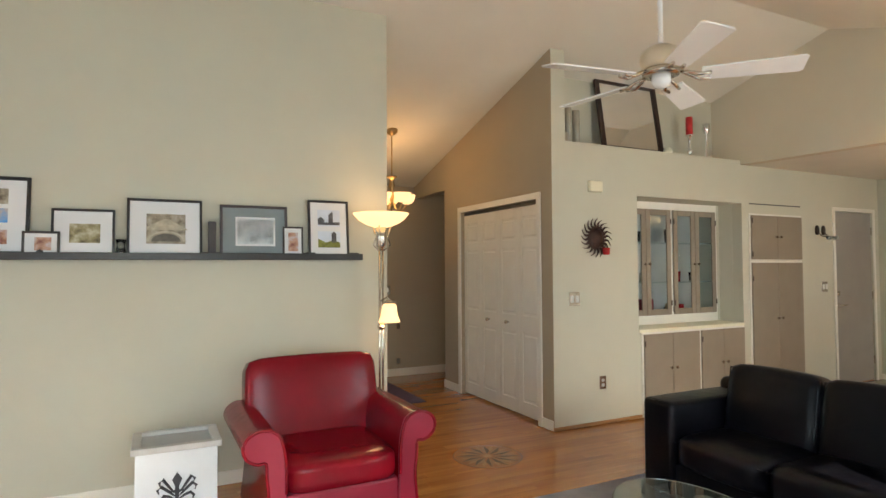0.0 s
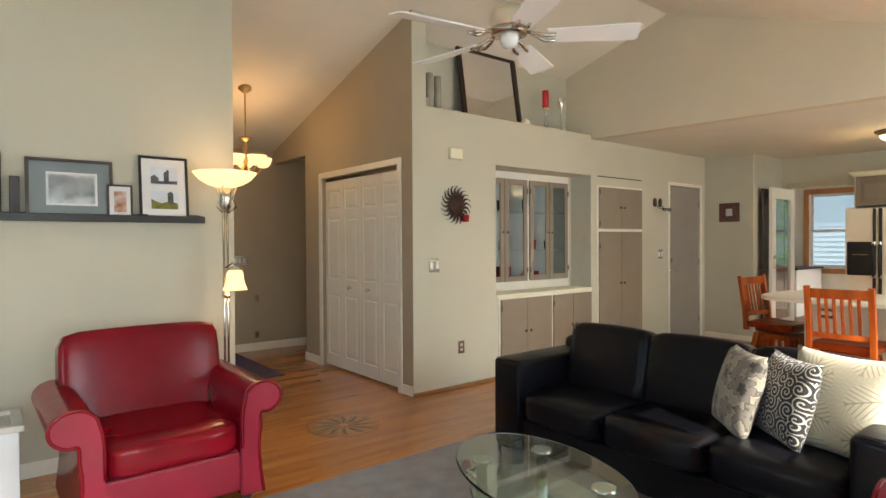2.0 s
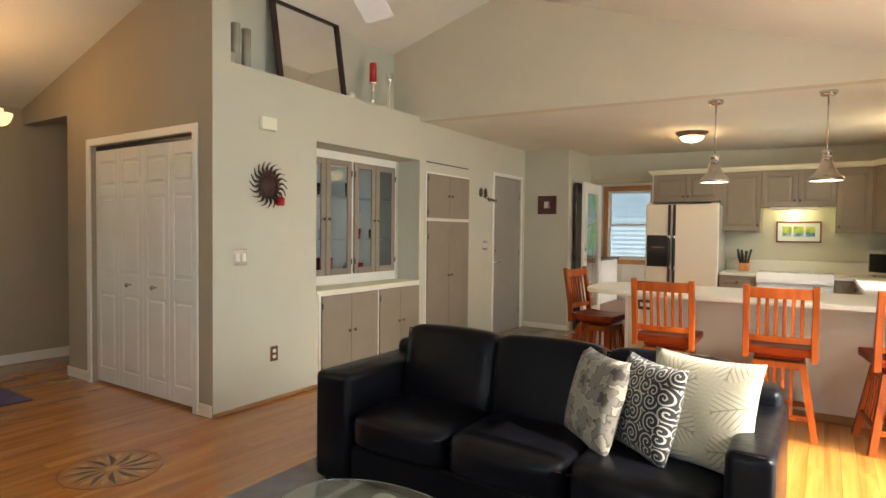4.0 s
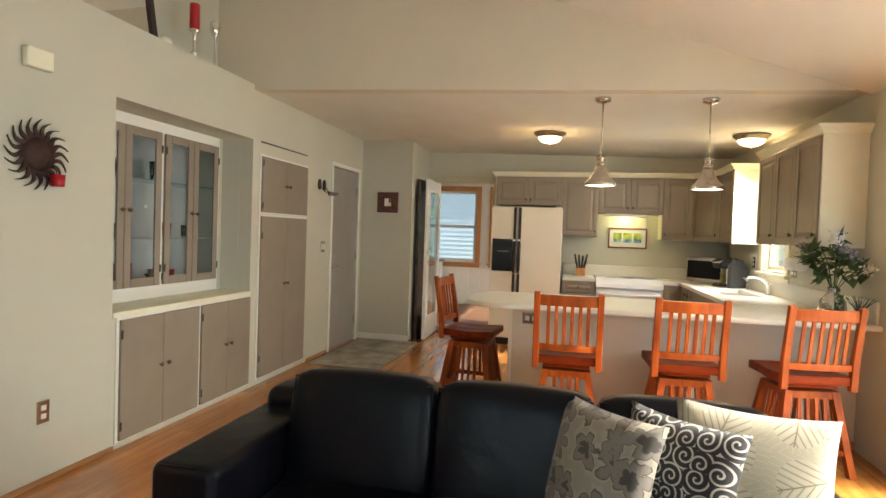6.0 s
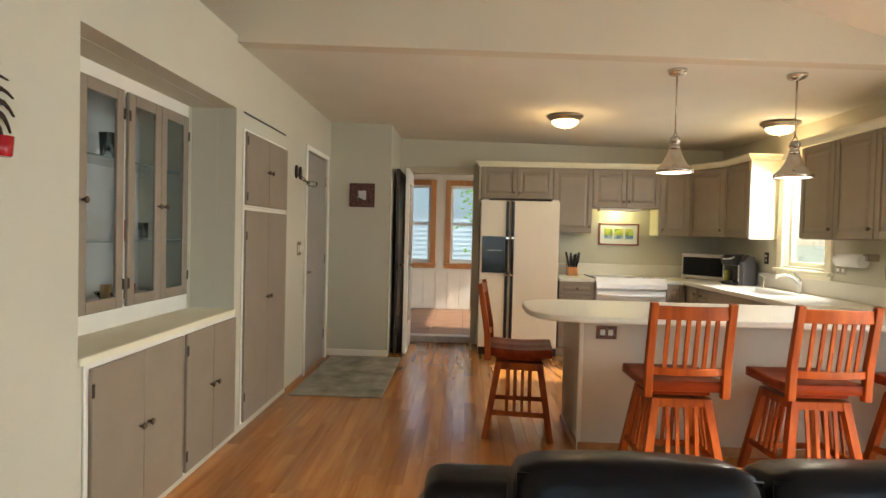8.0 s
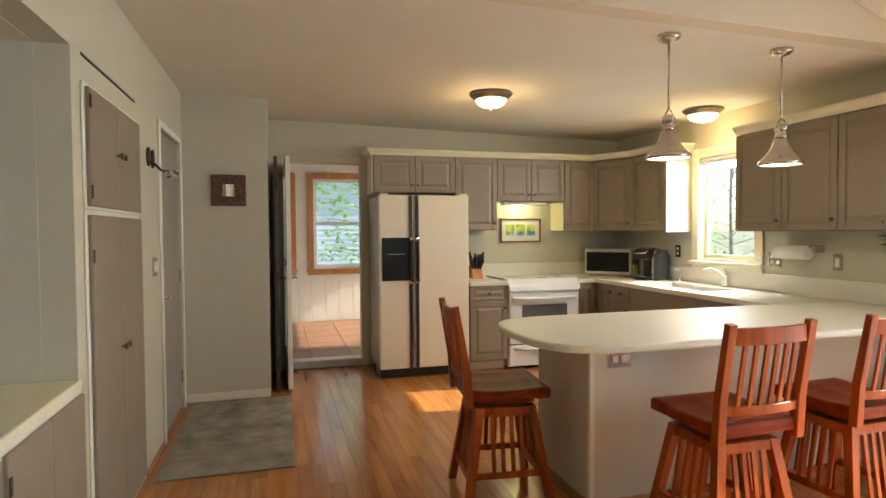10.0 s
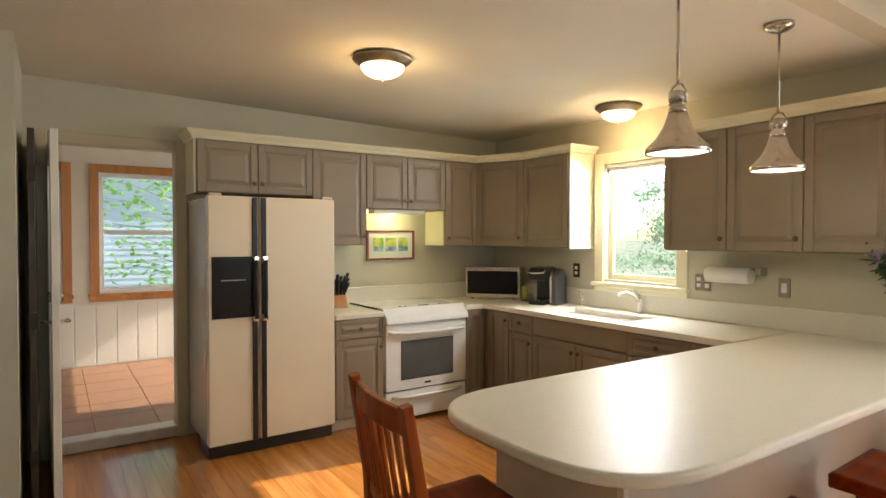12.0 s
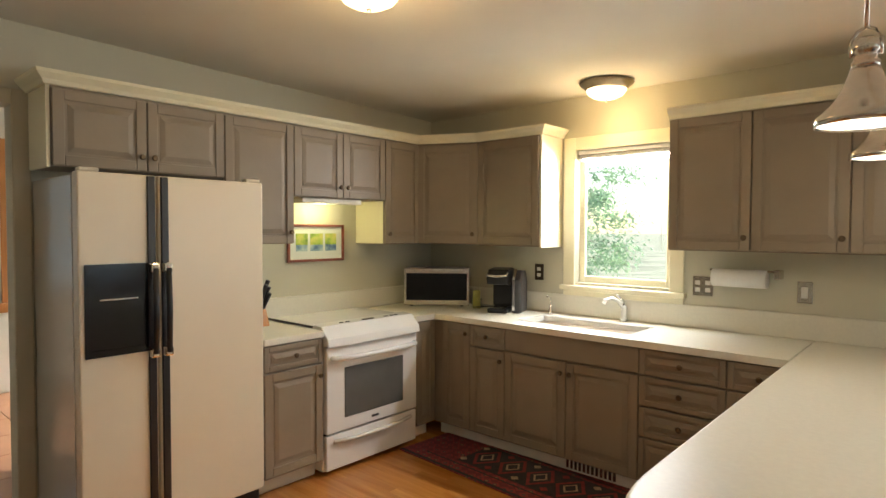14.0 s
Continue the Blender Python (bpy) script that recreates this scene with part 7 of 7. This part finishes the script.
bl = thing("window_blind", pose(7.855, -0.10, 1.98), "white slatted blind drawn up at the kitchen window", "blind")
part("headrail", span(B(), (-0.33, -0.03, 0.045), (0.33, 0.02, 0.073), 0.003, 1), ENAMEL, bl)
for i in range(7):
    part("slat", span(B(), (-0.325, -0.024, 0.002 + i * 0.006), (0.325, 0.016, 0.0045 + i * 0.006)), ENAMEL, bl)
part("cord", tube(B(), [(-0.27, 0.02, 0.04), (-0.272, 0.022, -0.3), (-0.27, 0.02, -0.62)], 0.002, 5), ENAMEL, bl)

# ---- outside ----
def foliage_tree(name, x, y, z0, height, spread, seed, label, conifer=False, count=2600, twig=0.012):
    rnd = random.Random(seed)
    ob = thing(name, pose(x, y, -0.5), label, "tree")
    trunk = [(0, 0, 0), (0.05, 0.03, height * 0.4), (0.0, 0.0, height * 0.95)]
    part("trunk", tube(B(), trunk, [0.06, 0.04, 0.015], 8), BARK, ob)
    bm = B()
    limbs = B()
    boughs = []
    for i in range(46):
        t = z0 + (1 - z0) * (i / 46)
        a = i * 2.4 + rnd.uniform(-0.3, 0.3)
        reach = spread * ((1 - t) * 1.05 + 0.08 if conifer else math.sin(math.pi * min(1, 0.15 + 0.85 * (t - z0) / (1 - z0))) ** 0.7) * rnd.uniform(0.7, 1.1)
        root = Vector((0, 0, height * t))
        end = root + Vector((reach * math.cos(a), reach * math.sin(a), (-0.12 if conifer else 0.25) * reach))
        boughs.append((root, end))
        tube(limbs, [root, (root + end) / 2 + Vector((0, 0, 0.06 * reach)), end], [twig, twig * 0.6, twig * 0.25], 5)
    part("limbs", limbs, BARK, ob)
    for _ in range(count):
        root, end = rnd.choice(boughs)
        c = root.lerp(end, rnd.uniform(0.25, 1.05)) + Vector((rnd.gauss(0, 0.16), rnd.gauss(0, 0.16), rnd.gauss(0, 0.14)))
        u = Vector((rnd.gauss(0, 1), rnd.gauss(0, 1), rnd.gauss(0, 0.7))).normalized()
        leaf_mesh(bm, c, u, u.cross(Vector((0.3, 0.2, 1))).normalized(), rnd.uniform(0.08, 0.17), 0.028 if conifer else 0.06)
    part("crown", bm, NEEDLES if conifer else LEAVES, ob)
    return ob


# Bark colour lightened to carry the bright haze outdoors.
BARK = mat("haze_paled_bark", (0.36, 0.34, 0.31), 0.9, vary=0.3, scale=8, bump=0.4)


def leafy(name, colour):
    m = mat(name, colour, 0.5, vary=0.45, scale=3)
    nt = m.node_tree
    b = nt.nodes["Principled BSDF"]
    tr = nt.nodes.new("ShaderNodeBsdfTranslucent")
    tr.inputs["Color"].default_value = (colour[0] * 2.2, colour[1] * 2.4, colour[2] * 1.6, 1)
    mix = nt.nodes.new("ShaderNodeMixShader")
    mix.inputs["Fac"].default_value = 0.5
    out = nt.nodes["Material Output"]
    nt.links.new(b.outputs[0], mix.inputs[1])
    nt.links.new(tr.outputs[0], mix.inputs[2])
    nt.links.new(mix.outputs[0], out.inputs["Surface"])
    return m


# Needles paled beyond real foliage: the overexposed haze is in their colour.
NEEDLES = leafy("haze_paled_needles", (0.27, 0.35, 0.32))
LEAVES = leafy("maple_leaves", (0.20, 0.32, 0.12))
foliage_tree("conifer_tree", 12.7, -8.6, 0.0, 9.0, 1.75, 3, "tall hazy green conifer outside the kitchen window", True, 17000)
foliage_tree("bare_tree", 17.6, -9.0, 0.08, 6.5, 2.2, 8, "nearly bare young tree outside the kitchen window", False, 700, 0.016)
foliage_tree("garden_tree", 17.2, 1.6, 0.18, 5.0, 1.7, 4, "leafy green maple outside the sunroom", False, 1700)


def neighbour_house():
    ob = thing("house", pose(27.0, 4.0, -0.5), "pale blue sided neighbouring house with a light roof", "house")
    SIDING = mat("pale_blue_siding", (0.55, 0.62, 0.68), 0.6, vary=0.05, scale=1)
    bm = B()
    for i in range(26):
        z = 0.2 + i * 0.2
        prism(bm, [(0.0, z), (-0.03, z), (-0.004, z + 0.2), (0.0, z + 0.2)], "Y", -9, 9)
    part("siding", bm, SIDING, ob, "pale blue lap siding")
    part("wall", span(B(), (0.001, -9, 0), (6, 9, 5.4)), SIDING, ob)
    part("roof", prism(B(), [(-0.5, 5.4), (3.0, 7.2), (6.5, 5.4)], "Y", -9.4, 9.4), mat("light_shingle", (0.45, 0.44, 0.42), 0.8, vary=0.2, scale=4), ob)
    return ob


neighbour_house()


# ---- floor strips and tiles ----
def plank_mesh(l, w):
    me = bpy.data.meshes.new("strip")
    c, h = 0.0005, 0.012
    a, b = l / 2 - 0.0003, w / 2 - 0.0003
    v = [(-a, -b, -h), (a, -b, -h), (a, b, -h), (-a, b, -h), (-a, -b, -c), (a, -b, -c), (a, b, -c), (-a, b, -c), (-a + c, -b + c, 0), (a - c, -b + c, 0), (a - c, b - c, 0), (-a + c, b - c, 0)]
    f = [(0, 1, 5, 4), (1, 2, 6, 5), (2, 3, 7, 6), (3, 0, 4, 7), (4, 5, 9, 8), (5, 6, 10, 9), (6, 7, 11, 10), (7, 4, 8, 11), (8, 9, 10, 11)]
    me.from_pydata(v, [], f)
    me.materials.append(OAK)
    return me, v, f


def lay_floor():
    rnd = random.Random(5)
    floor = bpy.data.objects["floor"]
    width = 0.083
    cache, verts, faces, near = {}, [], [], 0
    regions = [(W, E + 0.1, S, 4.49), (2.05, 3.7, 4.49, 6.64), (2.05, 4.9, 6.64, 7.55)]
    for x_lo, x_hi, y_lo, y_hi in regions:
        rows = int(round((y_hi - y_lo) / width))
        step = (y_hi - y_lo) / rows
        for r in range(rows):
            y = y_lo + (r + 0.5) * step
            x = x_lo
            first = True
            while x < x_hi - 0.01:
                l = round(rnd.choice((0.5, 0.7, 0.9, 1.1, 1.3, 1.6)) * (rnd.choice((0.3, 0.6, 1.0)) if first else 1), 2)
                first = False
                if x + l > x_hi - 0.25:
                    l = round(x_hi - x, 3)
                cx = x + l / 2
                x += l
                key = (l, round(step, 5))
                if key not in cache:
                    cache[key] = plank_mesh(l, step)
                if near < 300 and 5.0 < cx < 9.4 and 2.3 < y < 4.49:
                    ob = new("floor_strip", cache[key][0])
                    ob.parent = floor
                    ob.location = (cx, y, 0)
                    near += 1
                else:
                    k = len(verts)
                    verts += [(p[0] + cx, p[1] + y, p[2]) for p in cache[key][1]]
                    faces += [tuple(i + k for i in q) for q in cache[key][2]]
    me = bpy.data.meshes.new("floor_strips")
    me.from_pydata(verts, [], faces)
    me.materials.append(OAK)
    ob = new("floor_strips", me)
    ob.parent = floor
    tagged(ob, kind="stuff")


lay_floor()


def lay_tiles():
    size, gap = 0.42, 0.004
    floor = bpy.data.objects["floor_sunroom"]
    bm = span(B(), (-size / 2 + gap / 2, -size / 2 + gap / 2, -0.012), (size / 2 - gap / 2, size / 2 - gap / 2, 0), 0.003, 1)
    me = mesh_from("tile", bm, TILE)
    for i in range(int((SX - E - T) / size) + 1):
        for j in range(int(4.5 / size)):
            x, y = E + T + (i + 0.5) * size, 0.5 + (j + 0.5) * size
            if x + size / 2 > SX + 0.08:
                continue
            ob = new("floor_tile", me)
            ob.parent = floor
            ob.location = (x, y, SF)


lay_tiles()
